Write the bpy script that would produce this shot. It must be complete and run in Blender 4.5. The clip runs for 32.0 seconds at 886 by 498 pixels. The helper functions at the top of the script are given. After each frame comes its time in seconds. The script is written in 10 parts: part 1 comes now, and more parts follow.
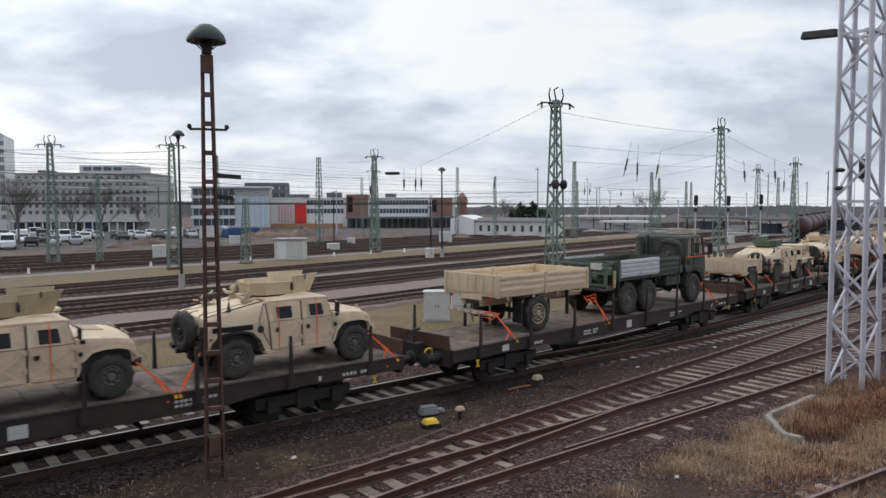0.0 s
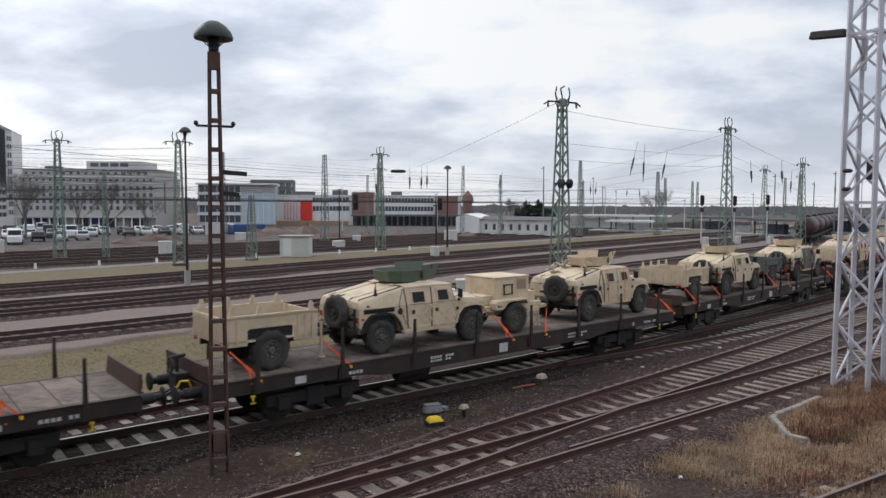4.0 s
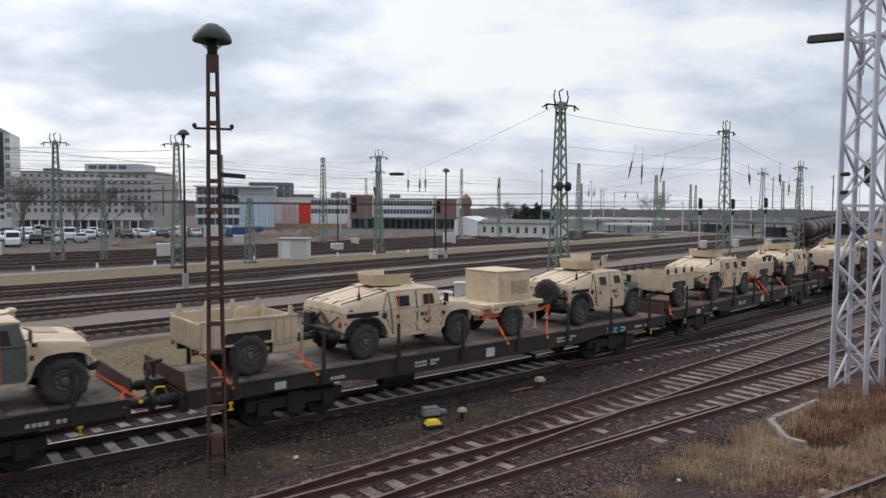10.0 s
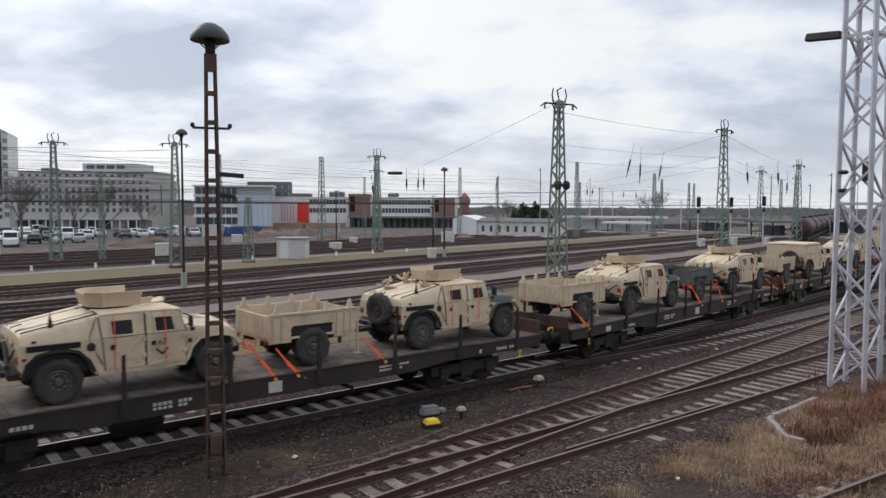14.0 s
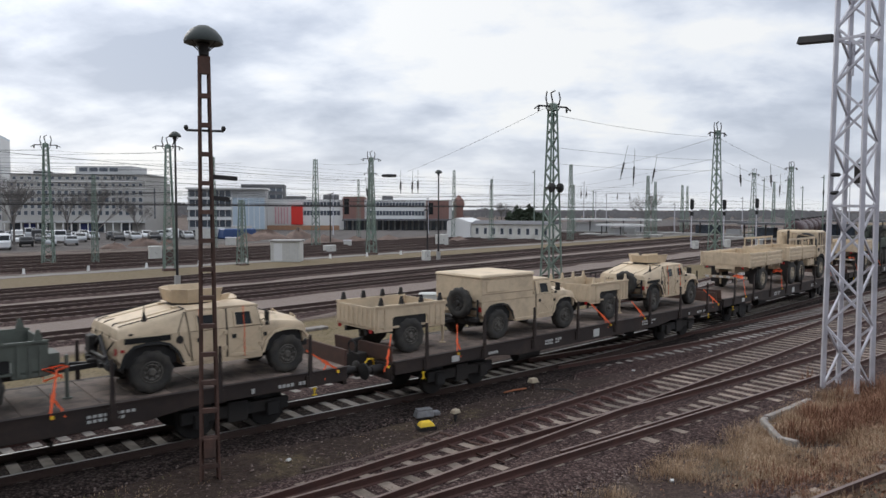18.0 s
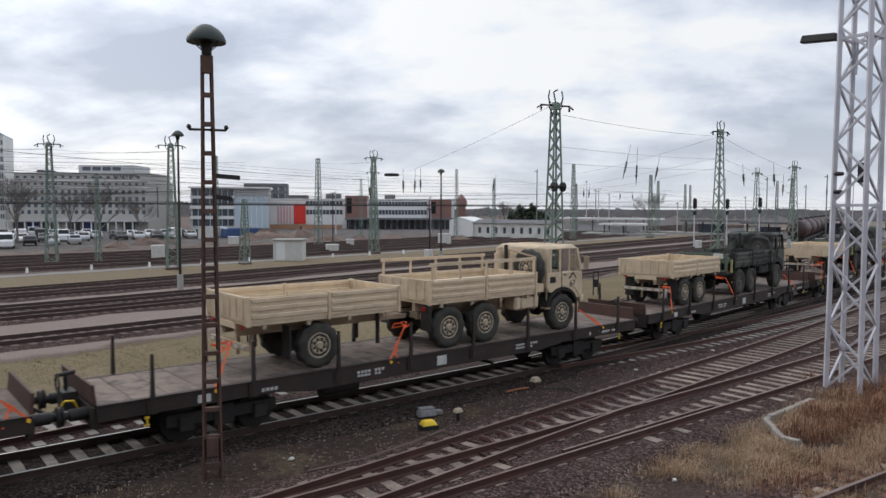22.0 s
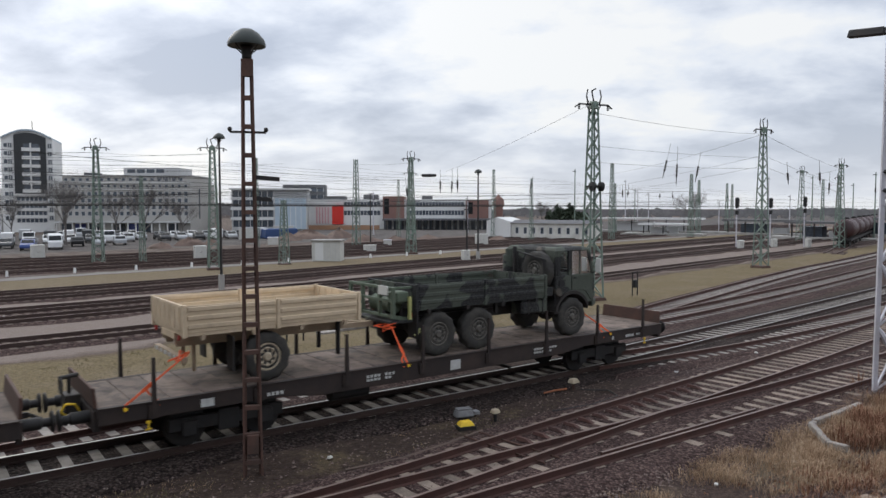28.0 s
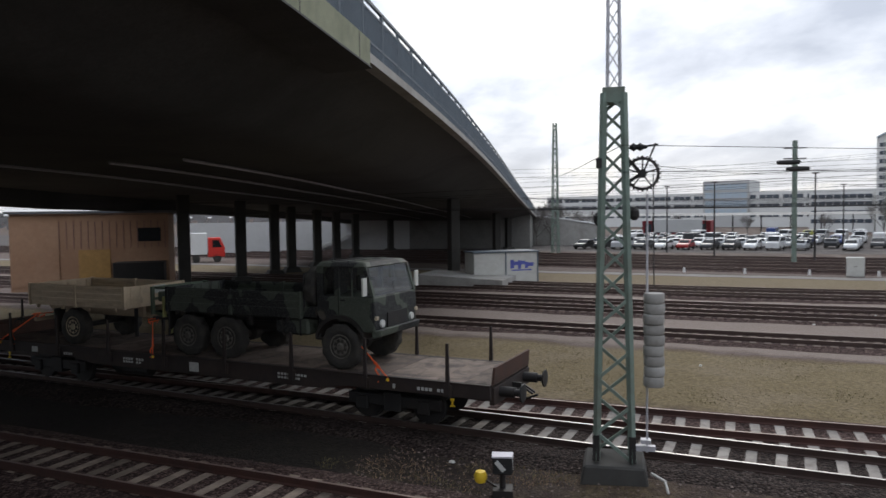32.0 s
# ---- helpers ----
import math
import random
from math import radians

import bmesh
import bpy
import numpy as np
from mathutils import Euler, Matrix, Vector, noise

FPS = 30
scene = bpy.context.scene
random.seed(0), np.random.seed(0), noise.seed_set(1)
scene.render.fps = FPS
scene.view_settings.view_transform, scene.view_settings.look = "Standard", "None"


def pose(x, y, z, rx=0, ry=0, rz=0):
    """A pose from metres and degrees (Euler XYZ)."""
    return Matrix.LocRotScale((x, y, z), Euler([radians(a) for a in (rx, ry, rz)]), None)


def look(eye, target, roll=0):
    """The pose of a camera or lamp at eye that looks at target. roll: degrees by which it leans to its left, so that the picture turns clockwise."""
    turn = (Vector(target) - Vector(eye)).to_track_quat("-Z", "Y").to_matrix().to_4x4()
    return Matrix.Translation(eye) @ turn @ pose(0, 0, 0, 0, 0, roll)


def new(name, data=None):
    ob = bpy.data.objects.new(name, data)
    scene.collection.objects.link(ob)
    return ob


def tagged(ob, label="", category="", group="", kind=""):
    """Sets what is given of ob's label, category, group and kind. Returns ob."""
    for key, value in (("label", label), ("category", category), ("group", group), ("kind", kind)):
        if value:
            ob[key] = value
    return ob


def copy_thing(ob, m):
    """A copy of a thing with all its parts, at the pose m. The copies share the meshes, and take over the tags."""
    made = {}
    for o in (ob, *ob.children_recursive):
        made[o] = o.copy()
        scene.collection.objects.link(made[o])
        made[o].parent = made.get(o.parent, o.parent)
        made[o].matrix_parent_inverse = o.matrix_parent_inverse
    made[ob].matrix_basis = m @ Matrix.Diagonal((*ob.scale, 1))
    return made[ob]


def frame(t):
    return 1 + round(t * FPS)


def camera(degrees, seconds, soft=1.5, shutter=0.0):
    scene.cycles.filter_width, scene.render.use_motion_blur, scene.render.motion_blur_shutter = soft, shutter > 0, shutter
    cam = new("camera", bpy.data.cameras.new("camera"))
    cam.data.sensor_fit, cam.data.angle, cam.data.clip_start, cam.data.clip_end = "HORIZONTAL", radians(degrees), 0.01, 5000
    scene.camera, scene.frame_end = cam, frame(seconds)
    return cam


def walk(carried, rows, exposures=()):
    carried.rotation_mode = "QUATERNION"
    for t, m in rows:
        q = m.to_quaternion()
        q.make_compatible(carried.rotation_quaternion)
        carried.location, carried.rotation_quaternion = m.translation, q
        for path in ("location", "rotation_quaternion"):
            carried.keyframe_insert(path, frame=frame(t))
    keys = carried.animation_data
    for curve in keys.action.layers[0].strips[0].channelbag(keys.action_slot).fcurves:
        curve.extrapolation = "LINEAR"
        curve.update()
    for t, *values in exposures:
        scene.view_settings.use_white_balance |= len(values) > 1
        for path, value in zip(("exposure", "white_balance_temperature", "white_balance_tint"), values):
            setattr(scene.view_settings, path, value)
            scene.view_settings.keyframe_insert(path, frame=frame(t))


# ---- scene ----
EYE = 5.38
cam = camera(62.64, 32.0, shutter=0.22)
PATH = [  # seconds, x, y, yaw, pitch, roll
    (0, 0.000, 0.000, 0.00, -3.34, 0.15),
    (0.5, 0.000, 0.000, 0.75, -3.29, 0.08),
    (1, 0.000, 0.000, 1.59, -3.25, 0.08),
    (1.5, 0.000, 0.000, 2.39, -3.29, 0.08),
    (2, 0.000, 0.000, 2.83, -3.35, 0.03),
    (2.5, 0.000, 0.000, 2.90, -3.36, 0.02),
    (3, 0.000, 0.000, 2.02, -3.41, -0.20),
    (3.5, 0.000, 0.000, 0.34, -3.50, -0.25),
    (5.5, 0.000, 0.000, 0.99, -3.38, -0.16),
    (6, 0.000, 0.000, 1.01, -3.39, -0.13),
    (6.5, 0.000, 0.000, 1.09, -3.41, -0.12),
    (7, 0.000, 0.000, 0.90, -3.48, -0.10),
    (7.5, 0.000, 0.000, 0.86, -3.51, -0.17),
    (8, 0.000, 0.000, 0.81, -3.46, -0.25),
    (8.5, 0.000, 0.000, 0.74, -3.48, -0.19),
    (9, 0.000, 0.000, 0.63, -3.39, -0.22),
    (9.5, 0.000, 0.000, 0.42, -3.31, -0.27),
    (10, 0.000, 0.000, 0.31, -3.26, -0.31),
    (10.5, 0.000, 0.000, 0.16, -3.28, -0.26),
    (11, 0.000, 0.000, 0.07, -3.23, -0.25),
    (11.5, 0.000, 0.000, 0.03, -3.20, -0.17),
    (12, 0.000, 0.000, 0.01, -3.21, -0.19),
    (12.5, 0.000, 0.000, -0.01, -3.26, -0.17),
    (13, 0.000, 0.000, 0.11, -3.31, -0.10),
    (13.5, 0.000, 0.000, 0.15, -3.33, -0.11),
    (14, 0.000, 0.000, 0.19, -3.34, -0.18),
    (14.5, 0.000, 0.000, 0.18, -3.25, -0.18),
    (16.5, 0.000, 0.000, -0.17, -3.08, 0.00),
    (17, 0.000, 0.000, -0.19, -3.07, -0.01),
    (17.5, 0.000, 0.000, -0.21, -3.10, -0.09),
    (18, 0.000, 0.000, -0.27, -3.14, -0.14),
    (18.5, 0.000, 0.000, -0.26, -3.18, -0.06),
    (19, 0.000, 0.000, -0.30, -3.28, 0.02),
    (19.5, 0.000, 0.000, -0.32, -3.32, -0.05),
    (20, 0.000, 0.000, -0.28, -3.36, -0.08),
    (20.5, 0.000, 0.000, -0.22, -3.33, -0.14),
    (21, 0.000, 0.000, -0.23, -3.27, -0.27),
    (21.5, 0.000, 0.000, -0.22, -3.21, -0.22),
    (22, 0.000, 0.000, -0.07, -3.21, -0.15),
    (22.5, 0.000, 0.000, 0.32, -3.24, -0.10),
    (23, 0.000, 0.000, 0.69, -3.24, 0.00),
    (23.5, 0.000, 0.000, 0.88, -3.22, 0.05),
    (24, 0.000, 0.000, 1.05, -3.27, 0.12),
    (24.5, 0.000, 0.000, 1.22, -3.37, 0.19),
    (25, 0.000, 0.000, 1.43, -3.50, 0.27),
    (25.5, 0.000, 0.000, 1.68, -3.56, 0.28),
    (27.5, 0.000, 0.000, 2.62, -3.37, 0.10),
    (28, 0.000, 0.000, 2.84, -3.18, 0.05),
    (28.5, -0.050, 0.000, 3.21, -2.81, -0.02),
    (29, -0.100, 0.000, 8.04, -2.55, -0.03),
    (29.5, -0.115, 0.000, 19.07, -3.06, 0.26),
    (30, -0.130, 0.000, 26.85, -3.35, 0.12),
    (30.5, -0.152, -0.028, 37.87, -3.10, 0.69),
    (31, -0.175, -0.055, 50.56, -2.71, 0.71),
    (31.5, -0.198, -0.083, 58.13, -2.54, 0.56),
    (32, -0.220, -0.110, 64.60, -2.73, 0.73),
]
walk(cam, [(t, pose(x, y, EYE, 90 + p, r, yaw)) for t, x, y, yaw, p, r in PATH],
     exposures=[(0, 0.0), (28.5, 0.0), (29.5, -0.02), (30, -0.08), (30.5, -0.24), (31, -0.34), (31.5, -0.2), (32, -0.02)])

# ---- light ----
SUN_AZ, SUN_EL = 48.0, 32.0  # degrees left of ahead, above the horizon
sun_way = Vector((-math.sin(radians(SUN_AZ)) * math.cos(radians(SUN_EL)),
                  math.cos(radians(SUN_AZ)) * math.cos(radians(SUN_EL)), math.sin(radians(SUN_EL))))
sun = new("sun", bpy.data.lights.new("sun", "SUN"))
sun.data.energy, sun.data.angle, sun.data.color = 1.1, radians(25), (1.0, 0.96, 0.9)
sun.matrix_world = look(sun_way * 50, (0, 0, 0))


def nodes_of(tree):
    tree.nodes.clear()
    return tree.nodes, tree.links


def node(tree, kind, inputs=None, operation=None, clamp=False, data_type=None, blend_type=None, dims=None):
    nd = tree.nodes.new(kind)
    if operation:
        nd.operation = operation
    if clamp:
        nd.use_clamp = True
    if data_type:
        nd.data_type = data_type
    if blend_type:
        nd.blend_type = blend_type
    if dims:
        nd.noise_dimensions = dims
    for k, v in (inputs or {}).items():
        if data_type == "RGBA" and k in ("A", "B"):
            k = 6 if k == "A" else 7
        if isinstance(v, bpy.types.NodeSocket):
            tree.links.new(v, nd.inputs[k])
        else:
            nd.inputs[k].default_value = v
    return nd


def ramp(tree, fac, stops):
    nd = node(tree, "ShaderNodeValToRGB", {"Fac": fac})
    el = nd.color_ramp.elements
    while len(el) < len(stops):
        el.new(0.5)
    for e, (p, c) in zip(el, stops):
        e.position, e.color = p, (*c, 1) if len(c) == 3 else c
    return nd.outputs["Color"]


def mathn(tree, op, a, b=0.0, clamp=False):
    return node(tree, "ShaderNodeMath", {0: a, 1: b}, operation=op, clamp=clamp).outputs[0]


def make_world():
    w = bpy.data.worlds.new("sky")
    scene.world = w
    w.use_nodes = True
    t = w.node_tree
    nodes_of(t)
    sky = node(t, "ShaderNodeTexSky")
    sky.sky_type, sky.sun_disc, sky.sun_elevation, sky.sun_rotation = "NISHITA", False, radians(SUN_EL), radians(-SUN_AZ)
    sky.altitude, sky.air_density, sky.dust_density = 120, 1.2, 2.0
    clear = node(t, "ShaderNodeMix", {"Factor": 1.0, "A": sky.outputs[0], "B": (0.11, 0.11, 0.11, 1)},
                 data_type="RGBA", blend_type="MULTIPLY")
    co = node(t, "ShaderNodeTexCoord").outputs["Generated"]
    sep = node(t, "ShaderNodeSeparateXYZ", {0: co})
    high = mathn(t, "ADD", mathn(t, "MAXIMUM", sep.outputs[2], 0.0), 0.30)
    px, py = mathn(t, "DIVIDE", sep.outputs[0], high), mathn(t, "DIVIDE", sep.outputs[1], high)
    flat = node(t, "ShaderNodeCombineXYZ", {0: px, 1: py}).outputs[0]
    flat = node(t, "ShaderNodeMapping", {0: flat, 1: (2.3, 0.7, 0), 2: (0, 0, radians(20)), 3: (0.85, 1.0, 1)}).outputs[0]
    big = node(t, "ShaderNodeTexNoise", {"Vector": flat, "Scale": 1.35, "Detail": 2.0, "Roughness": 0.5})
    puff = node(t, "ShaderNodeTexNoise", {"Vector": flat, "Scale": 3.4, "Detail": 8.0, "Roughness": 0.55, "Distortion": 0.1})
    n = mathn(t, "ADD", mathn(t, "MULTIPLY", big.outputs[0], 0.55), mathn(t, "MULTIPLY", puff.outputs[0], 0.45))
    cloud = ramp(t, n, [(0.425, (0.97, 0.985, 1.0)), (0.475, (0.83, 0.88, 0.97)), (0.53, (0.64, 0.70, 0.82)), (0.60, (0.47, 0.53, 0.65))])
    # brighter towards the veiled sun and along the horizon
    aim = node(t, "ShaderNodeVectorMath", {0: co, 1: tuple(sun_way)}, operation="DOT_PRODUCT").outputs["Value"]
    glow = mathn(t, "MULTIPLY", mathn(t, "POWER", mathn(t, "MAXIMUM", aim, 0.0), 6.0), 0.35)
    dome = mathn(t, "MULTIPLY", node(t, "ShaderNodeMapRange", {0: sep.outputs[2], 1: 0.3, 2: 0.95}).outputs[0], 0.9)  # an overcast sky is brightest overhead
    gain = mathn(t, "ADD", mathn(t, "ADD", glow, 0.97), dome)
    lit = node(t, "ShaderNodeMix", {"Factor": 1.0, "A": cloud, "B": node(t, "ShaderNodeCombineColor", {0: gain, 1: gain, 2: gain}).outputs[0]},
               data_type="RGBA", blend_type="MULTIPLY")
    haze = mathn(t, "POWER", mathn(t, "SUBTRACT", 1.0, mathn(t, "MAXIMUM", sep.outputs[2], 0.0), True), 14.0)
    soft = node(t, "ShaderNodeMix", {"Factor": mathn(t, "MULTIPLY", haze, 0.75), "A": lit.outputs[2], "B": (0.80, 0.83, 0.88, 1)}, data_type="RGBA")
    both = node(t, "ShaderNodeMix", {"Factor": 0.93, "A": clear.outputs[2], "B": soft.outputs[2]}, data_type="RGBA")
    bg = node(t, "ShaderNodeBackground", {"Color": both.outputs[2], "Strength": 1.0})
    t.links.new(bg.outputs[0], node(t, "ShaderNodeOutputWorld").inputs[0])


make_world()


# ---- materials ----
def paint(name, base, rough=0.7, metal=0.0, scale=3.0, vary=0.25, dirt=None, dirt_amount=0.3, dirt_scale=0.8, bump=0.15,
          fine=40.0, each=0.0, spec=0.4, alpha_glass=False):
    """A surface with grain at two scales, patches of dirt and a little relief; each: how far single pieces differ."""
    m = bpy.data.materials.new(name)
    m.use_nodes = True
    t = m.node_tree
    nodes_of(t)
    co = node(t, "ShaderNodeTexCoord").outputs["Object"]
    info = node(t, "ShaderNodeObjectInfo").outputs["Random"]
    seed = node(t, "ShaderNodeVectorMath", {0: co, 1: node(t, "ShaderNodeCombineXYZ", {0: mathn(t, "MULTIPLY", info, 37.0), 1: mathn(t, "MULTIPLY", info, 11.0)}).outputs[0]}, operation="ADD").outputs[0]
    grain = node(t, "ShaderNodeTexNoise", {"Vector": seed, "Scale": fine, "Detail": 4.0, "Roughness": 0.6}).outputs[0]
    wide = node(t, "ShaderNodeTexNoise", {"Vector": seed, "Scale": scale, "Detail": 5.0, "Roughness": 0.6}).outputs[0]
    spot = node(t, "ShaderNodeTexNoise", {"Vector": seed, "Scale": dirt_scale, "Detail": 7.0, "Roughness": 0.65, "Distortion": 0.4}).outputs[0]
    lo, hi = [c * (1 - vary) for c in base], [min(c * (1 + vary), 1) for c in base]
    mixed = mathn(t, "ADD", mathn(t, "MULTIPLY", grain, 0.45), mathn(t, "MULTIPLY", wide, 0.55))
    col = ramp(t, mixed, [(0.3, lo), (0.7, hi)])
    dirt = dirt or [c * 0.45 for c in base]
    amount = mathn(t, "MULTIPLY", ramp(t, spot, [(0.45, (0, 0, 0)), (0.68, (1, 1, 1))]), dirt_amount)
    col = node(t, "ShaderNodeMix", {"Factor": amount, "A": col, "B": (*dirt, 1)}, data_type="RGBA").outputs[2]
    if each:
        val = mathn(t, "ADD", mathn(t, "MULTIPLY", info, 2 * each), 1 - each)
        col = node(t, "ShaderNodeHueSaturation", {"Value": val, "Color": col}).outputs[0]
    r = mathn(t, "ADD", mathn(t, "MULTIPLY", wide, 0.3), rough - 0.15, True)
    bm = node(t, "ShaderNodeBump", {"Strength": bump, "Distance": 0.02, "Height": mixed})
    bsdf = node(t, "ShaderNodeBsdfPrincipled", {"Base Color": col, "Roughness": r, "Metallic": metal, "Normal": bm.outputs[0], "Specular IOR Level": spec})
    t.links.new(bsdf.outputs[0], node(t, "ShaderNodeOutputMaterial").inputs[0])
    return m


def glass(name, tint=(0.02, 0.025, 0.03), rough=0.06, spec=0.6):
    m = bpy.data.materials.new(name)
    m.use_nodes = True
    t = m.node_tree
    nodes_of(t)
    co = node(t, "ShaderNodeTexCoord").outputs["Object"]
    wide = node(t, "ShaderNodeTexNoise", {"Vector": co, "Scale": 2.0, "Detail": 3.0}).outputs[0]
    col = ramp(t, wide, [(0.3, tint), (0.75, [c * 1.8 for c in tint])])
    bsdf = node(t, "ShaderNodeBsdfPrincipled", {"Base Color": col, "Roughness": rough, "Specular IOR Level": spec})
    t.links.new(bsdf.outputs[0], node(t, "ShaderNodeOutputMaterial").inputs[0])
    return m


def camo(name):
    m = bpy.data.materials.new(name)
    m.use_nodes = True
    t = m.node_tree
    nodes_of(t)
    co = node(t, "ShaderNodeTexCoord").outputs["Object"]
    n1 = node(t, "ShaderNodeTexNoise", {"Vector": co, "Scale": 1.35, "Detail": 1.0, "Distortion": 0.6}).outputs[0]
    n2 = node(t, "ShaderNodeTexNoise", {"Vector": co, "Scale": 1.5, "Detail": 1.5, "W": 3.0}, dims="4D").outputs[0]
    g = node(t, "ShaderNodeTexNoise", {"Vector": co, "Scale": 30.0, "Detail": 4.0}).outputs[0]
    a = ramp(t, n1, [(0.46, (0.060, 0.071, 0.054)), (0.48, (0.011, 0.012, 0.013))])
    b = ramp(t, n2, [(0.64, (0, 0, 0)), (0.67, (1, 1, 1))])
    c = node(t, "ShaderNodeMix", {"Factor": b, "A": a, "B": (0.080, 0.066, 0.052, 1)}, data_type="RGBA").outputs[2]
    dust = mathn(t, "MULTIPLY", ramp(t, g, [(0.44, (0, 0, 0)), (0.78, (1, 1, 1))]), 0.38)
    c = node(t, "ShaderNodeMix", {"Factor": dust, "A": c, "B": (0.19, 0.185, 0.17, 1)}, data_type="RGBA").outputs[2]
    bm = node(t, "ShaderNodeBump", {"Strength": 0.12, "Distance": 0.01, "Height": g})
    bsdf = node(t, "ShaderNodeBsdfPrincipled", {"Base Color": c, "Roughness": 0.7, "Normal": bm.outputs[0], "Specular IOR Level": 0.35})
    t.links.new(bsdf.outputs[0], node(t, "ShaderNodeOutputMaterial").inputs[0])
    return m


def stones(name, dark, mid, light, size=17.0):
    """Loose crushed stone: every stone its own shade, dark gaps between, dusty patches."""
    m = bpy.data.materials.new(name)
    m.use_nodes = True
    t = m.node_tree
    nodes_of(t)
    col, hgt = stone_layer(t, node(t, "ShaderNodeTexCoord").outputs["Object"], dark, mid, light, size)
    bm = node(t, "ShaderNodeBump", {"Strength": 1.0, "Distance": 0.05, "Height": hgt})
    bsdf = node(t, "ShaderNodeBsdfPrincipled", {"Base Color": col, "Roughness": 0.95, "Normal": bm.outputs[0], "Specular IOR Level": 0.15})
    t.links.new(bsdf.outputs[0], node(t, "ShaderNodeOutputMaterial").inputs[0])
    return m


def stone_layer(t, co, dark, mid, light, size):
    cell = node(t, "ShaderNodeTexVoronoi", {"Vector": co, "Scale": size, "Randomness": 1.0})
    tone = node(t, "ShaderNodeSeparateColor", {0: cell.outputs["Color"]}).outputs[0]
    wide = node(t, "ShaderNodeTexNoise", {"Vector": co, "Scale": 0.55, "Detail": 6.0, "Roughness": 0.65}).outputs[0]
    grit = node(t, "ShaderNodeTexNoise", {"Vector": co, "Scale": 9.0, "Detail": 6.0, "Roughness": 0.7}).outputs[0]
    v = mathn(t, "ADD", mathn(t, "MULTIPLY", tone, 0.42), mathn(t, "ADD", mathn(t, "MULTIPLY", wide, 0.4), mathn(t, "MULTIPLY", grit, 0.3)))
    col = ramp(t, v, [(0.32, dark), (0.56, mid), (0.82, light)])
    gap = ramp(t, cell.outputs["Distance"], [(0.30, (1, 1, 1)), (0.75, (0.35, 0.33, 0.32))])
    col = node(t, "ShaderNodeMix", {"Factor": 1.0, "A": col, "B": gap}, data_type="RGBA", blend_type="MULTIPLY").outputs[2]
    hgt = mathn(t, "SUBTRACT", mathn(t, "MULTIPLY", grit, 0.5), cell.outputs["Distance"])
    return col, hgt


TAN = paint("tan_paint", (0.595, 0.472, 0.325), 0.62, vary=0.10, dirt=(0.26, 0.20, 0.145), dirt_amount=0.45, dirt_scale=1.6, bump=0.06)
OLDTAN = paint("faded_olive_tan", (0.36, 0.31, 0.19), 0.7, vary=0.15, dirt=(0.2, 0.16, 0.1), dirt_amount=0.5, dirt_scale=2)
TAN_DARK = paint("tan_canvas", (0.36, 0.28, 0.195), 0.8, vary=0.15, dirt=(0.2, 0.15, 0.1), bump=0.15)
OLIVE = paint("olive_paint", (0.048, 0.056, 0.043), 0.65, vary=0.2, dirt=(0.11, 0.105, 0.09), dirt_amount=0.35, bump=0.08)
GREYGREEN = paint("faded_grey_green", (0.105, 0.118, 0.10), 0.7, vary=0.2, dirt=(0.05, 0.05, 0.045), dirt_amount=0.4, dirt_scale=2)
CAMO = camo("camouflage_paint")
TARP = paint("grey_side_boards", (0.50, 0.51, 0.50), 0.6, vary=0.15, dirt=(0.2, 0.2, 0.19), dirt_amount=0.5, dirt_scale=3, bump=0.1)
RUBBER = paint("tyre_rubber", (0.038, 0.036, 0.033), 0.9, vary=0.3, dirt=(0.085, 0.075, 0.062), dirt_amount=0.55, dirt_scale=3, bump=0.3)
DARK = paint("dark_steel", (0.017, 0.016, 0.016), 0.65, vary=0.35, dirt=(0.042, 0.032, 0.026), dirt_amount=0.5, bump=0.15)
WAGON = paint("wagon_paint", (0.027, 0.0195, 0.0175), 0.75, vary=0.3, dirt=(0.062, 0.040, 0.031), dirt_amount=0.5, dirt_scale=1.2, bump=0.2)
RUSTY = paint("rusty_plate", (0.075, 0.038, 0.028), 0.8, vary=0.35, dirt=(0.04, 0.03, 0.025), dirt_amount=0.5, dirt_scale=2, bump=0.25)
PLANK = paint("deck_planks", (0.155, 0.116, 0.094), 0.85, vary=0.35, dirt=(0.034, 0.027, 0.023), dirt_amount=0.95, dirt_scale=1.6, bump=0.4, each=0.28)
STRAP = paint("orange_webbing", (0.85, 0.13, 0.04), 0.7, vary=0.15, dirt_amount=0.1, bump=0.1)
YELLOW = paint("yellow_paint", (0.75, 0.50, 0.03), 0.55, vary=0.12, dirt_amount=0.3)
WHITE = paint("white_marking", (0.50, 0.50, 0.48), 0.7, vary=0.15, dirt=(0.2, 0.19, 0.17), dirt_amount=0.4, dirt_scale=3)
CYAN = paint("blue_spray_paint", (0.20, 0.48, 0.62), 0.6, vary=0.2)
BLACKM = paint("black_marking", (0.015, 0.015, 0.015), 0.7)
PANE = glass("dark_pane", (0.010, 0.011, 0.012), 0.2, 0.22)
GLASSB = glass("building_glass", (0.05, 0.06, 0.075), 0.12)
DUSTY = paint("dusty_wheel_steel", (0.115, 0.105, 0.09), 0.75, vary=0.25, dirt=(0.05, 0.045, 0.04), dirt_amount=0.5, dirt_scale=4)
GREENKIT = paint("faded_green_kit", (0.10, 0.13, 0.09), 0.7, vary=0.25, dirt=(0.05, 0.05, 0.04), dirt_amount=0.4, dirt_scale=3)


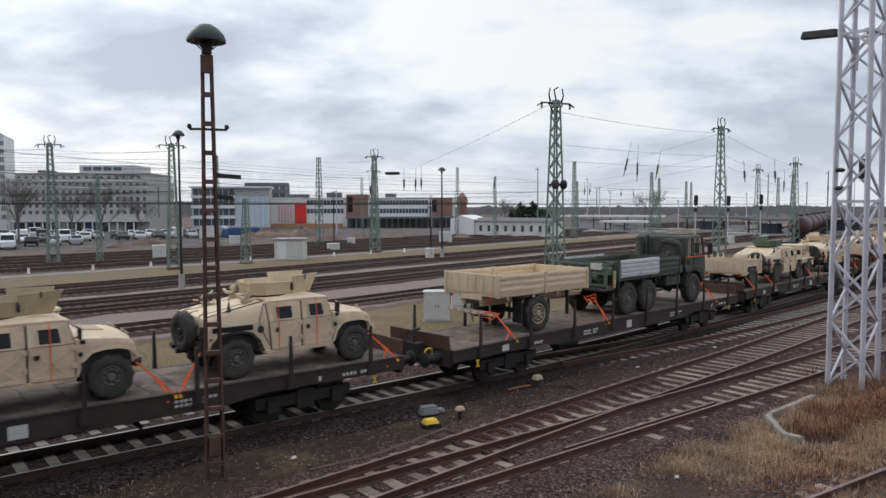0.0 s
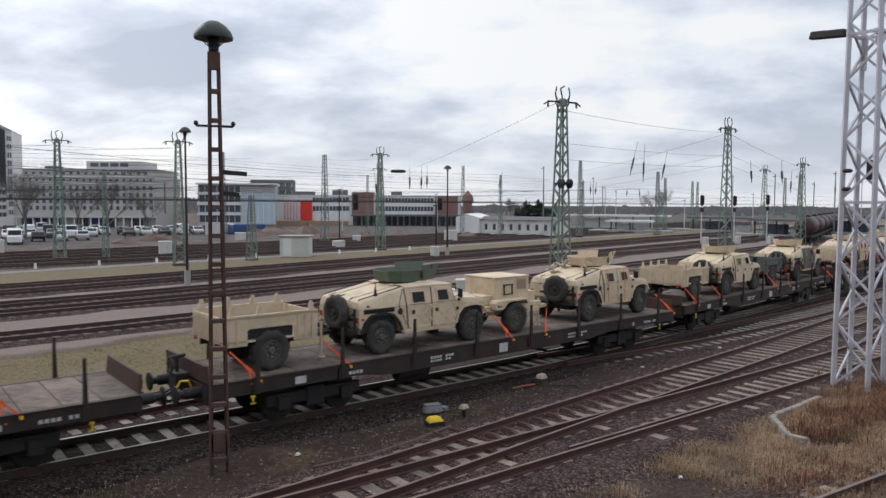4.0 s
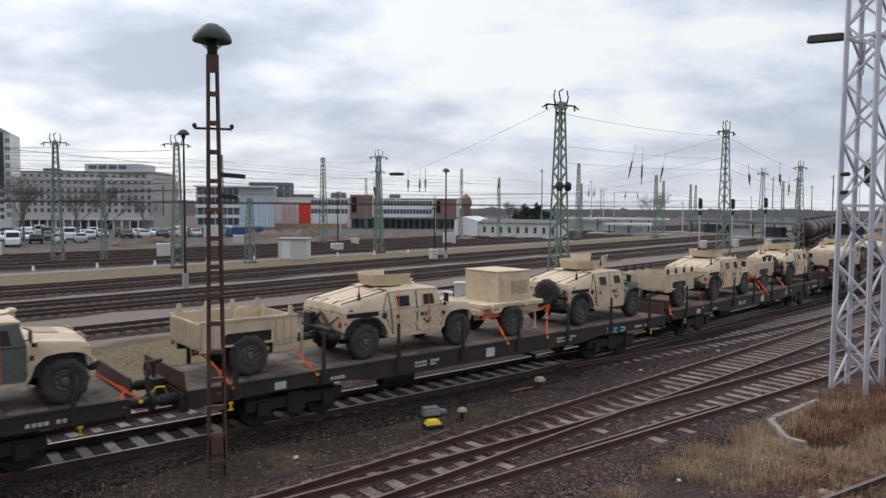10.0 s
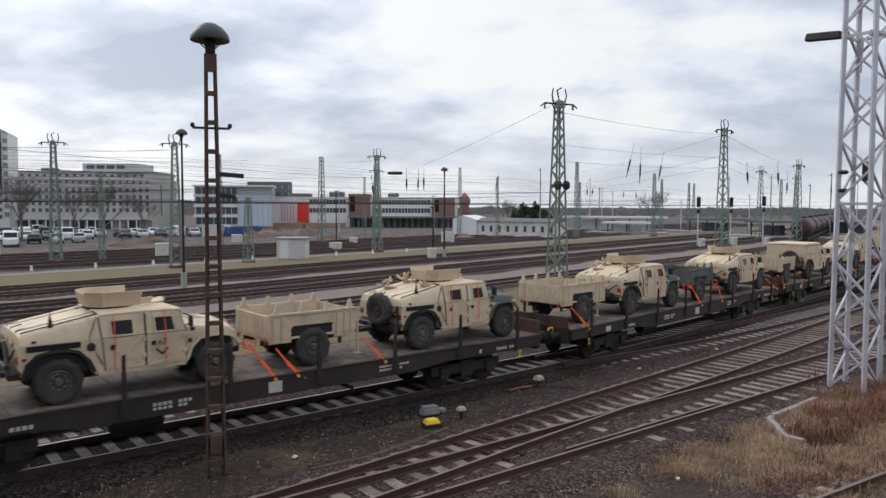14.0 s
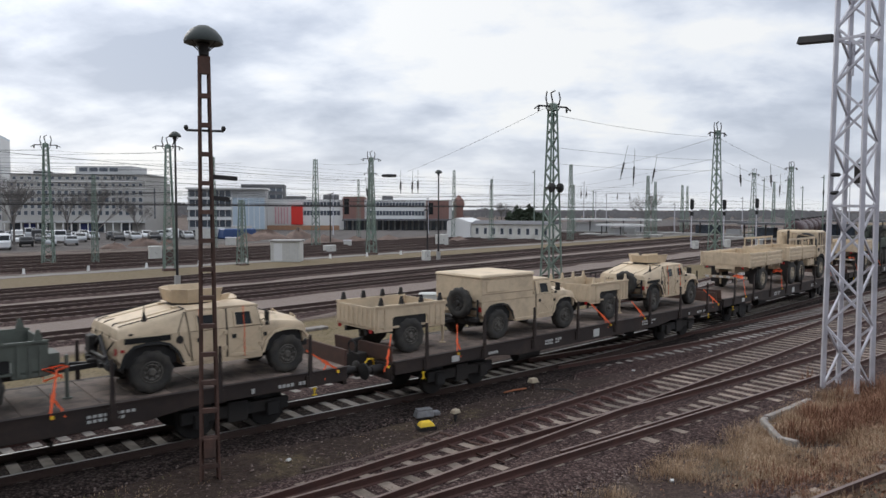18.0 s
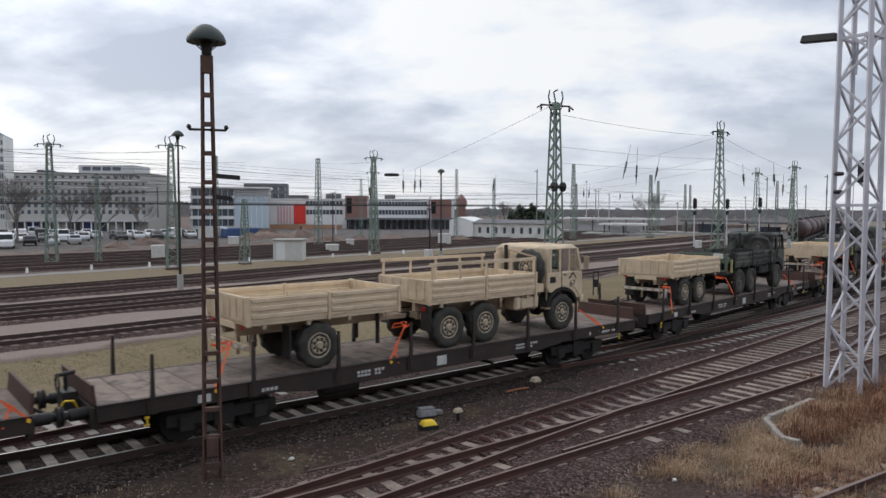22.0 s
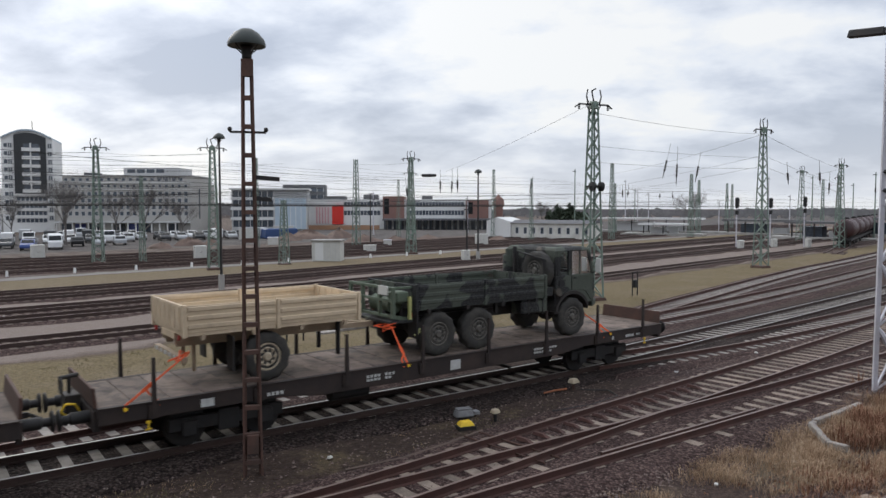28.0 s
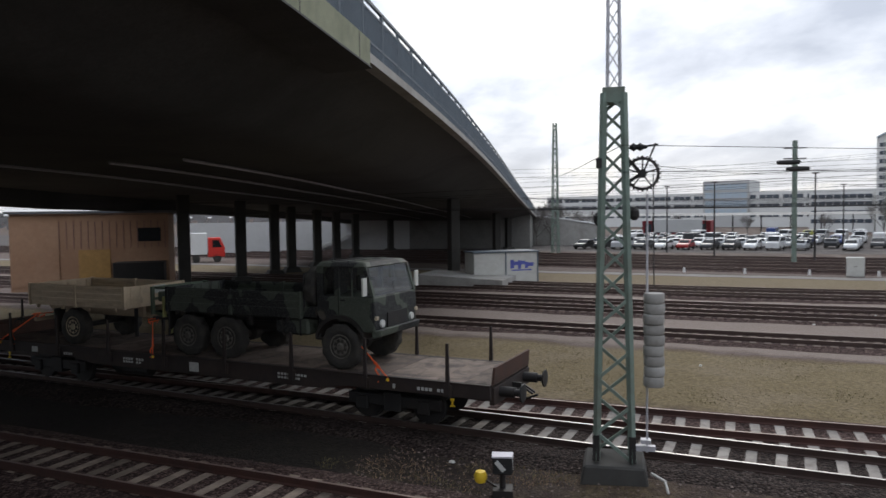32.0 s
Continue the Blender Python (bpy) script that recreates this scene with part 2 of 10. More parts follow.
def clear_glass(name):
    m = bpy.data.materials.new(name)
    m.use_nodes = True
    t = m.node_tree
    nodes_of(t)
    see = node(t, "ShaderNodeBsdfTransparent", {"Color": (0.72, 0.76, 0.76, 1)})
    shine = node(t, "ShaderNodeBsdfGlossy", {"Color": (0.9, 0.9, 0.9, 1), "Roughness": 0.08})
    mix = node(t, "ShaderNodeMixShader", {0: node(t, "ShaderNodeFresnel", {"IOR": 1.5}).outputs[0], 1: see.outputs[0], 2: shine.outputs[0]})
    t.links.new(mix.outputs[0], node(t, "ShaderNodeOutputMaterial").inputs[0])
    return m


CLEAR = clear_glass("clear_pane")
LAMPG = paint("lamp_lens", (0.6, 0.6, 0.58), 0.2, vary=0.1, dirt_amount=0.1)
REDLENS = paint("red_lens", (0.35, 0.02, 0.02), 0.3)
TANWHEEL = paint("dusty_wheel_hub", (0.42, 0.35, 0.25), 0.7, vary=0.2, dirt=(0.15, 0.11, 0.08), dirt_amount=0.4, dirt_scale=3)
RAIL_SIDE = paint("rail_steel_rust", (0.072, 0.032, 0.025), 0.75, vary=0.3, dirt=(0.03, 0.022, 0.02), dirt_amount=0.4, dirt_scale=1)
RAIL_TOP = paint("rail_polished", (0.36, 0.34, 0.325), 0.42, 0.8, vary=0.15, dirt=(0.2, 0.15, 0.1), dirt_amount=0.15, bump=0.03)
RAIL_DULL = paint("rail_dull_top", (0.20, 0.145, 0.125), 0.5, 0.5, vary=0.2, dirt=(0.09, 0.05, 0.04), dirt_amount=0.5, bump=0.05)
CONC_SLEEPER = paint("concrete_sleeper", (0.27, 0.245, 0.22), 0.9, vary=0.15, dirt=(0.09, 0.07, 0.06), dirt_amount=0.6, dirt_scale=2.5, bump=0.3, each=0.22)
WOOD_SLEEPER = paint("weathered_sleeper", (0.225, 0.178, 0.142), 0.9, vary=0.3, dirt=(0.075, 0.055, 0.045), dirt_amount=0.75, dirt_scale=2.2, bump=0.4, each=0.35)
DARK_SLEEPER = paint("dark_sleeper", (0.115, 0.082, 0.066), 0.9, vary=0.3, dirt=(0.05, 0.04, 0.035), dirt_amount=0.4, bump=0.4)
BALLAST_DARK = stones("oily_ballast", (0.014, 0.010, 0.009), (0.043, 0.030, 0.026), (0.100, 0.078, 0.068))
BALLAST = stones("ballast", (0.029, 0.0168, 0.0152), (0.083, 0.0515, 0.0455), (0.178, 0.125, 0.112))
MAST_GREEN = paint("green_mast_paint", (0.17, 0.225, 0.19), 0.7, vary=0.2, dirt=(0.11, 0.085, 0.06), dirt_amount=0.45, dirt_scale=1.2)
MAST_GREY = paint("galvanised_mast", (0.50, 0.49, 0.53), 0.55, 0.2, vary=0.15, dirt=(0.25, 0.24, 0.23), dirt_amount=0.3)
MAST_RUST = paint("rusted_mast", (0.105, 0.058, 0.045), 0.85, vary=0.35, dirt=(0.045, 0.035, 0.03), dirt_amount=0.6, dirt_scale=1.5, bump=0.3)
LAMP_GREEN = paint("dark_green_enamel", (0.020, 0.027, 0.023), 0.5, vary=0.2, dirt=(0.08, 0.075, 0.06), dirt_amount=0.3)
CONCRETE = paint("concrete", (0.34, 0.33, 0.31), 0.9, vary=0.15, dirt=(0.15, 0.13, 0.11), dirt_amount=0.45, dirt_scale=0.5, bump=0.2, fine=15)
RAIL_DARK = paint("rail_dark_rust", (0.044, 0.026, 0.021), 0.75, vary=0.3, dirt=(0.06, 0.035, 0.027), dirt_amount=0.4, dirt_scale=1)
CONC_BLACK = paint("blackened_concrete", (0.048, 0.046, 0.042), 0.9, vary=0.25, dirt=(0.025, 0.024, 0.022), dirt_amount=0.5, bump=0.2)
# concrete toned dark to put the shade under the bridge into its colour
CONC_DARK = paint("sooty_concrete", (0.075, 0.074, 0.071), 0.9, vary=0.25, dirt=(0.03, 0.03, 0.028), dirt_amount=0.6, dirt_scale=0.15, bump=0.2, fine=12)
RAMPWALL = paint("weathered_ramp_concrete", (0.20, 0.195, 0.185), 0.9, vary=0.2, dirt=(0.09, 0.085, 0.08), dirt_amount=0.5, dirt_scale=0.2, bump=0.2, fine=8)
CONC_MOSS = paint("mossy_concrete", (0.24, 0.25, 0.17), 0.9, vary=0.2, dirt=(0.10, 0.11, 0.07), dirt_amount=0.5, dirt_scale=0.8, bump=0.2)
RAILING = paint("blue_grey_railing", (0.10, 0.125, 0.15), 0.6, vary=0.15)
PLASTER = paint("pale_plaster", (0.66, 0.65, 0.63), 0.9, vary=0.06, dirt_amount=0.2, dirt_scale=0.08, scale=0.2, bump=0.03, fine=2)
PLASTER_G = paint("grey_plaster", (0.47, 0.47, 0.465), 0.9, vary=0.06, dirt_amount=0.25, dirt_scale=0.06, scale=0.2, bump=0.03, fine=2)
WHITEWALL = paint("white_render", (0.68, 0.68, 0.665), 0.85, vary=0.05, dirt_amount=0.15, dirt_scale=0.1, scale=0.3, bump=0.03, fine=3)
BRICK = paint("brown_brick", (0.23, 0.13, 0.11), 0.9, vary=0.15, dirt_amount=0.2, dirt_scale=0.2, scale=0.5, bump=0.05, fine=6)
REDPANEL = paint("red_panel", (0.62, 0.035, 0.025), 0.5, vary=0.08, dirt_amount=0.1)
BLUEPANEL = paint("pale_blue_panel", (0.42, 0.50, 0.57), 0.5, vary=0.12, dirt_amount=0.1)
ROOF = paint("roof_felt", (0.13, 0.13, 0.135), 0.9, vary=0.15)
ORANGEB = paint("orange_wood", (0.36, 0.215, 0.135), 0.85, vary=0.15, dirt=(0.25, 0.12, 0.06), dirt_amount=0.4, dirt_scale=0.3)
BARK = paint("bark", (0.15, 0.135, 0.125), 0.9, vary=0.3)
LEAF = paint("dark_foliage", (0.035, 0.048, 0.028), 0.8, vary=0.4)
CABINET = paint("pale_cabinet", (0.54, 0.535, 0.50), 0.6, vary=0.06, dirt=(0.35, 0.33, 0.28), dirt_amount=0.3, dirt_scale=2)
# ---- building blocks ----
UX, UY = 0.773, 0.634  # along the railway
TURN = math.degrees(math.atan2(UY, UX))


def P(s, d, z=0.0):
    """A place s metres along the railway and d metres across it."""
    return Vector((s * UX - d * UY, s * UY + d * UX, z))


def along(s, d, z=0.0, turn=0.0):
    return Matrix.Translation(P(s, d, z)) @ pose(0, 0, 0, 0, 0, TURN + turn)


class Shape:
    """Vertices and faces, gathered for one mesh."""

    def __init__(self):
        self.v, self.f = [], []

    def add(self, vs, fs):
        o = len(self.v)
        self.v += [tuple(p) for p in vs]
        self.f += [tuple(i + o for i in f) for f in fs]
        return self

    def hexa(self, p):
        return self.add(p, [(0, 3, 2, 1), (4, 5, 6, 7), (0, 1, 5, 4), (1, 2, 6, 5), (2, 3, 7, 6), (3, 0, 4, 7)])

    def box(self, x0, x1, y0, y1, z0, z1):
        return self.hexa([(x0, y0, z0), (x1, y0, z0), (x1, y1, z0), (x0, y1, z0), (x0, y0, z1), (x1, y0, z1), (x1, y1, z1), (x0, y1, z1)])

    def frustum(self, lo, hi, z0, z1):
        (a, b, c, d), (e, f, g, h) = lo, hi
        return self.hexa([(a, c, z0), (b, c, z0), (b, d, z0), (a, d, z0), (e, g, z1), (f, g, z1), (f, h, z1), (e, h, z1)])

    def side(self, outline, y0, y1):
        """An outline in x and z, drawn out from y0 to y1."""
        n = len(outline)
        vs = [(x, y0, z) for x, z in outline] + [(x, y1, z) for x, z in outline]
        return self.add(vs, [tuple(range(n)), tuple(range(2 * n - 1, n - 1, -1))] + [(i, i + n, (i + 1) % n + n, (i + 1) % n) for i in range(n)])

    def tube(self, a, b, r0, r1=None, seg=8, caps=True):
        a, b = Vector(a), Vector(b)
        r1 = r0 if r1 is None else r1
        w = (b - a).normalized()
        e1 = w.orthogonal().normalized()
        e2 = w.cross(e1)
        vs = [a + (e1 * math.cos(k * 2 * math.pi / seg) + e2 * math.sin(k * 2 * math.pi / seg)) * r0 for k in range(seg)]
        vs += [b + (e1 * math.cos(k * 2 * math.pi / seg) + e2 * math.sin(k * 2 * math.pi / seg)) * r1 for k in range(seg)]
        fs = [(k, (k + 1) % seg, (k + 1) % seg + seg, k + seg) for k in range(seg)]
        if caps:
            fs += [tuple(range(seg - 1, -1, -1)), tuple(range(seg, 2 * seg))]
        return self.add(vs, fs)

    def bar(self, a, b, w, h=None, up=(0, 0, 1)):
        """A straight bar of rectangular section from a to b."""
        a, b, h = Vector(a), Vector(b), w if h is None else h
        ax = (b - a).normalized()
        sd = ax.cross(Vector(up))
        sd = ax.orthogonal().normalized() if sd.length < 1e-4 else sd.normalized()
        tp = sd.cross(ax)
        s2, t2 = sd * w / 2, tp * h / 2
        return self.hexa([a - s2 - t2, a + s2 - t2, b + s2 - t2, b - s2 - t2, a - s2 + t2, a + s2 + t2, b + s2 + t2, b - s2 + t2])

    def lathe(self, prof, seg=20, axis="z", at=(0, 0, 0), ring=False):
        """A profile of (radius, height) turned round an axis; ring: the profile closes on itself and leaves the middle open."""
        prof = list(prof) + [prof[0]] if ring else prof
        vs, fs = [], []
        for r, h in prof:
            for k in range(seg):
                a = k * 2 * math.pi / seg
                c, s = r * math.cos(a), r * math.sin(a)
                p = (c, s, h) if axis == "z" else (c, h, s) if axis == "y" else (h, c, s)
                vs.append((p[0] + at[0], p[1] + at[1], p[2] + at[2]))
        for i in range(len(prof) - 1):
            for k in range(seg):
                q = (i * seg + k, i * seg + (k + 1) % seg, (i + 1) * seg + (k + 1) % seg, (i + 1) * seg + k)
                fs.append(q)
        if not ring:
            fs += [tuple(range(seg - 1, -1, -1)), tuple(range((len(prof) - 1) * seg, len(prof) * seg))]
        return self.add(vs, fs)

    def mesh(self, name, mat, bevel=0.0, smooth=False):
        me = bpy.data.meshes.new(name)
        me.from_pydata(self.v, [], self.f)
        bm = bmesh.new()
        bm.from_mesh(me)
        bmesh.ops.recalc_face_normals(bm, faces=bm.faces)
        if bevel:
            es = [e for e in bm.edges if len(e.link_faces) == 2 and e.calc_face_angle(0) > 0.6]
            bmesh.ops.bevel(bm, geom=es, offset=bevel, segments=1, profile=0.6, affect="EDGES", clamp_overlap=True)
        if smooth:
            for f in bm.faces:
                f.smooth = True
            for e in bm.edges:
                if len(e.link_faces) == 2 and e.calc_face_angle(0) > 0.7:
                    e.smooth = False
        bm.to_mesh(me)
        bm.free()
        for m in mat if isinstance(mat, (list, tuple)) else [mat]:
            me.materials.append(m)
        return me


def part(name, shape, mat, parent, label="", bevel=0.0, smooth=False, m=None):
    """One mesh under a thing or a part; m: its pose there. shape may be a mesh already made."""
    me = shape if isinstance(shape, bpy.types.Mesh) else shape.mesh(name, mat, bevel, smooth)
    ob = new(name, me)
    ob.parent = parent
    if m is not None:
        ob.matrix_basis = m
    if label:
        tagged(ob, label)
    return ob


def thing(name, label, category, m=None, group="", kind=""):
    ob = new(name)
    ob.empty_display_size = 0.2
    if m is not None:
        ob.matrix_basis = m
    return tagged(ob, label, category, group, kind)


def solid(name, shape, mat, label, category, m=None, group="", kind="", bevel=0.0, smooth=False):
    ob = new(name, shape.mesh(name, mat, bevel, smooth))
    if m is not None:
        ob.matrix_basis = m
    return tagged(ob, label, category, group, kind)


# ---- ground ----
def ground_material():
    m = bpy.data.materials.new("yard_ground")
    m.use_nodes = True
    t = m.node_tree
    nodes_of(t)
    co = node(t, "ShaderNodeTexCoord").outputs["Object"]
    turned = node(t, "ShaderNodeMapping", {0: co, 2: (0, 0, radians(-TURN))}).outputs[0]
    xyz = node(t, "ShaderNodeSeparateXYZ", {0: turned})
    wob = node(t, "ShaderNodeTexNoise", {"Vector": co, "Scale": 0.35, "Detail": 6.0, "Roughness": 0.65}).outputs[0]
    wob2 = node(t, "ShaderNodeTexNoise", {"Vector": co, "Scale": 0.06, "Detail": 3.0}).outputs[0]
    d = mathn(t, "ADD", xyz.outputs[1], mathn(t, "MULTIPLY", mathn(t, "SUBTRACT", wob, 0.5), 3.0))
    # the yard spreads towards positive s, so the strips lean outwards there
    lean = mathn(t, "MULTIPLY", mathn(t, "MAXIMUM", mathn(t, "SUBTRACT", xyz.outputs[0], 5.0), 0.0), 0.17)
    far_d = mathn(t, "SUBTRACT", d, lean)
    grit = node(t, "ShaderNodeTexNoise", {"Vector": co, "Scale": 30.0, "Detail": 5.0, "Roughness": 0.7}).outputs[0]
    tuft = node(t, "ShaderNodeTexNoise", {"Vector": co, "Scale": 7.0, "Detail": 7.0, "Roughness": 0.7}).outputs[0]
    gravel, hgt = stone_layer(t, co, (0.029, 0.0168, 0.0152), (0.083, 0.0515, 0.0455), (0.178, 0.125, 0.112), 17.0)
    soil = ramp(t, tuft, [(0.3, (0.018, 0.0118, 0.0095)), (0.55, (0.049, 0.033, 0.025)), (0.8, (0.098, 0.069, 0.049))])
    turf = ramp(t, tuft, [(0.28, (0.068, 0.051, 0.028)), (0.5, (0.142, 0.109, 0.058)), (0.75, (0.22, 0.168, 0.094))])
    dry = ramp(t, tuft, [(0.28, (0.080, 0.062, 0.038)), (0.5, (0.158, 0.122, 0.074)), (0.75, (0.24, 0.187, 0.117))])
    fines = ramp(t, grit, [(0.3, (0.125, 0.096, 0.083)), (0.5, (0.21, 0.168, 0.144)), (0.7, (0.29, 0.246, 0.215))])
    rubble = ramp(t, wob, [(0.3, (0.055, 0.040, 0.034)), (0.5, (0.125, 0.095, 0.078)), (0.7, (0.20, 0.165, 0.14))])
    asphalt = ramp(t, wob, [(0.3, (0.060, 0.053, 0.050)), (0.5, (0.095, 0.085, 0.080)), (0.75, (0.15, 0.13, 0.12))])
    pale = ramp(t, grit, [(0.3, (0.16, 0.145, 0.135)), (0.7, (0.27, 0.255, 0.24))])

    def band(x, a, b, soft=0.6):
        up = node(t, "ShaderNodeMapRange", {0: x, 1: a - soft, 2: a + soft}).outputs[0]
        down = node(t, "ShaderNodeMapRange", {0: x, 1: b - soft, 2: b + soft, 3: 1.0, 4: 0.0}).outputs[0]
        return mathn(t, "MULTIPLY", up, down)

    def over(a, b, f):
        return node(t, "ShaderNodeMix", {"Factor": f, "A": a, "B": b}, data_type="RGBA").outputs[2]

    col = over(gravel, soil, ramp(t, wob2, [(0.42, (0, 0, 0)), (0.6, (1, 1, 1))]))
    here = node(t, "ShaderNodeMapRange", {0: xyz.outputs[0], 1: 13.0, 2: 18.0, 3: 1.0, 4: 0.0}).outputs[0]
    col = over(col, soil, mathn(t, "MULTIPLY", band(d, 12.6, 15.9, 0.7), here))
    mossy = mathn(t, "MULTIPLY", mathn(t, "MULTIPLY", band(d, 12.6, 15.6), here), ramp(t, wob, [(0.52, (0, 0, 0)), (0.66, (0.55, 0.55, 0.55))]))
    col = over(col, turf, mossy)
    col = over(col, turf, band(far_d, 21.6, 30.4, 0.5))
    col = over(col, dry, mathn(t, "MULTIPLY", band(far_d, 21.6, 30.4), ramp(t, wob, [(0.47, (0, 0, 0)), (0.62, (1, 1, 1))])))
    col = over(col, fines, mathn(t, "MULTIPLY", mathn(t, "ADD", band(far_d, 31.0, 56.6, 0.6), mathn(t, "MULTIPLY", band(far_d, 69.0, 93.0, 0.6), 0.5)), 0.9))
    col = over(col, dry, band(far_d, 56.6, 66.3, 0.8))
    # shade under and beside the bridge, put into the ground colour as near-black
    under_shade = node(t, "ShaderNodeMapRange", {0: xyz.outputs[0], 1: -10.0, 2: -3.0, 3: 0.9, 4: 0.0}).outputs[0]
    shade_tone = ramp(t, tuft, [(0.3, (0.007, 0.006, 0.005)), (0.6, (0.018, 0.015, 0.0125)), (0.85, (0.04, 0.033, 0.027))])
    col = over(col, shade_tone, mathn(t, "MULTIPLY", band(d, -40.0, 16.0, 0.6), under_shade))
    col = over(col, pale, band(far_d, 66.4, 68.6, 0.3))
    col = over(col, dry, mathn(t, "MULTIPLY", band(d, -30.0, 9.0, 0.5), ramp(t, wob, [(0.46, (0, 0, 0)), (0.64, (0.7, 0.7, 0.7))])))
    col = over(col, rubble, mathn(t, "MULTIPLY", band(far_d, 92.0, 400.0, 3.0), 0.8))
    col = over(col, asphalt, band(far_d, 104.0, 175.0, 2.0))
    bm = node(t, "ShaderNodeBump", {"Strength": 0.7, "Distance": 0.05, "Height": hgt})
    bsdf = node(t, "ShaderNodeBsdfPrincipled", {"Base Color": col, "Roughness": 0.95, "Normal": bm.outputs[0], "Specular IOR Level": 0.2})
    t.links.new(bsdf.outputs[0], node(t, "ShaderNodeOutputMaterial").inputs[0])
    return m


def ground():
    g = Shape()
    xs = [-4000, -1500, -600, -300, -180] + list(np.arange(-120, 121, 1.5)) + [180, 300, 600, 1500, 4000]
    ys = [-4000, -1000, -300, -100, -40] + list(np.arange(-12, 60, 1.0)) + [64, 70, 78, 90, 105, 130, 170, 230, 300, 600, 1500, 4000]
    vs = []
    for d in ys:
        for s in xs:
            z = -0.28
            if abs(s) < 130 and -14 < d < 62:
                z += 0.09 * noise.noise((s * 0.25, d * 0.25, 1.3)) + 0.04 * noise.noise((s * 0.9, d * 0.9, 5.3))
                z += 0.75 * max(0.0, min(1.0, (8.8 - d) / 6.0)) * max(0.0, min(1.0, (s - 6.0) / 8.0))
            vs.append(P(s, d, z))
    n = len(xs)
    fs = [(j * n + i, j * n + i + 1, (j + 1) * n + i + 1, (j + 1) * n + i) for j in range(len(ys) - 1) for i in range(n - 1)]
    g.add(vs, fs)
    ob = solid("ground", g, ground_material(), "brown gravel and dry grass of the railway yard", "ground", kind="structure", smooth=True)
    return ob


ground()


# ---- tracks ----
class Line:
    """A way on the plan through (s, d) knots, smoothed; measured by its length from s = 0."""

    def __init__(self, knots, soft=12):
        k = np.array(knots, float)
        s = np.arange(k[0, 0], k[-1, 0] + 0.25, 0.25)
        d = np.interp(s, k[:, 0], k[:, 1])
        if soft:
            w = np.ones(2 * soft + 1) / (2 * soft + 1)
            for _ in range(3):
                ext = np.r_[d[0] + (d[1] - d[0]) * np.arange(-soft, 0), d, d[-1] + (d[-1] - d[-2]) * np.arange(1, soft + 1)]
                d = np.convolve(ext, w, "valid")
        self.s, self.d = s, d
        x, y = s * UX - d * UY, s * UY + d * UX
        self.x, self.y = x, y
        a = np.r_[0, np.cumsum(np.hypot(np.diff(x), np.diff(y)))]
        self.a = a - np.interp(0, s, a)
        self.h = np.unwrap(np.arctan2(np.gradient(y), np.gradient(x)))

    def at(self, a, off=0.0, z=0.0):
        x, y, h = (np.interp(a, self.a, c) for c in (self.x, self.y, self.h))
        return Vector((x - math.sin(h) * off, y + math.cos(h) * off, z))

    def heading(self, a):
        return math.degrees(np.interp(a, self.a, self.h))

    def place(self, a, off=0.0, z=0.0):
        return Matrix.Translation(self.at(a, off, z)) @ pose(0, 0, 0, 0, 0, self.heading(a))


MAIN = Line([(-260, 17.4), (0, 17.4), (12, 17.4), (17, 17.42), (20, 17.55), (24, 17.9), (29, 18.5), (34.5, 19.1), (42, 20.0), (50, 20.9),
             (60, 22.1), (75, 23.9), (100, 27.0), (140, 32.5), (200, 42.0), (300, 60)])
RAILPROF = [(-0.07, -0.17), (0.07, -0.17), (0.07, -0.155), (0.012, -0.135), (0.012, -0.04), (0.036, -0.028), (0.036, -0.001), (-0.036, -0.001), (-0.036, -0.028),
            (-0.012, -0.04), (-0.012, -0.135), (-0.07, -0.155)]


def sweep(line, a0, a1, step, prof, off=0.0, z=0.0):
    """A section drawn along a line."""
    g = Shape()
    n = max(1, round((a1 - a0) / step))
    k = len(prof)
    for i in range(n + 1):
        a = a0 + (a1 - a0) * i / n
        g.v += [tuple(line.at(a, off + y, z + h)) for y, h in prof]
    for i in range(n):
        g.f += [(i * k + j, i * k + (j + 1) % k, (i + 1) * k + (j + 1) % k, (i + 1) * k + j) for j in range(k)]
    g.f += [tuple(range(k)), tuple(range((n + 1) * k - 1, n * k - 1, -1))]
    return g


SLEEPERS = []


def track(line, a0, a1, pieces, mat, top, label, step=2.0, gap=0.6, z=0.0, bed=True, thick=True, long=2.5, ball=BALLAST, half=1.5, web=RAIL_SIDE, cover=-0.176):
    """Rails and ballast now; the sleepers are noted and laid last."""
    tr = thing("railway_track", label, "railway track", group="tracks of the yard", kind="structure")
    if bed:
        part("ballast_bed", sweep(line, a0, a1, step, [(-half - 0.8, -0.36), (-half, min(cover, -0.15)), (-1.15, cover), (-0.92, cover), (-0.84, -0.176), (1.2, -0.176), (half, -0.185), (half + 0.8, -0.36)], z=z), ball, tr, "red-brown ballast bed")
    for off in (-0.75, 0.75):
        if thick:
            rl = part("rail", sweep(line, a0, a1, step, RAILPROF, off, z), web, tr)
            part("rail_head", sweep(line, a0, a1, step, [(-0.034, 0), (0.034, 0), (0.034, 0.004), (-0.034, 0.004)], off, z), top, rl)
        else:
            rl = part("rail", sweep(line, a0, a1, step, [(-0.05, -0.17), (0.05, -0.17), (0.036, -0.001), (-0.036, -0.001)], off, z), web, tr)
            part("rail_head", sweep(line, a0, a1, step, [(-0.034, 0), (0.034, 0), (0.034, 0.004), (-0.034, 0.004)], off, z), top, rl)
    SLEEPERS.append((tr, line, a0, a1, pieces, mat, gap, z, long))
    return tr


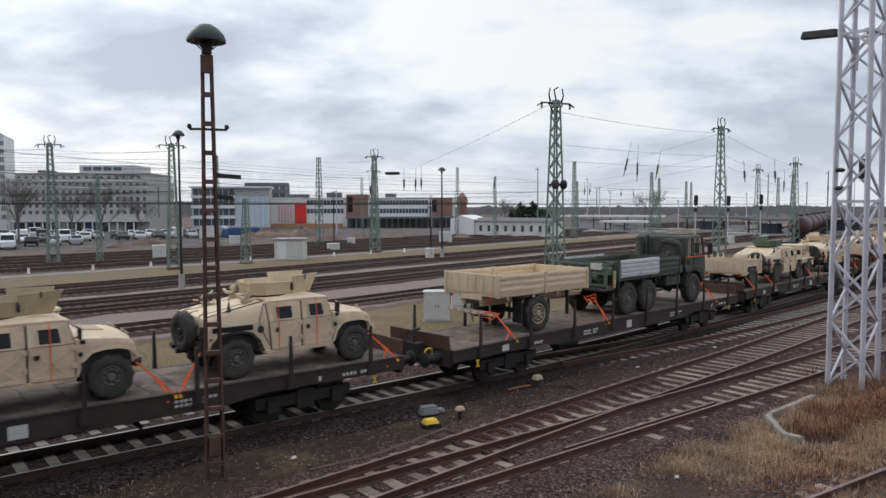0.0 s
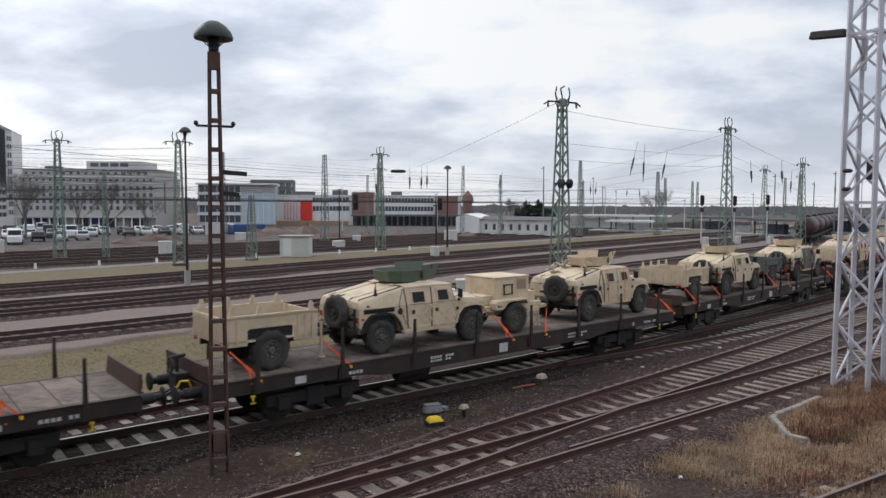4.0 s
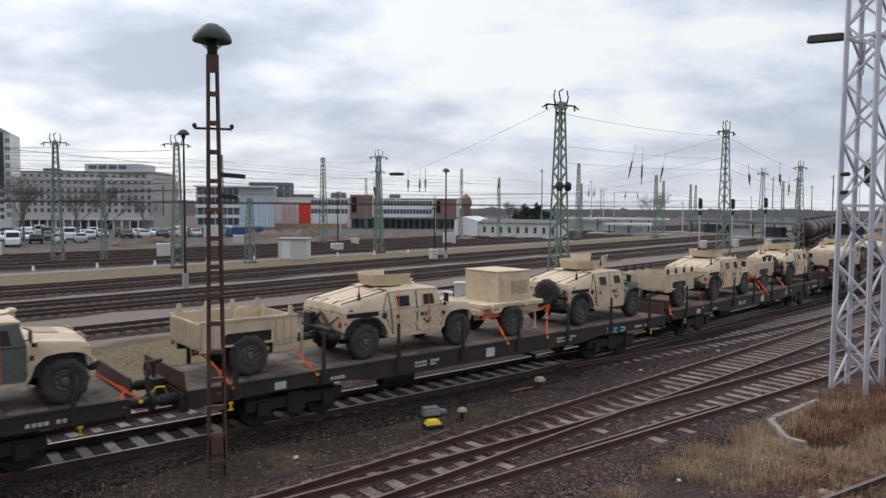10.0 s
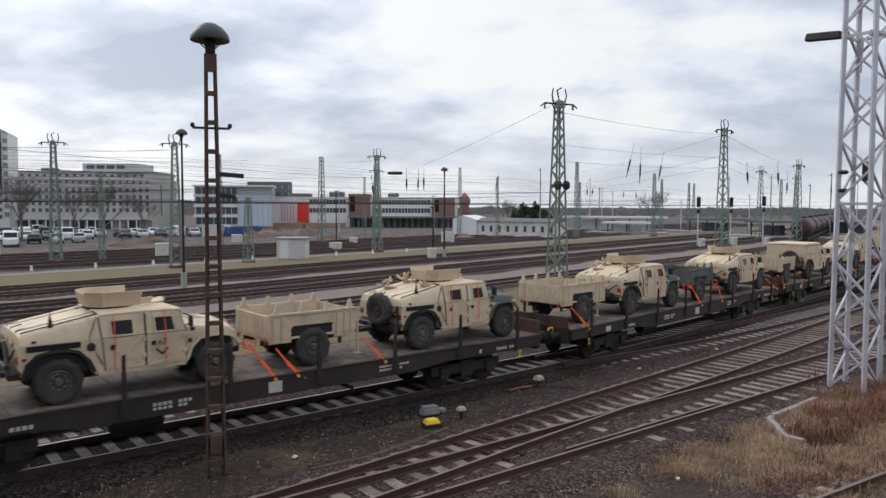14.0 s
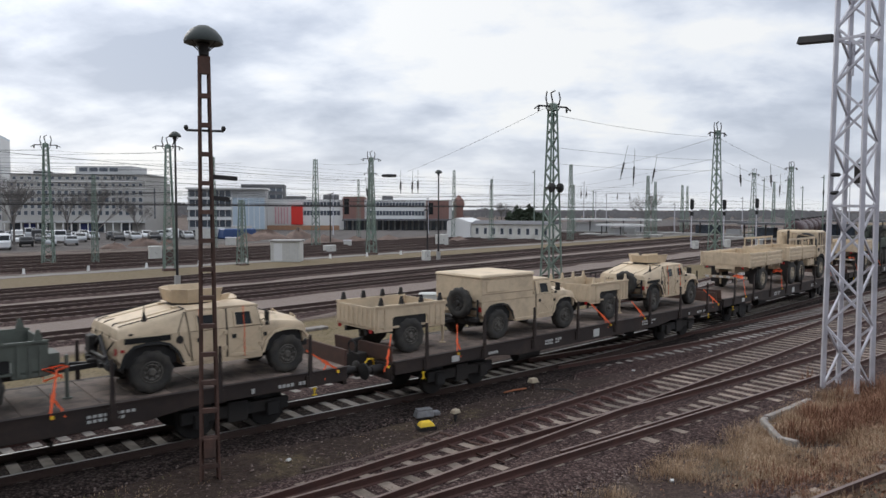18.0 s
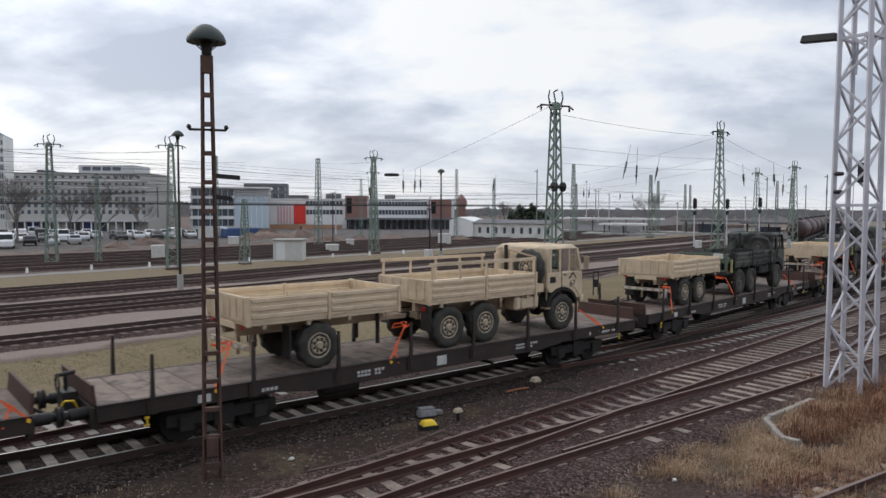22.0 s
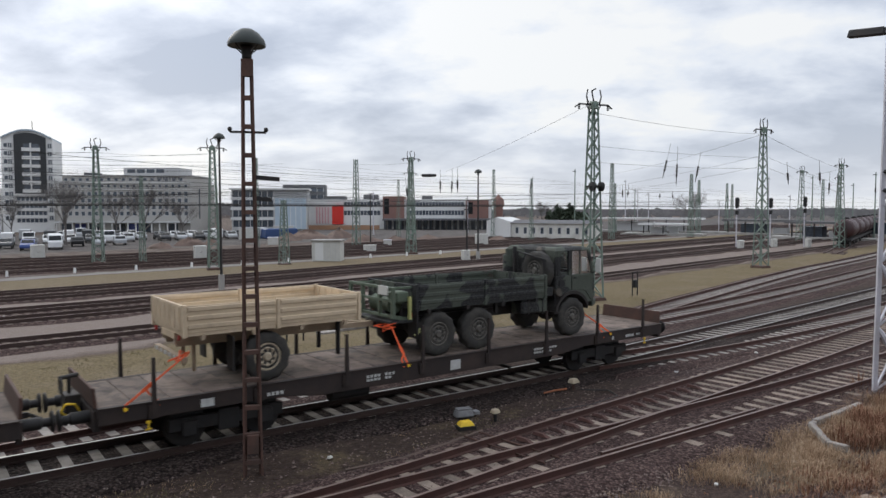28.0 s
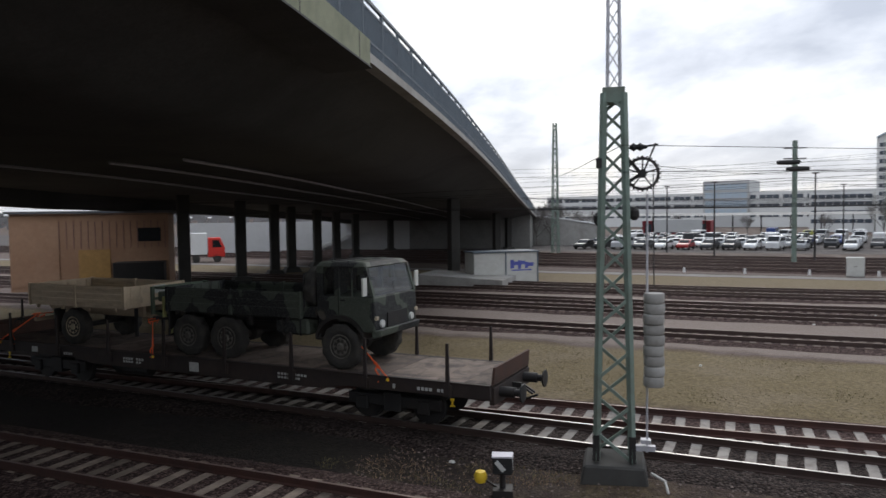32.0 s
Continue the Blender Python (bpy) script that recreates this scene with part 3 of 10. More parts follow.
def lay_sleepers():
    cache = {}
    for tr, line, a0, a1, pieces, mat, gap, z, long in SLEEPERS:
        rest = Shape()
        key = (mat.name, long)
        if key not in cache:
            g = Shape().frustum((-0.15, 0.15, -long / 2, long / 2), (-0.115, 0.115, -long / 2 + 0.02, long / 2 - 0.02), -0.30, -0.165)
            cache[key] = g.mesh("sleeper", mat)
        n = int((a1 - a0) / gap)
        for i in range(n):
            a = a0 + (i + 0.5) * gap + random.uniform(-0.02, 0.02)
            jit = random.uniform(-1.2, 1.2)
            m = line.place(a, random.uniform(-0.03, 0.03), z + random.uniform(-0.008, 0.004)) @ pose(0, 0, 0, 0, 0, jit)
            if pieces and pieces[0] <= a < pieces[1]:
                part("sleeper", cache[key], mat, tr, m=m)
            else:
                o = len(rest.v)
                for x, y, h in ((-0.14, -long / 2, -0.165), (0.14, -long / 2, -0.165), (0.14, long / 2, -0.165), (-0.14, long / 2, -0.165),
                                (-0.14, -long / 2, -0.26), (0.14, -long / 2, -0.26), (0.14, long / 2, -0.26), (-0.14, long / 2, -0.26)):
                    rest.v.append(tuple(m @ Vector((x, y, h))))
                rest.f += [(o, o + 1, o + 2, o + 3), (o, o + 4, o + 5, o + 1), (o + 1, o + 5, o + 6, o + 2), (o + 2, o + 6, o + 7, o + 3), (o + 3, o + 7, o + 4, o)]
        if rest.v:
            tagged(part("sleeper_row", rest, mat, tr), kind="stuff")


NEAR_A = Line([(-120, 7.4), (-17, 11.05), (-10, 11.35), (-4, 11.42), (4, 11.45), (8.4, 11.85), (12, 12.25), (16, 12.65), (22, 13.1), (27, 13.55), (32, 14.1), (37, 14.65), (60, 17.4), (100, 22.5), (160, 31)])
NEAR_B = Line([(0, 11.43), (6, 11.3), (12, 11.2), (18, 11.1), (24, 11.0), (32, 11.1), (60, 12.3), (100, 15), (160, 20)])
MAIN_B = Line([(18.5, 17.4), (24, 17.0), (29, 16.75), (34, 16.85), (41, 17.25), (60, 18.9), (100, 23), (160, 31)])
SECOND = Line([(-150, 17.0), (-33, 17.75), (-6, 19.4), (0, 19.8), (6, 20.35), (11, 20.95), (16, 21.5), (20, 21.95), (29, 22.6), (34, 23.2), (42, 24.4), (52, 26.0), (68, 28.9), (90, 33), (130, 42), (200, 60)])
THIRD = Line([(24, 22.3), (28, 23.2), (32, 24.6), (40, 26.7), (50, 29.4), (66, 33.3), (80, 36.0), (110, 42.5), (160, 54), (220, 70)])
NEAREST = Line([(4, 5.75), (13.03, 4.7), (14.62, 4.52), (40, 1.6), (80, -3)])

track(MAIN, -255, 290, (-16, 60), CONC_SLEEPER, RAIL_TOP, "main railway track with polished rails on pale concrete sleepers", step=1.5, ball=BALLAST_DARK, web=RAIL_DARK, cover=-0.14)
track(MAIN_B, 0.5, 140, (1, 28), CONC_SLEEPER, RAIL_DULL, "railway track branching from the main line on ballast", step=1.5, bed=True, z=-0.004)
track(NEAR_A, -118, 160, (-22, 60), WOOD_SLEEPER, RAIL_DULL, "siding with rusty rails on weathered sleepers", step=1.5, cover=-0.164)
track(NEAR_B, 2, 160, (16, 55), WOOD_SLEEPER, RAIL_DULL, "siding with rusty rails branching at a turnout", step=1.5, bed=True, z=-0.004, cover=-0.164)
track(SECOND, -30, 200, (-6, 30), CONC_SLEEPER, RAIL_DULL, "railway track converging on the main line, concrete sleepers", step=1.5, z=-0.008)
track(THIRD, 0.5, 200, (1, 14), CONC_SLEEPER, RAIL_DULL, "railway track curving away beside the grass strip", step=1.5, z=-0.012)
track(NEAREST, 4, 80, (4, 26), WOOD_SLEEPER, RAIL_DULL, "rusty siding at the foot of the grassy bank", step=1.5, z=0.35)

YARD_D = [34.1, 41.2, 44.8, 50.6, 54.4]
for k, d0 in enumerate(YARD_D):
    ln = Line([(-160, d0 - 0.5), (-20, d0 - 0.2), (5, d0), (16, d0 + 1.0 + 0.25 * k), (36, d0 + 4.2 + 0.6 * k), (60, d0 + 8.3 + 0.7 * k), (110, d0 + 17 + k), (240, d0 + 40 + k)], 30)
    track(ln, -150, 240, None, DARK_SLEEPER, RAIL_DULL, "dark yard track with rusty rails", step=4.0, thick=False, ball=BALLAST, half=1.2, web=RAIL_DARK)
for k, d0 in enumerate([70.0, 74.8, 79.5, 84.2, 89.0]):
    ln = Line([(-160, d0 + 14), (-40, d0 + 8), (5, d0 + 1), (40, d0 + 6), (110, d0 + 20 + k), (240, d0 + 50 + k)], 60)
    track(ln, -150, 240, None, DARK_SLEEPER, RAIL_DULL, "distant yard track with rusty rails", step=6.0, thick=False, ball=BALLAST, half=1.2, web=RAIL_DARK)
# ---- the train ----
DECK = 1.29


def wheel(parent, m, r=0.47, w=0.30, rim=TAN, name="wheel", hub=0.52, lugs=True):
    """A road wheel: its axle lies along y, its outer face towards -y."""
    seg = 44
    t = Shape().lathe([(r * hub, -w / 2 + 0.04), (r * 0.62, -w / 2 + 0.005), (r * 0.8, -w / 2), (r * 0.93, -w / 2 + 0.02), (r, -w / 2 + 0.06), (r, -0.02), (r, 0.02), (r, w / 2 - 0.06), (r * 0.93, w / 2 - 0.02), (r * 0.8, w / 2), (r * hub, w / 2 - 0.03)], seg, "y")
    if lugs:
        # blocks of the tread stand proud in staggered rows
        for ring, deep in ((3, 0.012), (4, 0.022), (5, 0.022), (6, 0.022), (7, 0.022), (8, 0.012)):
            for k in range(seg):
                i = ring * seg + k
                x, y, z = t.v[i]
                f = 1 - deep / r if ((k // 2 + (ring > 5)) % 2) else 1 + deep * 0.4 / r
                t.v[i] = (x * f, y, z * f)
    ty = part(name, t, RUBBER, parent, m=m, smooth=True)
    d = Shape().lathe([(0.02, -w / 2 - 0.005), (r * 0.13, -w / 2 - 0.01), (r * 0.16, -w / 2 + 0.02), (r * 0.2, -w / 2 + 0.045), (r * 0.31, -w / 2 + 0.05), (r * 0.36, -w / 2 + 0.03), (r * 0.44, -w / 2 + 0.07), (r * (hub - 0.03), -w / 2 + 0.02), (r * (hub + 0.01), -w / 2 + 0.03), (r * (hub + 0.01), w / 2 - 0.04), (0.03, w / 2 - 0.05)], 24, "y")
    for k in range(48):
        i = 4 * 24 + k
        if k % 3 == 0:
            x, y, z = d.v[i]
            d.v[i] = (x, y - 0.03, z)
    part("rim", d, rim, ty, smooth=True)
    return ty


def arch(cx, cz, r, n=8, a0=180, a1=0):
    return [(cx + r * math.cos(radians(a0 + (a1 - a0) * k / n)), cz + r * math.sin(radians(a0 + (a1 - a0) * k / n))) for k in range(n + 1)]


def panel(parent, name, corners, mat, thick=0.02, label="", bevel=0.0):
    """A flat plate on four corners, raised along its normal."""
    c = [Vector(p) for p in corners]
    nrm = (c[1] - c[0]).cross(c[3] - c[0]).normalized() * thick
    return part(name, Shape().hexa([p for p in c] + [p + nrm for p in c]), mat, parent, label, bevel)


def lerp(a, b, f):
    return tuple(a[i] + (b[i] - a[i]) * f for i in range(3))


def inset(c, x0, x1, z0, z1, off):
    """A smaller rectangle on a plate's corners (low rear, low front, high front, high rear), raised by off."""
    c = [Vector(p) for p in c]
    nrm = (c[1] - c[0]).cross(c[3] - c[0]).normalized() * off

    def at(u, v):
        return c[0].lerp(c[1], u).lerp(c[3].lerp(c[2], u), v) + nrm
    return [at(x0, z0), at(x1, z0), at(x1, z1), at(x0, z1)]


def loft(stations, closed=True):
    """A skin over rings of points, each ring the same length; closed: with end caps."""
    g = Shape()
    k = len(stations[0])
    for ring in stations:
        g.v += [tuple(p) for p in ring]
    for i in range(len(stations) - 1):
        g.f += [(i * k + j, i * k + (j + 1) % k, (i + 1) * k + (j + 1) % k, (i + 1) * k + j) for j in range(k)]
    if closed:
        n = len(stations) - 1
        g.f += [tuple(range(k)), tuple(range((n + 1) * k - 1, n * k - 1, -1))]
    return g


def humvee(name="humvee", coat=TAN, label="tan armoured four-wheel-drive army vehicle with roof turret", shelter=False, turret="low", door=None, hood=None,
           ring=None, lashed=True, bundles=False, number="", spare=True):
    """x forward, y to its left; the origin on the ground midway between the axles."""
    door, hood, ring = door or coat, hood or coat, ring or coat
    t = thing(name, label, "army vehicle", group="army vehicles on the train")
    R, zr = 0.60, 1.77

    def bay(cx):  # flat-topped wheel opening
        return [(cx - R - 0.04, 0.60), (cx - R + 0.06, 0.88), (cx - 0.36, 1.05), (cx - 0.1, 1.09), (cx + 0.16, 1.09), (cx + 0.38, 1.03), (cx + R - 0.04, 0.84), (cx + R + 0.06, 0.60)]
    out = [(2.13, 0.80), (2.16, 1.02), (2.14, 1.16), (0.98, 1.30), (-2.26, 1.30), (-2.36, 1.24), (-2.36, 0.82), (-2.30, 0.74)]
    part("body", Shape().side(out + [(-2.26, 0.70)] + bay(-1.65) + [(-0.95, 0.54), (0.98, 0.54)] + bay(1.65)[0:6] + [(2.1, 0.74)], -1.05, 1.05), coat, t, bevel=0.03)
    part("underbody", Shape().box(-2.1, 2.0, -0.55, 0.55, 0.40, 0.72), DARK, t)
    for x in (-1.65, 1.65):
        # black block fills the opening in place of the shade round the wheel
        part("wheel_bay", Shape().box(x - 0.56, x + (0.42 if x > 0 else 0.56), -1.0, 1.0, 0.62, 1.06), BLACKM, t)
        part("half_shaft", Shape().tube((x, -0.8, 0.48), (x, 0.8, 0.48), 0.05), DARK, t)
        for sy in (-1, 1):
            lip = bay(x)[:7] if x > 0 else bay(x)
            rings = []
            for px, pz in lip:
                far = Vector((px - x, 0, pz - 0.45)).normalized() * 0.06
                rings.append([(px, sy * 1.06, pz), (px, sy * 1.105, pz), (px + far.x, sy * 1.095, pz + far.z), (px + far.x, sy * 1.06, pz + far.z)])
            part("wheel_arch_lip", loft(rings), BLACKM if x < 0 else hood, t, "black rubber wheel arch lip" if x < 0 else "")
    # one-piece tilting hood: flat fenders, a raised middle and a rounded nose
    rows = []
    for x, z in ((0.98, 1.45), (1.2, 1.44), (1.6, 1.405), (1.9, 1.37), (2.06, 1.33), (2.15, 1.25), (2.185, 1.12)):
        w = 1.0 if x < 2.0 else 1.0 - (x - 2.0) * 0.28
        rows.append([(x, y * w, z + dz) for y, dz in ((-1.055, -0.30), (-1.06, -0.14), (-1.02, -0.08), (-0.74, -0.065), (-0.66, -0.005), (-0.3, 0.012), (0.3, 0.012), (0.66, -0.005), (0.74, -0.065), (1.02, -0.08), (1.06, -0.14), (1.055, -0.30))])
    part("hood", loft(rows), hood, t, bevel=0.0, smooth=True)
    for sy in (-1, 1):
        part("side_marker", Shape().box(1.02, 1.1, sy * 1.066 - 0.012, sy * 1.066 + 0.012, 1.0, 1.09), BLACKM, t)
        part("hood_latch", Shape().box(1.06, 1.16, sy * 1.06 - 0.03, sy * 1.06 + 0.03, 1.26, 1.34), BLACKM, t, bevel=0.008)
        part("lift_loop", Shape().tube((2.02, sy * 0.52, 1.32), (2.02, sy * 0.52, 1.42), 0.018, seg=6).tube((2.02, sy * 0.52, 1.42), (2.16, sy * 0.52, 1.30), 0.018, seg=6), hood, t)
    part("hood_grille", Shape().hexa([(1.22, -0.42, 1.455), (1.68, -0.42, 1.415), (1.68, 0.42, 1.415), (1.22, 0.42, 1.455), (1.22, -0.40, 1.466), (1.68, -0.40, 1.426), (1.68, 0.40, 1.426), (1.22, 0.40, 1.466)]), TAN_DARK if hood is TAN else DARK, t)
    rear_top = -0.82 if not shelter else 0.05
    part("cab", Shape().frustum((rear_top - 0.02, 1.0, -1.045, 1.045), (rear_top, 0.84, -0.965, 0.965), 1.28, zr), coat, t, bevel=0.03)
    crown = []
    for x, dz in ((rear_top - 0.02, 0.0), (rear_top + 0.15, 0.03), (0.1, 0.055), (0.62, 0.035), (0.84, 0.005), (0.90, -0.03)):
        crown.append([(x, -0.98, zr - 0.04 + min(dz, 0.0)), (x, -0.985, zr + 0.005 + dz * 0.3), (x, -0.90, zr + 0.03 + dz), (x, 0.90, zr + 0.03 + dz), (x, 0.985, zr + 0.005 + dz * 0.3), (x, 0.98, zr - 0.04 + min(dz, 0.0))])
    part("roof", loft(crown), coat, t, smooth=True)
    # doors with thin dark gaps, pressed crosses, armoured frames and small dark windows
    spans = [(0.10, 0.95, 0.0, -0.10), (-0.74, 0.06, -0.12, 0.0)] if not shelter else [(0.12, 0.95, 0.0, -0.10)]
    for sy in (-1, 1):
        def outward(q):
            return q if sy < 0 else [(q[1][0], -q[1][1], q[1][2]), (q[0][0], -q[0][1], q[0][2]), (q[3][0], -q[3][1], q[3][2]), (q[2][0], -q[2][1], q[2][2])]
        for x0, x1, back, fore in spans:
            xm = x0 + back * 0.5
            low = outward([(x0, -1.054, 0.60), (x1, -1.054, 0.60), (x1, -1.054, 1.28), (xm, -1.054, 1.28)])
            quad = outward([(xm, -1.048, 1.285), (x1, -1.048, 1.285), (x1 + fore, -0.972, zr - 0.04), (x0 + back, -0.972, zr - 0.04)])
            lo = part("door", Shape().hexa([Vector(p) for p in low] + inset(low, 0, 1, 0, 1, 0.034)), door, t, bevel=0.008)
            for q in (low, quad):
                s0 = inset(q, -0.02, 1.02, -0.012, 1.012, 0.002)
                part("door_seal", Shape().hexa(s0 + inset(s0, 0, 1, 0, 1, 0.014)), BLACKM, lo)
            part("door_top", Shape().hexa([Vector(p) for p in quad] + inset(quad, 0, 1, 0, 1, 0.036)), door, lo, bevel=0.008)
            lowf = inset(low, 0, 1, 0, 1, 0.034)
            cross = Shape()
            for u0, u1 in ((0.08, 0.92), (0.92, 0.08)):
                a, b = inset(lowf, u0, u0 + 0.02, 0.06, 0.1, 0.004)[0], inset(lowf, u1, u1 + 0.02, 0.84, 0.9, 0.004)[0]
                cross.bar(a, b, 0.05, 0.012, (0, 1, 0))
            part("pressed_cross", cross, door, lo)
            rim = Shape()
            q = inset(quad, 0.24, 0.72, 0.10, 0.76, 0.040)
            part("window", Shape().hexa(q + inset(q, 0, 1, 0, 1, 0.012)), PANE, lo)
            for u0, u1, v0, v1 in ((0.19, 0.77, 0.02, 0.10), (0.19, 0.77, 0.76, 0.84), (0.19, 0.24, 0.10, 0.76), (0.72, 0.77, 0.10, 0.76)):
                f = inset(quad, u0, u1, v0, v1, 0.036)
                rim.hexa(f + inset(f, 0, 1, 0, 1, 0.024))
            part("window_frame", rim, door, lo)
            if sy > 0:
                continue
            hx = x0 + 0.10
            part("door_handle", Shape().box(hx, hx + 0.1, sy * 1.092 - 0.012, sy * 1.092 + 0.012, 1.03, 1.13), BLACKM, lo)
            for z in (0.78, 1.14):
                part("hinge", Shape().box(x1 - 0.07, x1 + 0.02, sy * 1.092 - 0.018, sy * 1.092 + 0.018, z, z + 0.1), door, lo, bevel=0.006)
            part("armour_strip", Shape().box(x0 + 0.05, x1 - 0.05, sy * 1.095 - 0.012, sy * 1.095 + 0.012, 0.60, 0.67), door, lo)
    # flat two-pane windscreen
    ws = [(1.005, 1.0, 1.37), (1.005, -1.0, 1.37), (0.86, -0.94, zr - 0.03), (0.86, 0.94, zr - 0.03)]
    for a, b in ((0.06, 0.47), (0.53, 0.94)):
        q = inset(ws, a, b, 0.18, 0.86, 0.012)
        part("windscreen", Shape().hexa(q + inset(q, 0, 1, 0, 1, 0.012)), PANE, t)
    if not shelter:
        # sloping back with rounded shoulders, dark seals along its edges and raised ribs
        rows = []
        for x, zt, wt in ((-2.36, 1.38, 1.00), (-2.33, 1.47, 0.985), (-2.24, 1.52, 0.98), (-1.5, 1.66, 0.972), (-0.84, 1.785, 0.965), (-0.80, 1.785, 0.965)):
            rows.append([(x, -1.05, 1.28), (x, -wt - 0.02, zt - 0.07), (x, -wt + 0.03, zt - 0.02), (x, -wt + 0.10, zt), (x, 0, zt + 0.02), (x, wt - 0.10, zt), (x, wt - 0.03, zt - 0.02), (x, wt + 0.02, zt - 0.07), (x, 1.05, 1.28)])
        part("cargo_hatch", loft(rows), coat, t, smooth=True)
        for y in (-0.45, 0.45):
            part("hatch_hinge", Shape().box(-1.0, -0.78, y - 0.08, y + 0.08, 1.775, 1.82), coat, t, bevel=0.01)
            part("hatch_rib", Shape().bar((-2.2, y * 1.1, 1.545), (-1.0, y * 1.1, 1.77), 0.1, 0.03), coat, t, bevel=0.008)
        for sy in (-1, 1):
            part("hatch_seal", Shape().tube((-2.30, sy * 0.90, 1.52), (-2.22, sy * 0.90, 1.545), 0.014, seg=6).tube((-2.22, sy * 0.90, 1.545), (-0.86, sy * 0.885, 1.80), 0.014, seg=6).tube((-0.86, sy * 0.885, 1.80), (-0.86, 0, 1.82), 0.014, seg=6), BLACKM, t)
            part("rear_seam", Shape().bar((-1.06, sy * 1.053, 1.30), (-0.90, sy * 0.985, 1.75), 0.016, 0.012, (0, 1, 0)), BLACKM, t)
            part("lower_seam", Shape().bar((-1.06, sy * 1.056, 1.30), (-0.80, sy * 1.056, 0.72), 0.016, 0.012, (0, 1, 0)), BLACKM, t)
            vent = Shape().box(-2.22, -1.22, sy * 1.056 - 0.008, sy * 1.056 + 0.008, 1.15, 1.27)
            for k in range(4):
                vent.box(-2.2, -1.24, sy * 1.07 - 0.008, sy * 1.07 + 0.008, 1.165 + k * 0.026, 1.177 + k * 0.026)
            part("side_vent", vent, BLACKM, t, "black louvred vent")
            part("fuel_cap", Shape().lathe([(0.075, -0.014), (0.09, 0.0), (0.075, 0.014)], 14, "y", (-1.02, sy * 1.06, 1.13)), DARK, t)
            part("rear_reflector", Shape().box(-2.30, -2.22, sy * 1.058 - 0.01, sy * 1.058 + 0.01, 0.98, 1.04), REDLENS, t)
            part("rear_marker", Shape().box(-2.12, -2.04, sy * 1.052 - 0.012, sy * 1.052 + 0.012, 1.33, 1.37), BLACKM, t)
        for y in (-0.5, 0.1, 0.6):
            part("hatch_strap", Shape().tube((-2.38, y, 1.22), (-2.30, y, 1.53), 0.013, seg=6).tube((-2.30, y, 1.53), (-2.1, y, 1.575), 0.013, seg=6), BLACKM, t)
        part("tow_cable", Shape().tube((-2.40, -0.9, 1.2), (-2.44, -0.5, 0.94), 0.022, seg=6).tube((-2.44, -0.5, 0.94), (-2.44, 0.0, 0.92), 0.022, seg=6).tube((-2.44, 0.0, 0.92), (-2.40, 0.3, 1.18), 0.022, seg=6), DARK, t)
        part("antenna_base", Shape().lathe([(0.06, 0), (0.04, 0.10), (0.03, 0.16), (0.012, 0.24)], 8, "z", (-1.75, -0.90, 1.60)), DARK, t)
        part("antenna_stub", Shape().tube((-1.75, -0.90, 1.82), (-1.75, -0.90, 1.96), 0.012, seg=5), DARK, t)
    else:
        part("shelter_box", Shape().box(-2.42, -0.02, -1.065, 1.065, 1.20, 1.97), coat, t, "tan hard-sided shelter body", bevel=0.03)
        part("shelter_roof", Shape().frustum((-2.46, 0.02, -1.10, 1.10), (-2.42, -0.02, -1.05, 1.05), 1.97, 2.06), coat, t, bevel=0.02)
        for sy in (-1, 1):
            for z in (1.44, 1.91):
                part("trim_strip", Shape().box(-2.38, -0.06, sy * 1.065 - 0.012, sy * 1.065 + 0.012, z, z + 0.03), TAN_DARK, t)
            part("locker_lid", Shape().box(-2.2, -1.2, sy * 1.07 - 0.012, sy * 1.07 + 0.012, 1.52, 1.86), coat, t, bevel=0.008)
    for sx, sy in ((-1.65, -1), (-1.65, 1), (1.65, -1), (1.65, 1)):
        m = pose(sx, sy * 0.93, 0.475) if sy < 0 else pose(sx, sy * 0.93, 0.475, 0, 0, 180)
        wheel(t, m, 0.48, 0.31, DUSTY, hub=0.5)
    # bumpers, lamps, mirrors and what hangs on the tail
    if spare:
        wheel(t, pose(-2.62, -0.30, 1.17, 0, 0, -84), 0.47, 0.27, DARK, "spare_wheel", hub=0.5)
        part("spare_carrier", Shape().bar((-2.42, -0.9, 1.0), (-2.46, 0.5, 1.0), 0.07).bar((-2.42, -0.9, 0.7), (-2.42, -0.9, 1.3), 0.06).bar((-2.44, -0.3, 0.7), (-2.46, -0.3, 1.4), 0.06), DARK, t)
    else:
        part("tow_bar", Shape().tube((-2.50, -0.85, 0.72), (-2.46, -0.1, 1.24), 0.045).tube((-2.50, 0.7, 0.72), (-2.46, -0.1, 1.24), 0.045).tube((-2.55, -0.8, 0.86), (-2.55, 0.75, 0.86), 0.04), DARK, t)
        part("fuel_can", Shape().box(-2.60, -2.42, 0.25, 0.62, 0.78, 1.22), DARK, t, bevel=0.03)
    part("rear_bumper", Shape().box(-2.54, -2.34, -0.95, 0.95, 0.60, 0.74), DARK, t, bevel=0.02)
    part("pintle", Shape().box(-2.72, -2.5, -0.07, 0.07, 0.60, 0.74), DARK, t, bevel=0.02)
    part("front_bumper", Shape().box(2.16, 2.32, -0.85, 0.85, 0.60, 0.76), DARK, t, bevel=0.02)
    for y in (-0.55, 0.55):
        part("tow_hook", Shape().box(-2.62, -2.5, y - 0.04, y + 0.04, 0.62, 0.72), DARK, t)
        part("headlamp", Shape().lathe([(0.10, -0.02), (0.09, 0.03)], 14, "x", (2.17, y * 1.25, 0.98)), LAMPG, t)
        part("front_shackle", Shape().box(2.3, 2.42, y - 0.04, y + 0.04, 0.62, 0.74), DARK, t, bevel=0.01)
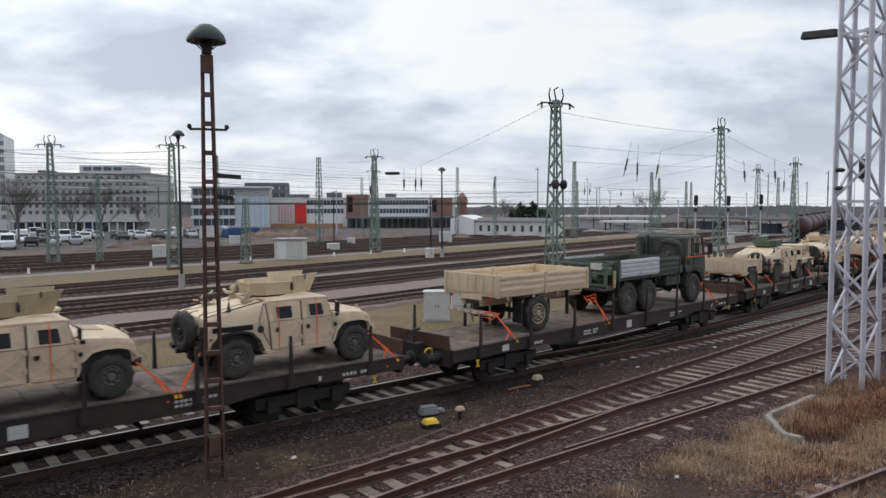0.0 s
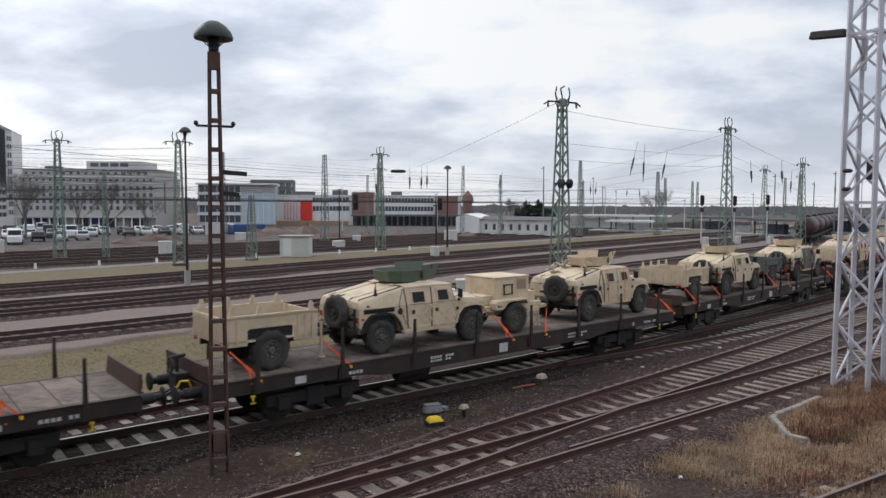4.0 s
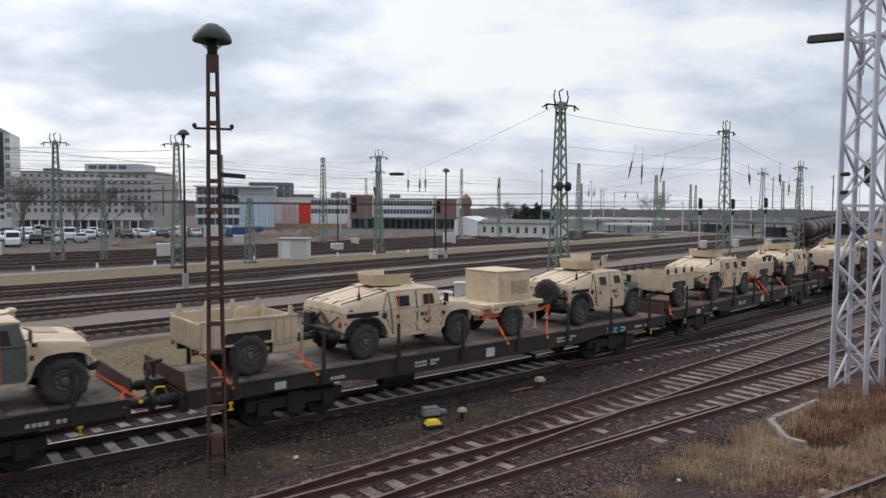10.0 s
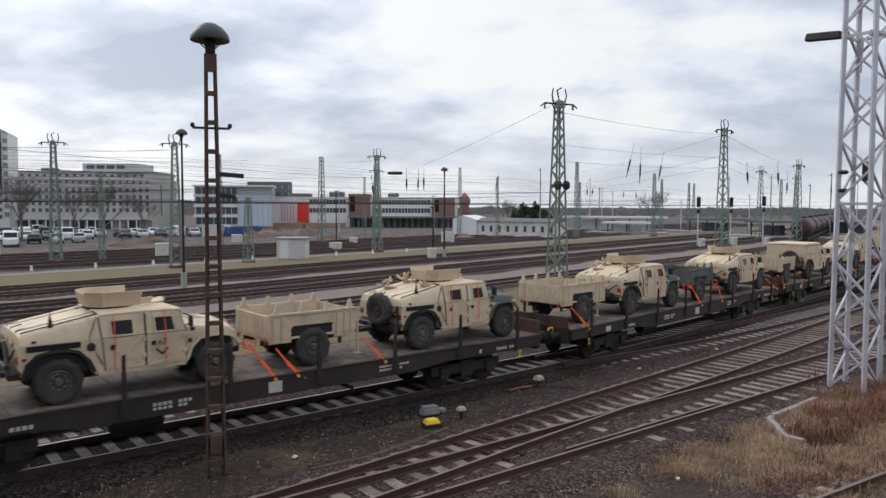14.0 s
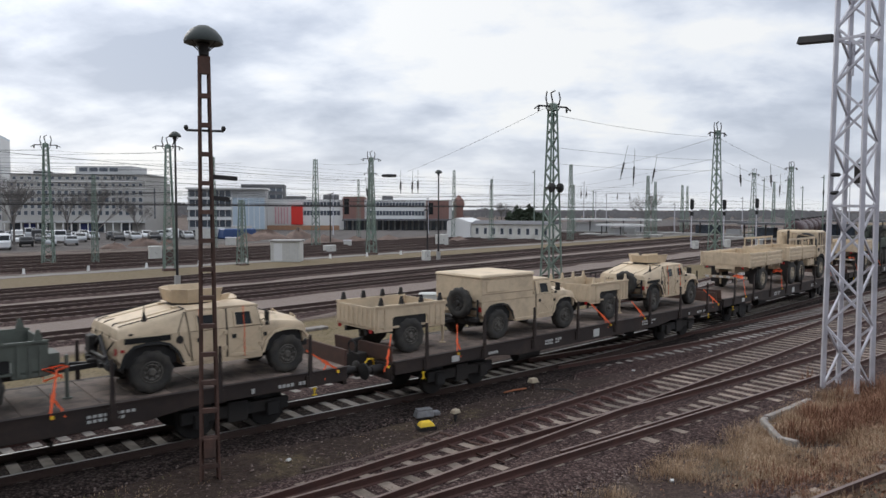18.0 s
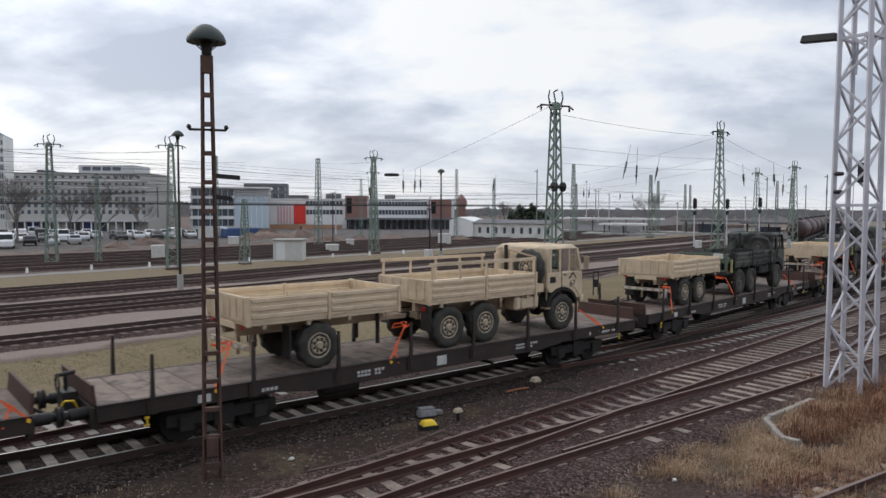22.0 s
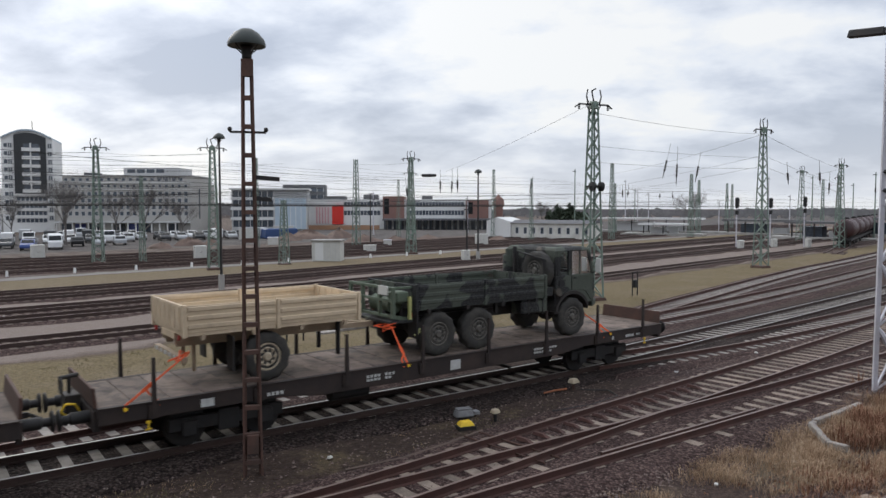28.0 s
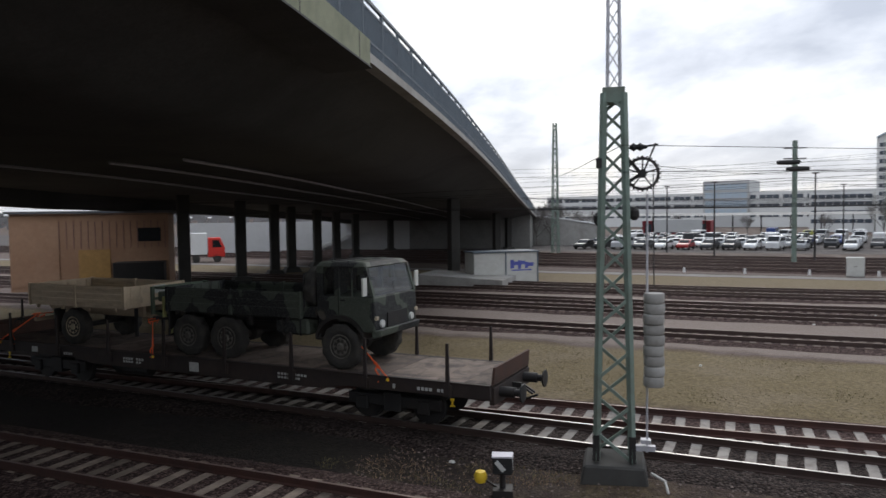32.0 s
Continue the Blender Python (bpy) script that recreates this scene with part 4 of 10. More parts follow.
    for k in range(7):
        part("grille_slot", Shape().box(2.145, 2.178, -0.45 + k * 0.14, -0.38 + k * 0.14, 0.84, 1.08), BLACKM, t)
    for y in (-0.95, 0.95):
        part("tail_lamp", Shape().box(-2.39, -2.35, y - 0.06, y + 0.06, 0.92, 1.06), REDLENS, t)
        mr = part("mirror", Shape().box(0.99, 1.04, y * 1.30 - 0.1, y * 1.30 + 0.1, 1.38, 1.64), BLACKM, t, bevel=0.02)
        part("mirror_bracket", Shape().bar((0.93, y * 1.08, 1.38), (1.0, y * 1.3, 1.46), 0.022).bar((0.93, y * 1.04, 1.66), (1.0, y * 1.3, 1.64), 0.022), DARK, mr)
    part("air_intake", Shape().tube((0.98, 0.78, 1.3), (0.98, 0.78, 1.78), 0.075, seg=12).lathe([(0.11, 0), (0.12, 0.06), (0.06, 0.1)], 12, "z", (0.98, 0.78, 1.76)), coat, t, smooth=True)
    for y in (-1.05, 1.05):
        part("sill", Shape().box(-0.9, 0.96, y - 0.035, y + 0.035, 0.50, 0.60), coat, t, bevel=0.01)
    if turret:
        # a bearing ring, armour plates leaning outwards, and on some a taller notched gun shield
        part("turret_ring", Shape().lathe([(0.56, 0), (0.56, 0.07), (0.50, 0.09), (0.50, 0.0)], 28, "z", (-0.36, 0, zr + 0.06), True), DARK, t, smooth=True)
        w, za = 0.60, zr + 0.11
        pts = [(-0.92, -0.34), (-0.66, -w), (0.10, -w), (0.10, w), (-0.66, w), (-0.92, 0.34)]
        plates = [(0, 1, 0.33), (1, 2, 0.33), (3, 4, 0.33), (4, 5, 0.33), (5, 0, 0.30)]
        for i, j, hz in plates:
            a, b = Vector((*pts[i], 0)), Vector((*pts[j], 0))
            c = Vector((-0.36, 0, 0))
            lean = [c + (p - c) * 1.13 for p in (a, b)]
            inner = [c + (p - c) * 0.95 for p in (a, b)]
            inner_t = [c + (p - c) * 1.08 for p in (a, b)]
            lo, hi = Vector((0, 0, za)), Vector((0, 0, za + hz))
            part("turret_plate", Shape().hexa([a + lo, b + lo, inner[1] + lo, inner[0] + lo, lean[0] + hi, lean[1] + hi, inner_t[1] + hi, inner_t[0] + hi]), ring, t, bevel=0.006)
        part("turret_plate", Shape().hexa([(0.10, -w, za), (0.44, -0.30, za), (0.40, -0.28, za), (0.07, -w + 0.03, za), (0.14, -w - 0.06, za + 0.16), (0.50, -0.31, za + 0.14), (0.46, -0.29, za + 0.14), (0.11, -w - 0.02, za + 0.16)]), ring, t)
        part("hatch_lid", Shape().lathe([(0.42, 0), (0.44, 0.03), (0.3, 0.06), (0.02, 0.07)], 20, "z", (0.45, 0.28, zr + 0.06)), coat, t, smooth=True)
        if turret == "shield":
            for sy in (-1, 1):
                sh = part("gun_shield", Shape().hexa([(0.06, sy * 0.62, za), (0.72, sy * 0.34, za), (0.71, sy * 0.31, za), (0.05, sy * 0.59, za),
                                                      (0.02, sy * 0.73, za + 0.46), (0.92, sy * 0.40, za + 0.48), (0.91, sy * 0.37, za + 0.48), (0.01, sy * 0.70, za + 0.46)]), ring, t, "armour gun shield", bevel=0.004)
                part("shield_slot", Shape().bar((0.47, sy * 0.545, za + 0.34), (0.46, sy * 0.575, za + 0.48), 0.025, 0.03), BLACKM, sh)
                part("shield_hinge", Shape().box(0.0, 0.06, sy * 0.66 - 0.02, sy * 0.66 + 0.02, za + 0.1, za + 0.3), DARK, sh)
            part("shield_brace", Shape().bar((0.1, 0, za + 0.12), (0.6, 0, za + 0.12), 0.05), DARK, t)
        if turret == "half":
            part("gun_shield", Shape().hexa([(0.45, 0.62, za), (0.95, 0.20, za), (0.93, 0.18, za), (0.43, 0.60, za), (0.48, 0.70, za + 0.26), (1.0, 0.22, za + 0.30), (0.98, 0.20, za + 0.30), (0.46, 0.68, za + 0.26)]), ring, t, "armour gun shield", bevel=0.004)
    if bundles:
        rnd = random.Random(5)
        for x, y, z in ((-1.75, 0.45, 1.64), (-1.15, -0.55, 1.74), (-1.0, 0.5, 1.77)):
            bd = part("weapon_mount", Shape().box(x - 0.12, x + 0.12, y - 0.1, y + 0.1, z - 0.03, z + 0.06).tube((x - 0.05, y, z + 0.05), (x + 0.05, y + 0.05, z + 0.24), 0.05, seg=8), TAN_DARK, t, "tan folded mount lashed on the hatch", bevel=0.015)
            g = Shape()
            for _ in range(7):
                p = Vector((x + rnd.uniform(-0.2, 0.2), y + rnd.uniform(-0.2, 0.2), z + rnd.uniform(0.04, 0.26)))
                g.bar(p, p + Vector((rnd.uniform(-0.2, 0.2), rnd.uniform(-0.2, 0.2), rnd.uniform(-0.1, 0.12))), rnd.uniform(0.025, 0.06), rnd.uniform(0.025, 0.07))
            part("mount_arms", g, coat, bd)
    if lashed:
        for x in (-0.56, 0.50):
            part("lashing", Shape().bar((x, -1.108, 0.58), (x, -1.108, 1.30), 0.016, 0.010, (0, 1, 0)).bar((x, -1.108, 1.30), (x, -1.03, 1.78), 0.016, 0.010, (0, 1, 0)), STRAP, t, "orange lashing webbing")
    if number:
        part("stencil_number", text_shape(number, 0.2), BLACKM, t, m=pose(0.42, -1.112, 1.02, 90, 0, 0))
        part("stencil_mark", Shape().bar((0.29, -1.106, 0.95), (0.42, -1.106, 0.82), 0.04, 0.006, (0, 1, 0)).bar((0.42, -1.106, 0.82), (0.55, -1.106, 0.95), 0.04, 0.006, (0, 1, 0)), BLACKM, t)
    return t


def ammo_trailer(name="cargo_trailer", coat=TAN, label="tan two-wheeled army cargo trailer with ribbed sides", gen=False, stakes=True, covers=False, tall=False):
    """x forward, the origin on the ground under the axle."""
    t = thing(name, label, "trailer", group="army trailers on the train")
    L0, L1, W = -1.22, 1.28, 0.98
    z0, z1 = 0.76, 1.37
    part("frame", Shape().box(L0, L1, -0.55, -0.45, 0.58, 0.72).box(L0, L1, 0.45, 0.55, 0.58, 0.72).bar((1.2, -0.45, 0.65), (2.45, -0.04, 0.60), 0.09, 0.11).bar((1.2, 0.45, 0.65), (2.45, 0.04, 0.60), 0.09, 0.11), DARK if not gen else coat, t)
    part("coupling_eye", Shape().lathe([(0.05, -0.03), (0.09, -0.03), (0.09, 0.03), (0.05, 0.03)], 12, "z", (2.5, 0, 0.6), True), DARK, t)
    part("axle", Shape().tube((0, -0.8, 0.495), (0, 0.8, 0.495), 0.06), DARK, t)
    part("jack_leg", Shape().tube((1.75, -0.32, 0.02), (1.75, -0.32, 0.95), 0.04).lathe([(0.1, 0), (0.1, 0.03)], 10, "z", (1.75, -0.32, 0.0)), coat, t)
    if not gen:
        part("floor", Shape().box(L0, L1, -W, W, z0, z0 + 0.05), coat, t)
        for y0, y1 in ((-W, -W + 0.04), (W - 0.04, W)):
            out = [(L0, z0 - 0.08), (-0.62, z0 - 0.08)] + [(-0.62, 1.03), (-0.55, 1.08), (0.55, 1.08), (0.62, 1.03)] + [(0.62, z0 - 0.08), (L1, z0 - 0.08), (L1, z1), (L0, z1)]
            sd = part("side_panel", Shape().side(out, y0, y1), coat, t)
            yo = y0 - 0.012 if y0 < 0 else y1 - 0.012
            for x in (-1.12, -0.86, 0.74, 0.94, 1.14):
                part("rib", Shape().box(x - 0.035, x + 0.035, yo - 0.012, yo + 0.036, z0 - 0.04, z1 - 0.05), coat, sd)
            part("top_rail", Shape().box(L0, L1, yo - 0.02, yo + 0.05, z1, z1 + 0.05), coat, sd)
            if stakes:
                for x in (-1.0, -0.3, 0.4, 1.1):
                    yy = (y0 + y1) / 2
                    part("stake", Shape().hexa([(x - 0.09, yy - 0.025, z1 + 0.05), (x + 0.09, yy - 0.025, z1 + 0.05), (x + 0.09, yy + 0.025, z1 + 0.05), (x - 0.09, yy + 0.025, z1 + 0.05),
                                                (x - 0.03, yy - 0.025, z1 + 0.27), (x + 0.03, yy - 0.025, z1 + 0.27), (x + 0.03, yy + 0.025, z1 + 0.27), (x - 0.03, yy + 0.025, z1 + 0.27)]), coat if not covers else DARK, sd, "pointed stake")
        for x0, x1 in ((L0, L0 + 0.04), (L1 - 0.04, L1)):
            tg = part("end_panel", Shape().box(x0, x1, -W + 0.04, W - 0.04, z0 - 0.02, z1), coat, t)
            for k in range(8):
                y = -0.8 + k * 0.23
                part("rib", Shape().box(x0 - 0.015, x0 + 0.01, y - 0.03, y + 0.03, z0 + 0.06, z1 - 0.05) if x0 < 0 else Shape().box(x1 - 0.01, x1 + 0.015, y - 0.03, y + 0.03, z0 + 0.06, z1 - 0.05), coat, tg)
        # black block behind the cut-out, drawn for the shade inside it
        part("wheel_well", Shape().box(-0.60, 0.60, -W + 0.045, W - 0.045, 0.82, 1.08), BLACKM, t)
        part("toolbox", Shape().box(1.34, 1.62, -0.35, 0.35, 0.75, 1.02), coat, t, bevel=0.01)
    else:
        part("skid", Shape().box(L0 - 0.1, L1 + 0.1, -0.80, 0.80, 0.74, 0.92), coat, t, bevel=0.01)
        for sy in (-1, 1):
            fp = [(-0.95, 0.82), (-0.95, 1.02), (-0.9, 1.10), (0.5, 1.10), (0.60, 0.98), (0.60, 0.92), (0.48, 0.92), (0.40, 1.04), (-0.40, 1.04), (-0.62, 0.82)]
            part("mudguard", Shape().side(fp, sy * 0.88 - 0.17, sy * 0.88 + 0.17), coat, t, bevel=0.01)
            for x in (-0.86, -0.76):
                part("marker_lamp", Shape().lathe([(0.03, -0.012), (0.03, 0.012)], 8, "y", (x, sy * 1.055, 0.93)), BLACKM, t)
        if tall:
            bx = part("equipment_housing", Shape().box(-0.46, 0.98, -0.80, 0.80, 1.08, 2.04), coat, t, "tall tan equipment housing", bevel=0.02)
            part("skirt", Shape().box(-1.2, 1.5, -0.92, 0.92, 0.94, 1.08), coat, bx, bevel=0.01)
            part("roof_lid", Shape().box(-0.48, 1.0, -0.82, 0.82, 2.04, 2.08), coat, bx, bevel=0.01)
            part("louvre_recess", Shape().box(0.1, 0.82, -0.812, -0.80, 1.34, 1.74), TAN_DARK, bx)
            for k in range(9):
                part("louvre", Shape().box(0.12, 0.80, -0.83, -0.81, 1.36 + k * 0.042, 1.38 + k * 0.042), coat, bx)
            part("access_door", Shape().box(-0.40, -0.02, -0.815, -0.80, 1.2, 1.95), coat, bx, bevel=0.008)
            part("front_locker", Shape().box(1.02, 1.34, -0.6, 0.6, 1.08, 1.3), coat, t, bevel=0.015)
            part("mudguard", Shape().box(-0.62, 0.62, -1.04, -0.82, 0.98, 1.04), coat, t, bevel=0.015)
            for sy in (-1, 1):
                part("tail_lamp", Shape().box(L0 - 0.03, L0, sy * 0.8 - 0.06, sy * 0.8 + 0.06, 0.66, 0.76), REDLENS, t)
                m = pose(0, sy * 0.88, 0.495) if sy < 0 else pose(0, sy * 0.88, 0.495, 0, 0, 180)
                wheel(t, m, 0.50, 0.30, DUSTY, hub=0.5)
            return t
        bx = part("generator_housing", Shape().box(-0.70, 0.86, -0.70, 0.70, 0.92, 1.76), coat, t, "tan box-shaped generator housing", bevel=0.02)
        part("lid", Shape().box(-0.72, 0.88, -0.72, 0.72, 1.76, 1.80), coat, bx, bevel=0.01)
        part("access_door", Shape().box(-0.38, 0.14, -0.715, -0.70, 1.08, 1.66), coat, bx, bevel=0.008)
        for a, b in (((-0.30, 1.24), (-0.30, 1.54)), ((0.06, 1.24), (0.06, 1.54)), ((-0.34, 1.24), (0.10, 1.24)), ((-0.34, 1.54), (0.10, 1.54))):
            part("stowage_frame", Shape().bar((a[0], -0.73, a[1]), (b[0], -0.73, b[1]), 0.035, 0.03, (0, 1, 0)), DARK, bx)
        part("louvre_recess", Shape().box(0.30, 0.72, -0.712, -0.70, 1.38, 1.70), TAN_DARK, bx)
        for k in range(8):
            part("louvre", Shape().box(0.32, 0.70, -0.728, -0.71, 1.40 + k * 0.038, 1.418 + k * 0.038), TAN_DARK, bx)
        part("rear_locker", Shape().box(0.90, 1.26, -0.62, 0.62, 0.92, 1.26), coat, t, bevel=0.015)
        part("side_locker", Shape().box(-1.22, -0.74, -0.62, 0.62, 0.92, 1.24), coat, t, bevel=0.015)
        part("lower_tray", Shape().box(0.62, 1.2, -0.86, -0.5, 0.60, 0.74), coat, t, bevel=0.01)
    for sy in (-1, 1):
        m = pose(0, sy * 0.88, 0.495) if sy < 0 else pose(0, sy * 0.88, 0.495, 0, 0, 180)
        wheel(t, m, 0.50, 0.30, DUSTY, hub=0.5)
        part("tail_lamp", Shape().box(L0 - 0.03, L0, sy * 0.8 - 0.06, sy * 0.8 + 0.06, 0.66, 0.76), REDLENS, t)
    return t


def bed(t, x0, x1, z0, z1, coat, w=1.21, gates=2, cover=None, rails=False):
    """A drop-side cargo bed of ribbed panels."""
    part("bed_floor", Shape().box(x0, x1, -w, w, z0 - 0.10, z0), coat, t)
    part("bed_frame", Shape().box(x0, x1, -0.5, -0.38, z0 - 0.34, z0 - 0.10).box(x0, x1, 0.38, 0.5, z0 - 0.34, z0 - 0.10), DARK if coat is not TAN else TAN_DARK, t)
    n = gates
    for sy in (-1, 1):
        for k in range(n):
            a, b = x0 + (x1 - x0) * k / n + 0.02, x0 + (x1 - x0) * (k + 1) / n - 0.02
            y = sy * w
            gt = part("side_board", Shape().box(a, b, y - 0.02, y + 0.02, z0 - 0.02, z1), coat, t, bevel=0.006)
            for j in range(3):
                z = z0 + 0.06 + j * (z1 - z0 - 0.08) / 2.6
                part("corrugation", Shape().hexa([(a + 0.04, y - 0.045, z), (b - 0.04, y - 0.045, z), (b - 0.04, y + 0.045, z), (a + 0.04, y + 0.045, z),
                                                  (a + 0.04, y - 0.045, z + 0.11), (b - 0.04, y - 0.045, z + 0.11), (b - 0.04, y + 0.045, z + 0.11), (a + 0.04, y + 0.045, z + 0.11)]), coat, gt, bevel=0.015)
        for k in range(n + 1):
            x = x0 + (x1 - x0) * k / n
            part("bed_post", Shape().box(x - 0.045, x + 0.045, sy * w - 0.055, sy * w + 0.055, z0 - 0.12, z1 + 0.02), coat, t, bevel=0.008)
        for k in range(4):
            x = x0 + 0.4 + k * (x1 - x0 - 0.8) / 3
            part("hinge", Shape().box(x - 0.05, x + 0.05, sy * (w + 0.02) - 0.03, sy * (w + 0.02) + 0.03, z0 - 0.2, z0 - 0.08), DARK if coat is not TAN else TAN_DARK, t)
    for x in (x0, x1):
        part("end_board", Shape().box(x - 0.025, x + 0.025, -w + 0.06, w - 0.06, z0 - 0.02, z1), coat, t, bevel=0.006)
        for k in range(6):
            y = -w + 0.25 + k * (2 * w - 0.5) / 5
            part("rib", Shape().box(x - 0.045, x + 0.045, y - 0.035, y + 0.035, z0 + 0.04, z1 - 0.05), coat, t)
    if rails:
        for sy in (-1, 1):
            for k in range(5):
                x = x0 + 0.1 + k * (x1 - x0 - 0.2) / 4
                part("rail_post", Shape().box(x - 0.03, x + 0.03, sy * w - 0.03, sy * w + 0.03, z1, z1 + 0.42), coat, t)
            part("top_bar", Shape().box(x0, x1, sy * w - 0.025, sy * w + 0.025, z1 + 0.40, z1 + 0.50), coat, t)
        part("folded_seat", Shape().box(x0 + 0.2, x1 - 0.2, -w + 0.1, -w + 0.5, z1 - 0.1, z1 - 0.04), coat, t)
    if cover:
        xe = x0 + (x1 - x0) * 0.62
        for sy in (-1, 1):
            bc = part("side_extension", Shape().box(x0 + 0.06, xe, sy * (w + 0.055) - 0.012, sy * (w + 0.055) + 0.012, z0 + 0.02, z1 + 0.08), cover, t, "grey metal side boards", bevel=0.006)
            for j in range(4):
                z = z0 + 0.06 + j * 0.155
                part("panel_rib", Shape().hexa([(x0 + 0.08, sy * (w + 0.06), z), (xe - 0.02, sy * (w + 0.06), z), (xe - 0.02, sy * (w + 0.10), z + 0.02), (x0 + 0.08, sy * (w + 0.10), z + 0.02),
                                               (x0 + 0.08, sy * (w + 0.06), z + 0.12), (xe - 0.02, sy * (w + 0.06), z + 0.12), (xe - 0.02, sy * (w + 0.10), z + 0.10), (x0 + 0.08, sy * (w + 0.10), z + 0.10)]), cover, bc)
        part("folded_bench", Shape().box(x0 + 0.3, xe, w - 0.5, w - 0.1, z0 + 0.3, z0 + 0.36), cover, t)


def cargo_truck(name="army_truck", coat=CAMO, label="camouflaged six-wheeled army cargo truck", rails=False, cover=None, rim=None, number=False, tape=False, ax=5.0, end=3.65):
    """x forward, the origin on the ground under the rearmost axle; ax: the front axle, end: the front of the bed."""
    t = thing(name, label, "army truck", group="army trucks on the train")
    rim = rim or (TANWHEEL if coat is TAN else DUSTY)
    dk = DARK if coat is not TAN else TAN_DARK
    R, tandem = 0.61, 1.46
    part("chassis", Shape().box(-0.6, ax + 0.8, -0.42, -0.32, 0.80, 1.04).box(-0.6, ax + 0.8, 0.32, 0.42, 0.80, 1.04).box(-0.55, -0.4, -0.9, 0.9, 0.82, 1.0), dk, t)
    for x in (0, tandem, ax):
        part("axle", Shape().tube((x, -0.95, 0.6), (x, 0.95, 0.6), 0.11, seg=10).lathe([(0.12, -0.2), (0.24, -0.12), (0.24, 0.12), (0.12, 0.2)], 12, "y", (x, 0, 0.62)), DARK, t, smooth=True)
        for sy in (-1, 1):
            m = pose(x, sy * 1.03, R) if sy < 0 else pose(x, sy * 1.03, R, 0, 0, 180)
            wheel(t, m, R, 0.38, rim, hub=0.54)
    for sy in (-1, 1):
        part("leaf_spring", Shape().bar((tandem / 2 - 0.75, sy * 0.55, 0.72), (tandem / 2, sy * 0.55, 0.86), 0.09, 0.08).bar((tandem / 2, sy * 0.55, 0.86), (tandem / 2 + 0.75, sy * 0.55, 0.72), 0.09, 0.08), DARK, t)
        part("bed_bracket", Shape().box(2.2, 2.3, sy * 1.0 - 0.05, sy * 1.0 + 0.05, 1.0, 1.35), dk, t)
    bed(t, -0.75, end, 1.42, 2.02, coat, cover=cover, rails=rails)
    # cab-over cab with a cut-off rear corner, dark wheel arch and short sloping front
    c0, c1 = ax - 0.74, ax + 1.06
    out = [(c0, 1.46), (ax - 0.62, 1.30)] + [(ax + 0.78 * math.cos(radians(a)), 0.70 + 0.74 * math.sin(radians(a))) for a in (128, 112, 95, 78, 60, 42, 28)] + [(c1 - 0.2, 1.02), (c1, 1.06), (c1 + 0.02, 1.50), (c1 - 0.01, 1.96), (c0, 1.96)]
    part("cab", Shape().side(out, -1.17, 1.17), coat, t, bevel=0.03)
    part("rear_wall", Shape().box(c0, c0 + 0.08, -1.16, 1.16, 1.96, 2.76), coat, t, bevel=0.015)
    for sy in (-1, 1):
        y0, y1 = sorted((sy * 1.10, sy * 1.17))
        part("rear_quarter", Shape().side([(c0 + 0.08, 1.96), (c0 + 0.20, 1.96), (c0 + 0.22, 2.74), (c0 + 0.08, 2.74)], y0, y1), coat, t)
        part("door_pillar", Shape().side([(ax - 0.16, 1.96), (ax - 0.02, 1.96), (ax - 0.02, 2.74), (ax - 0.16, 2.74)], y0, y1), coat, t)
        part("front_pillar", Shape().side([(c1 - 0.12, 1.96), (c1 - 0.01, 1.96), (c1 - 0.24, 2.74), (c1 - 0.34, 2.74)], y0 - (0.04 if sy > 0 else 0), y1 + (0.04 if sy < 0 else 0)), coat, t)
        part("seat", Shape().box(c0 + 0.3, c0 + 0.46, sy * 0.6 - 0.3, sy * 0.6 + 0.3, 1.96, 2.40), BLACKM, t, bevel=0.05)
        arc = [(ax + 0.80 * math.cos(radians(a)), 0.70 + 0.76 * math.sin(radians(a))) for a in range(168, 14, -11)]
        arc_in = [(ax + 0.73 * math.cos(radians(a)), 0.66 + 0.70 * math.sin(radians(a))) for a in range(14, 169, 11)]
        ya, yb = sorted((sy * 0.75, sy * 1.215))
        part("mudguard", Shape().side(arc + arc_in, ya, yb), BLACKM if coat is TAN else DARK, t, "black rubber mudguard")
    part("steering_wheel", Shape().lathe([(0.2, -0.015), (0.225, -0.015), (0.225, 0.015), (0.2, 0.015)], 16, "z", ring=True), BLACKM, t, m=pose(ax + 0.5, 0.55, 2.1, 0, -50, 0))
    part("dashboard", Shape().box(ax + 0.7, c1 - 0.12, -1.05, 1.05, 1.93, 2.04), BLACKM, t)
    part("cab_roof", Shape().frustum((c0 - 0.02, c1 - 0.20, -1.18, 1.18), (c0 + 0.06, c1 - 0.36, -1.06, 1.06), 2.72, 2.86), coat, t, bevel=0.04)
    for x in (c0 + 0.4, c0 + 0.9):
        part("roof_rib", Shape().box(x - 0.03, x + 0.03, -0.98, 0.98, 2.855, 2.88), coat, t)
    for sy in (-1, 1):
        y = sy * 1.18
        dr = part("door", Shape().side([(ax - 0.02, 1.50), (ax + 0.62, 1.42), (ax + 0.86, 1.12), (c1 - 0.06, 1.12), (c1 - 0.08, 1.94), (ax - 0.02, 1.94)], y - 0.012, y + 0.012), coat, t, bevel=0.008)
        part("door_gap", Shape().bar((ax - 0.03, sy * 1.178, 1.48), (ax - 0.03, sy * 1.178, 2.74), 0.014, 0.012, (0, 1, 0)), BLACKM, dr)
        part("window", Shape().add([(ax, sy * 1.14, 1.98), (c1 - 0.1, sy * 1.14, 1.98), (c1 - 0.31, sy * 1.14, 2.72), (ax, sy * 1.14, 2.72)], [(0, 1, 2, 3)]), CLEAR, dr)
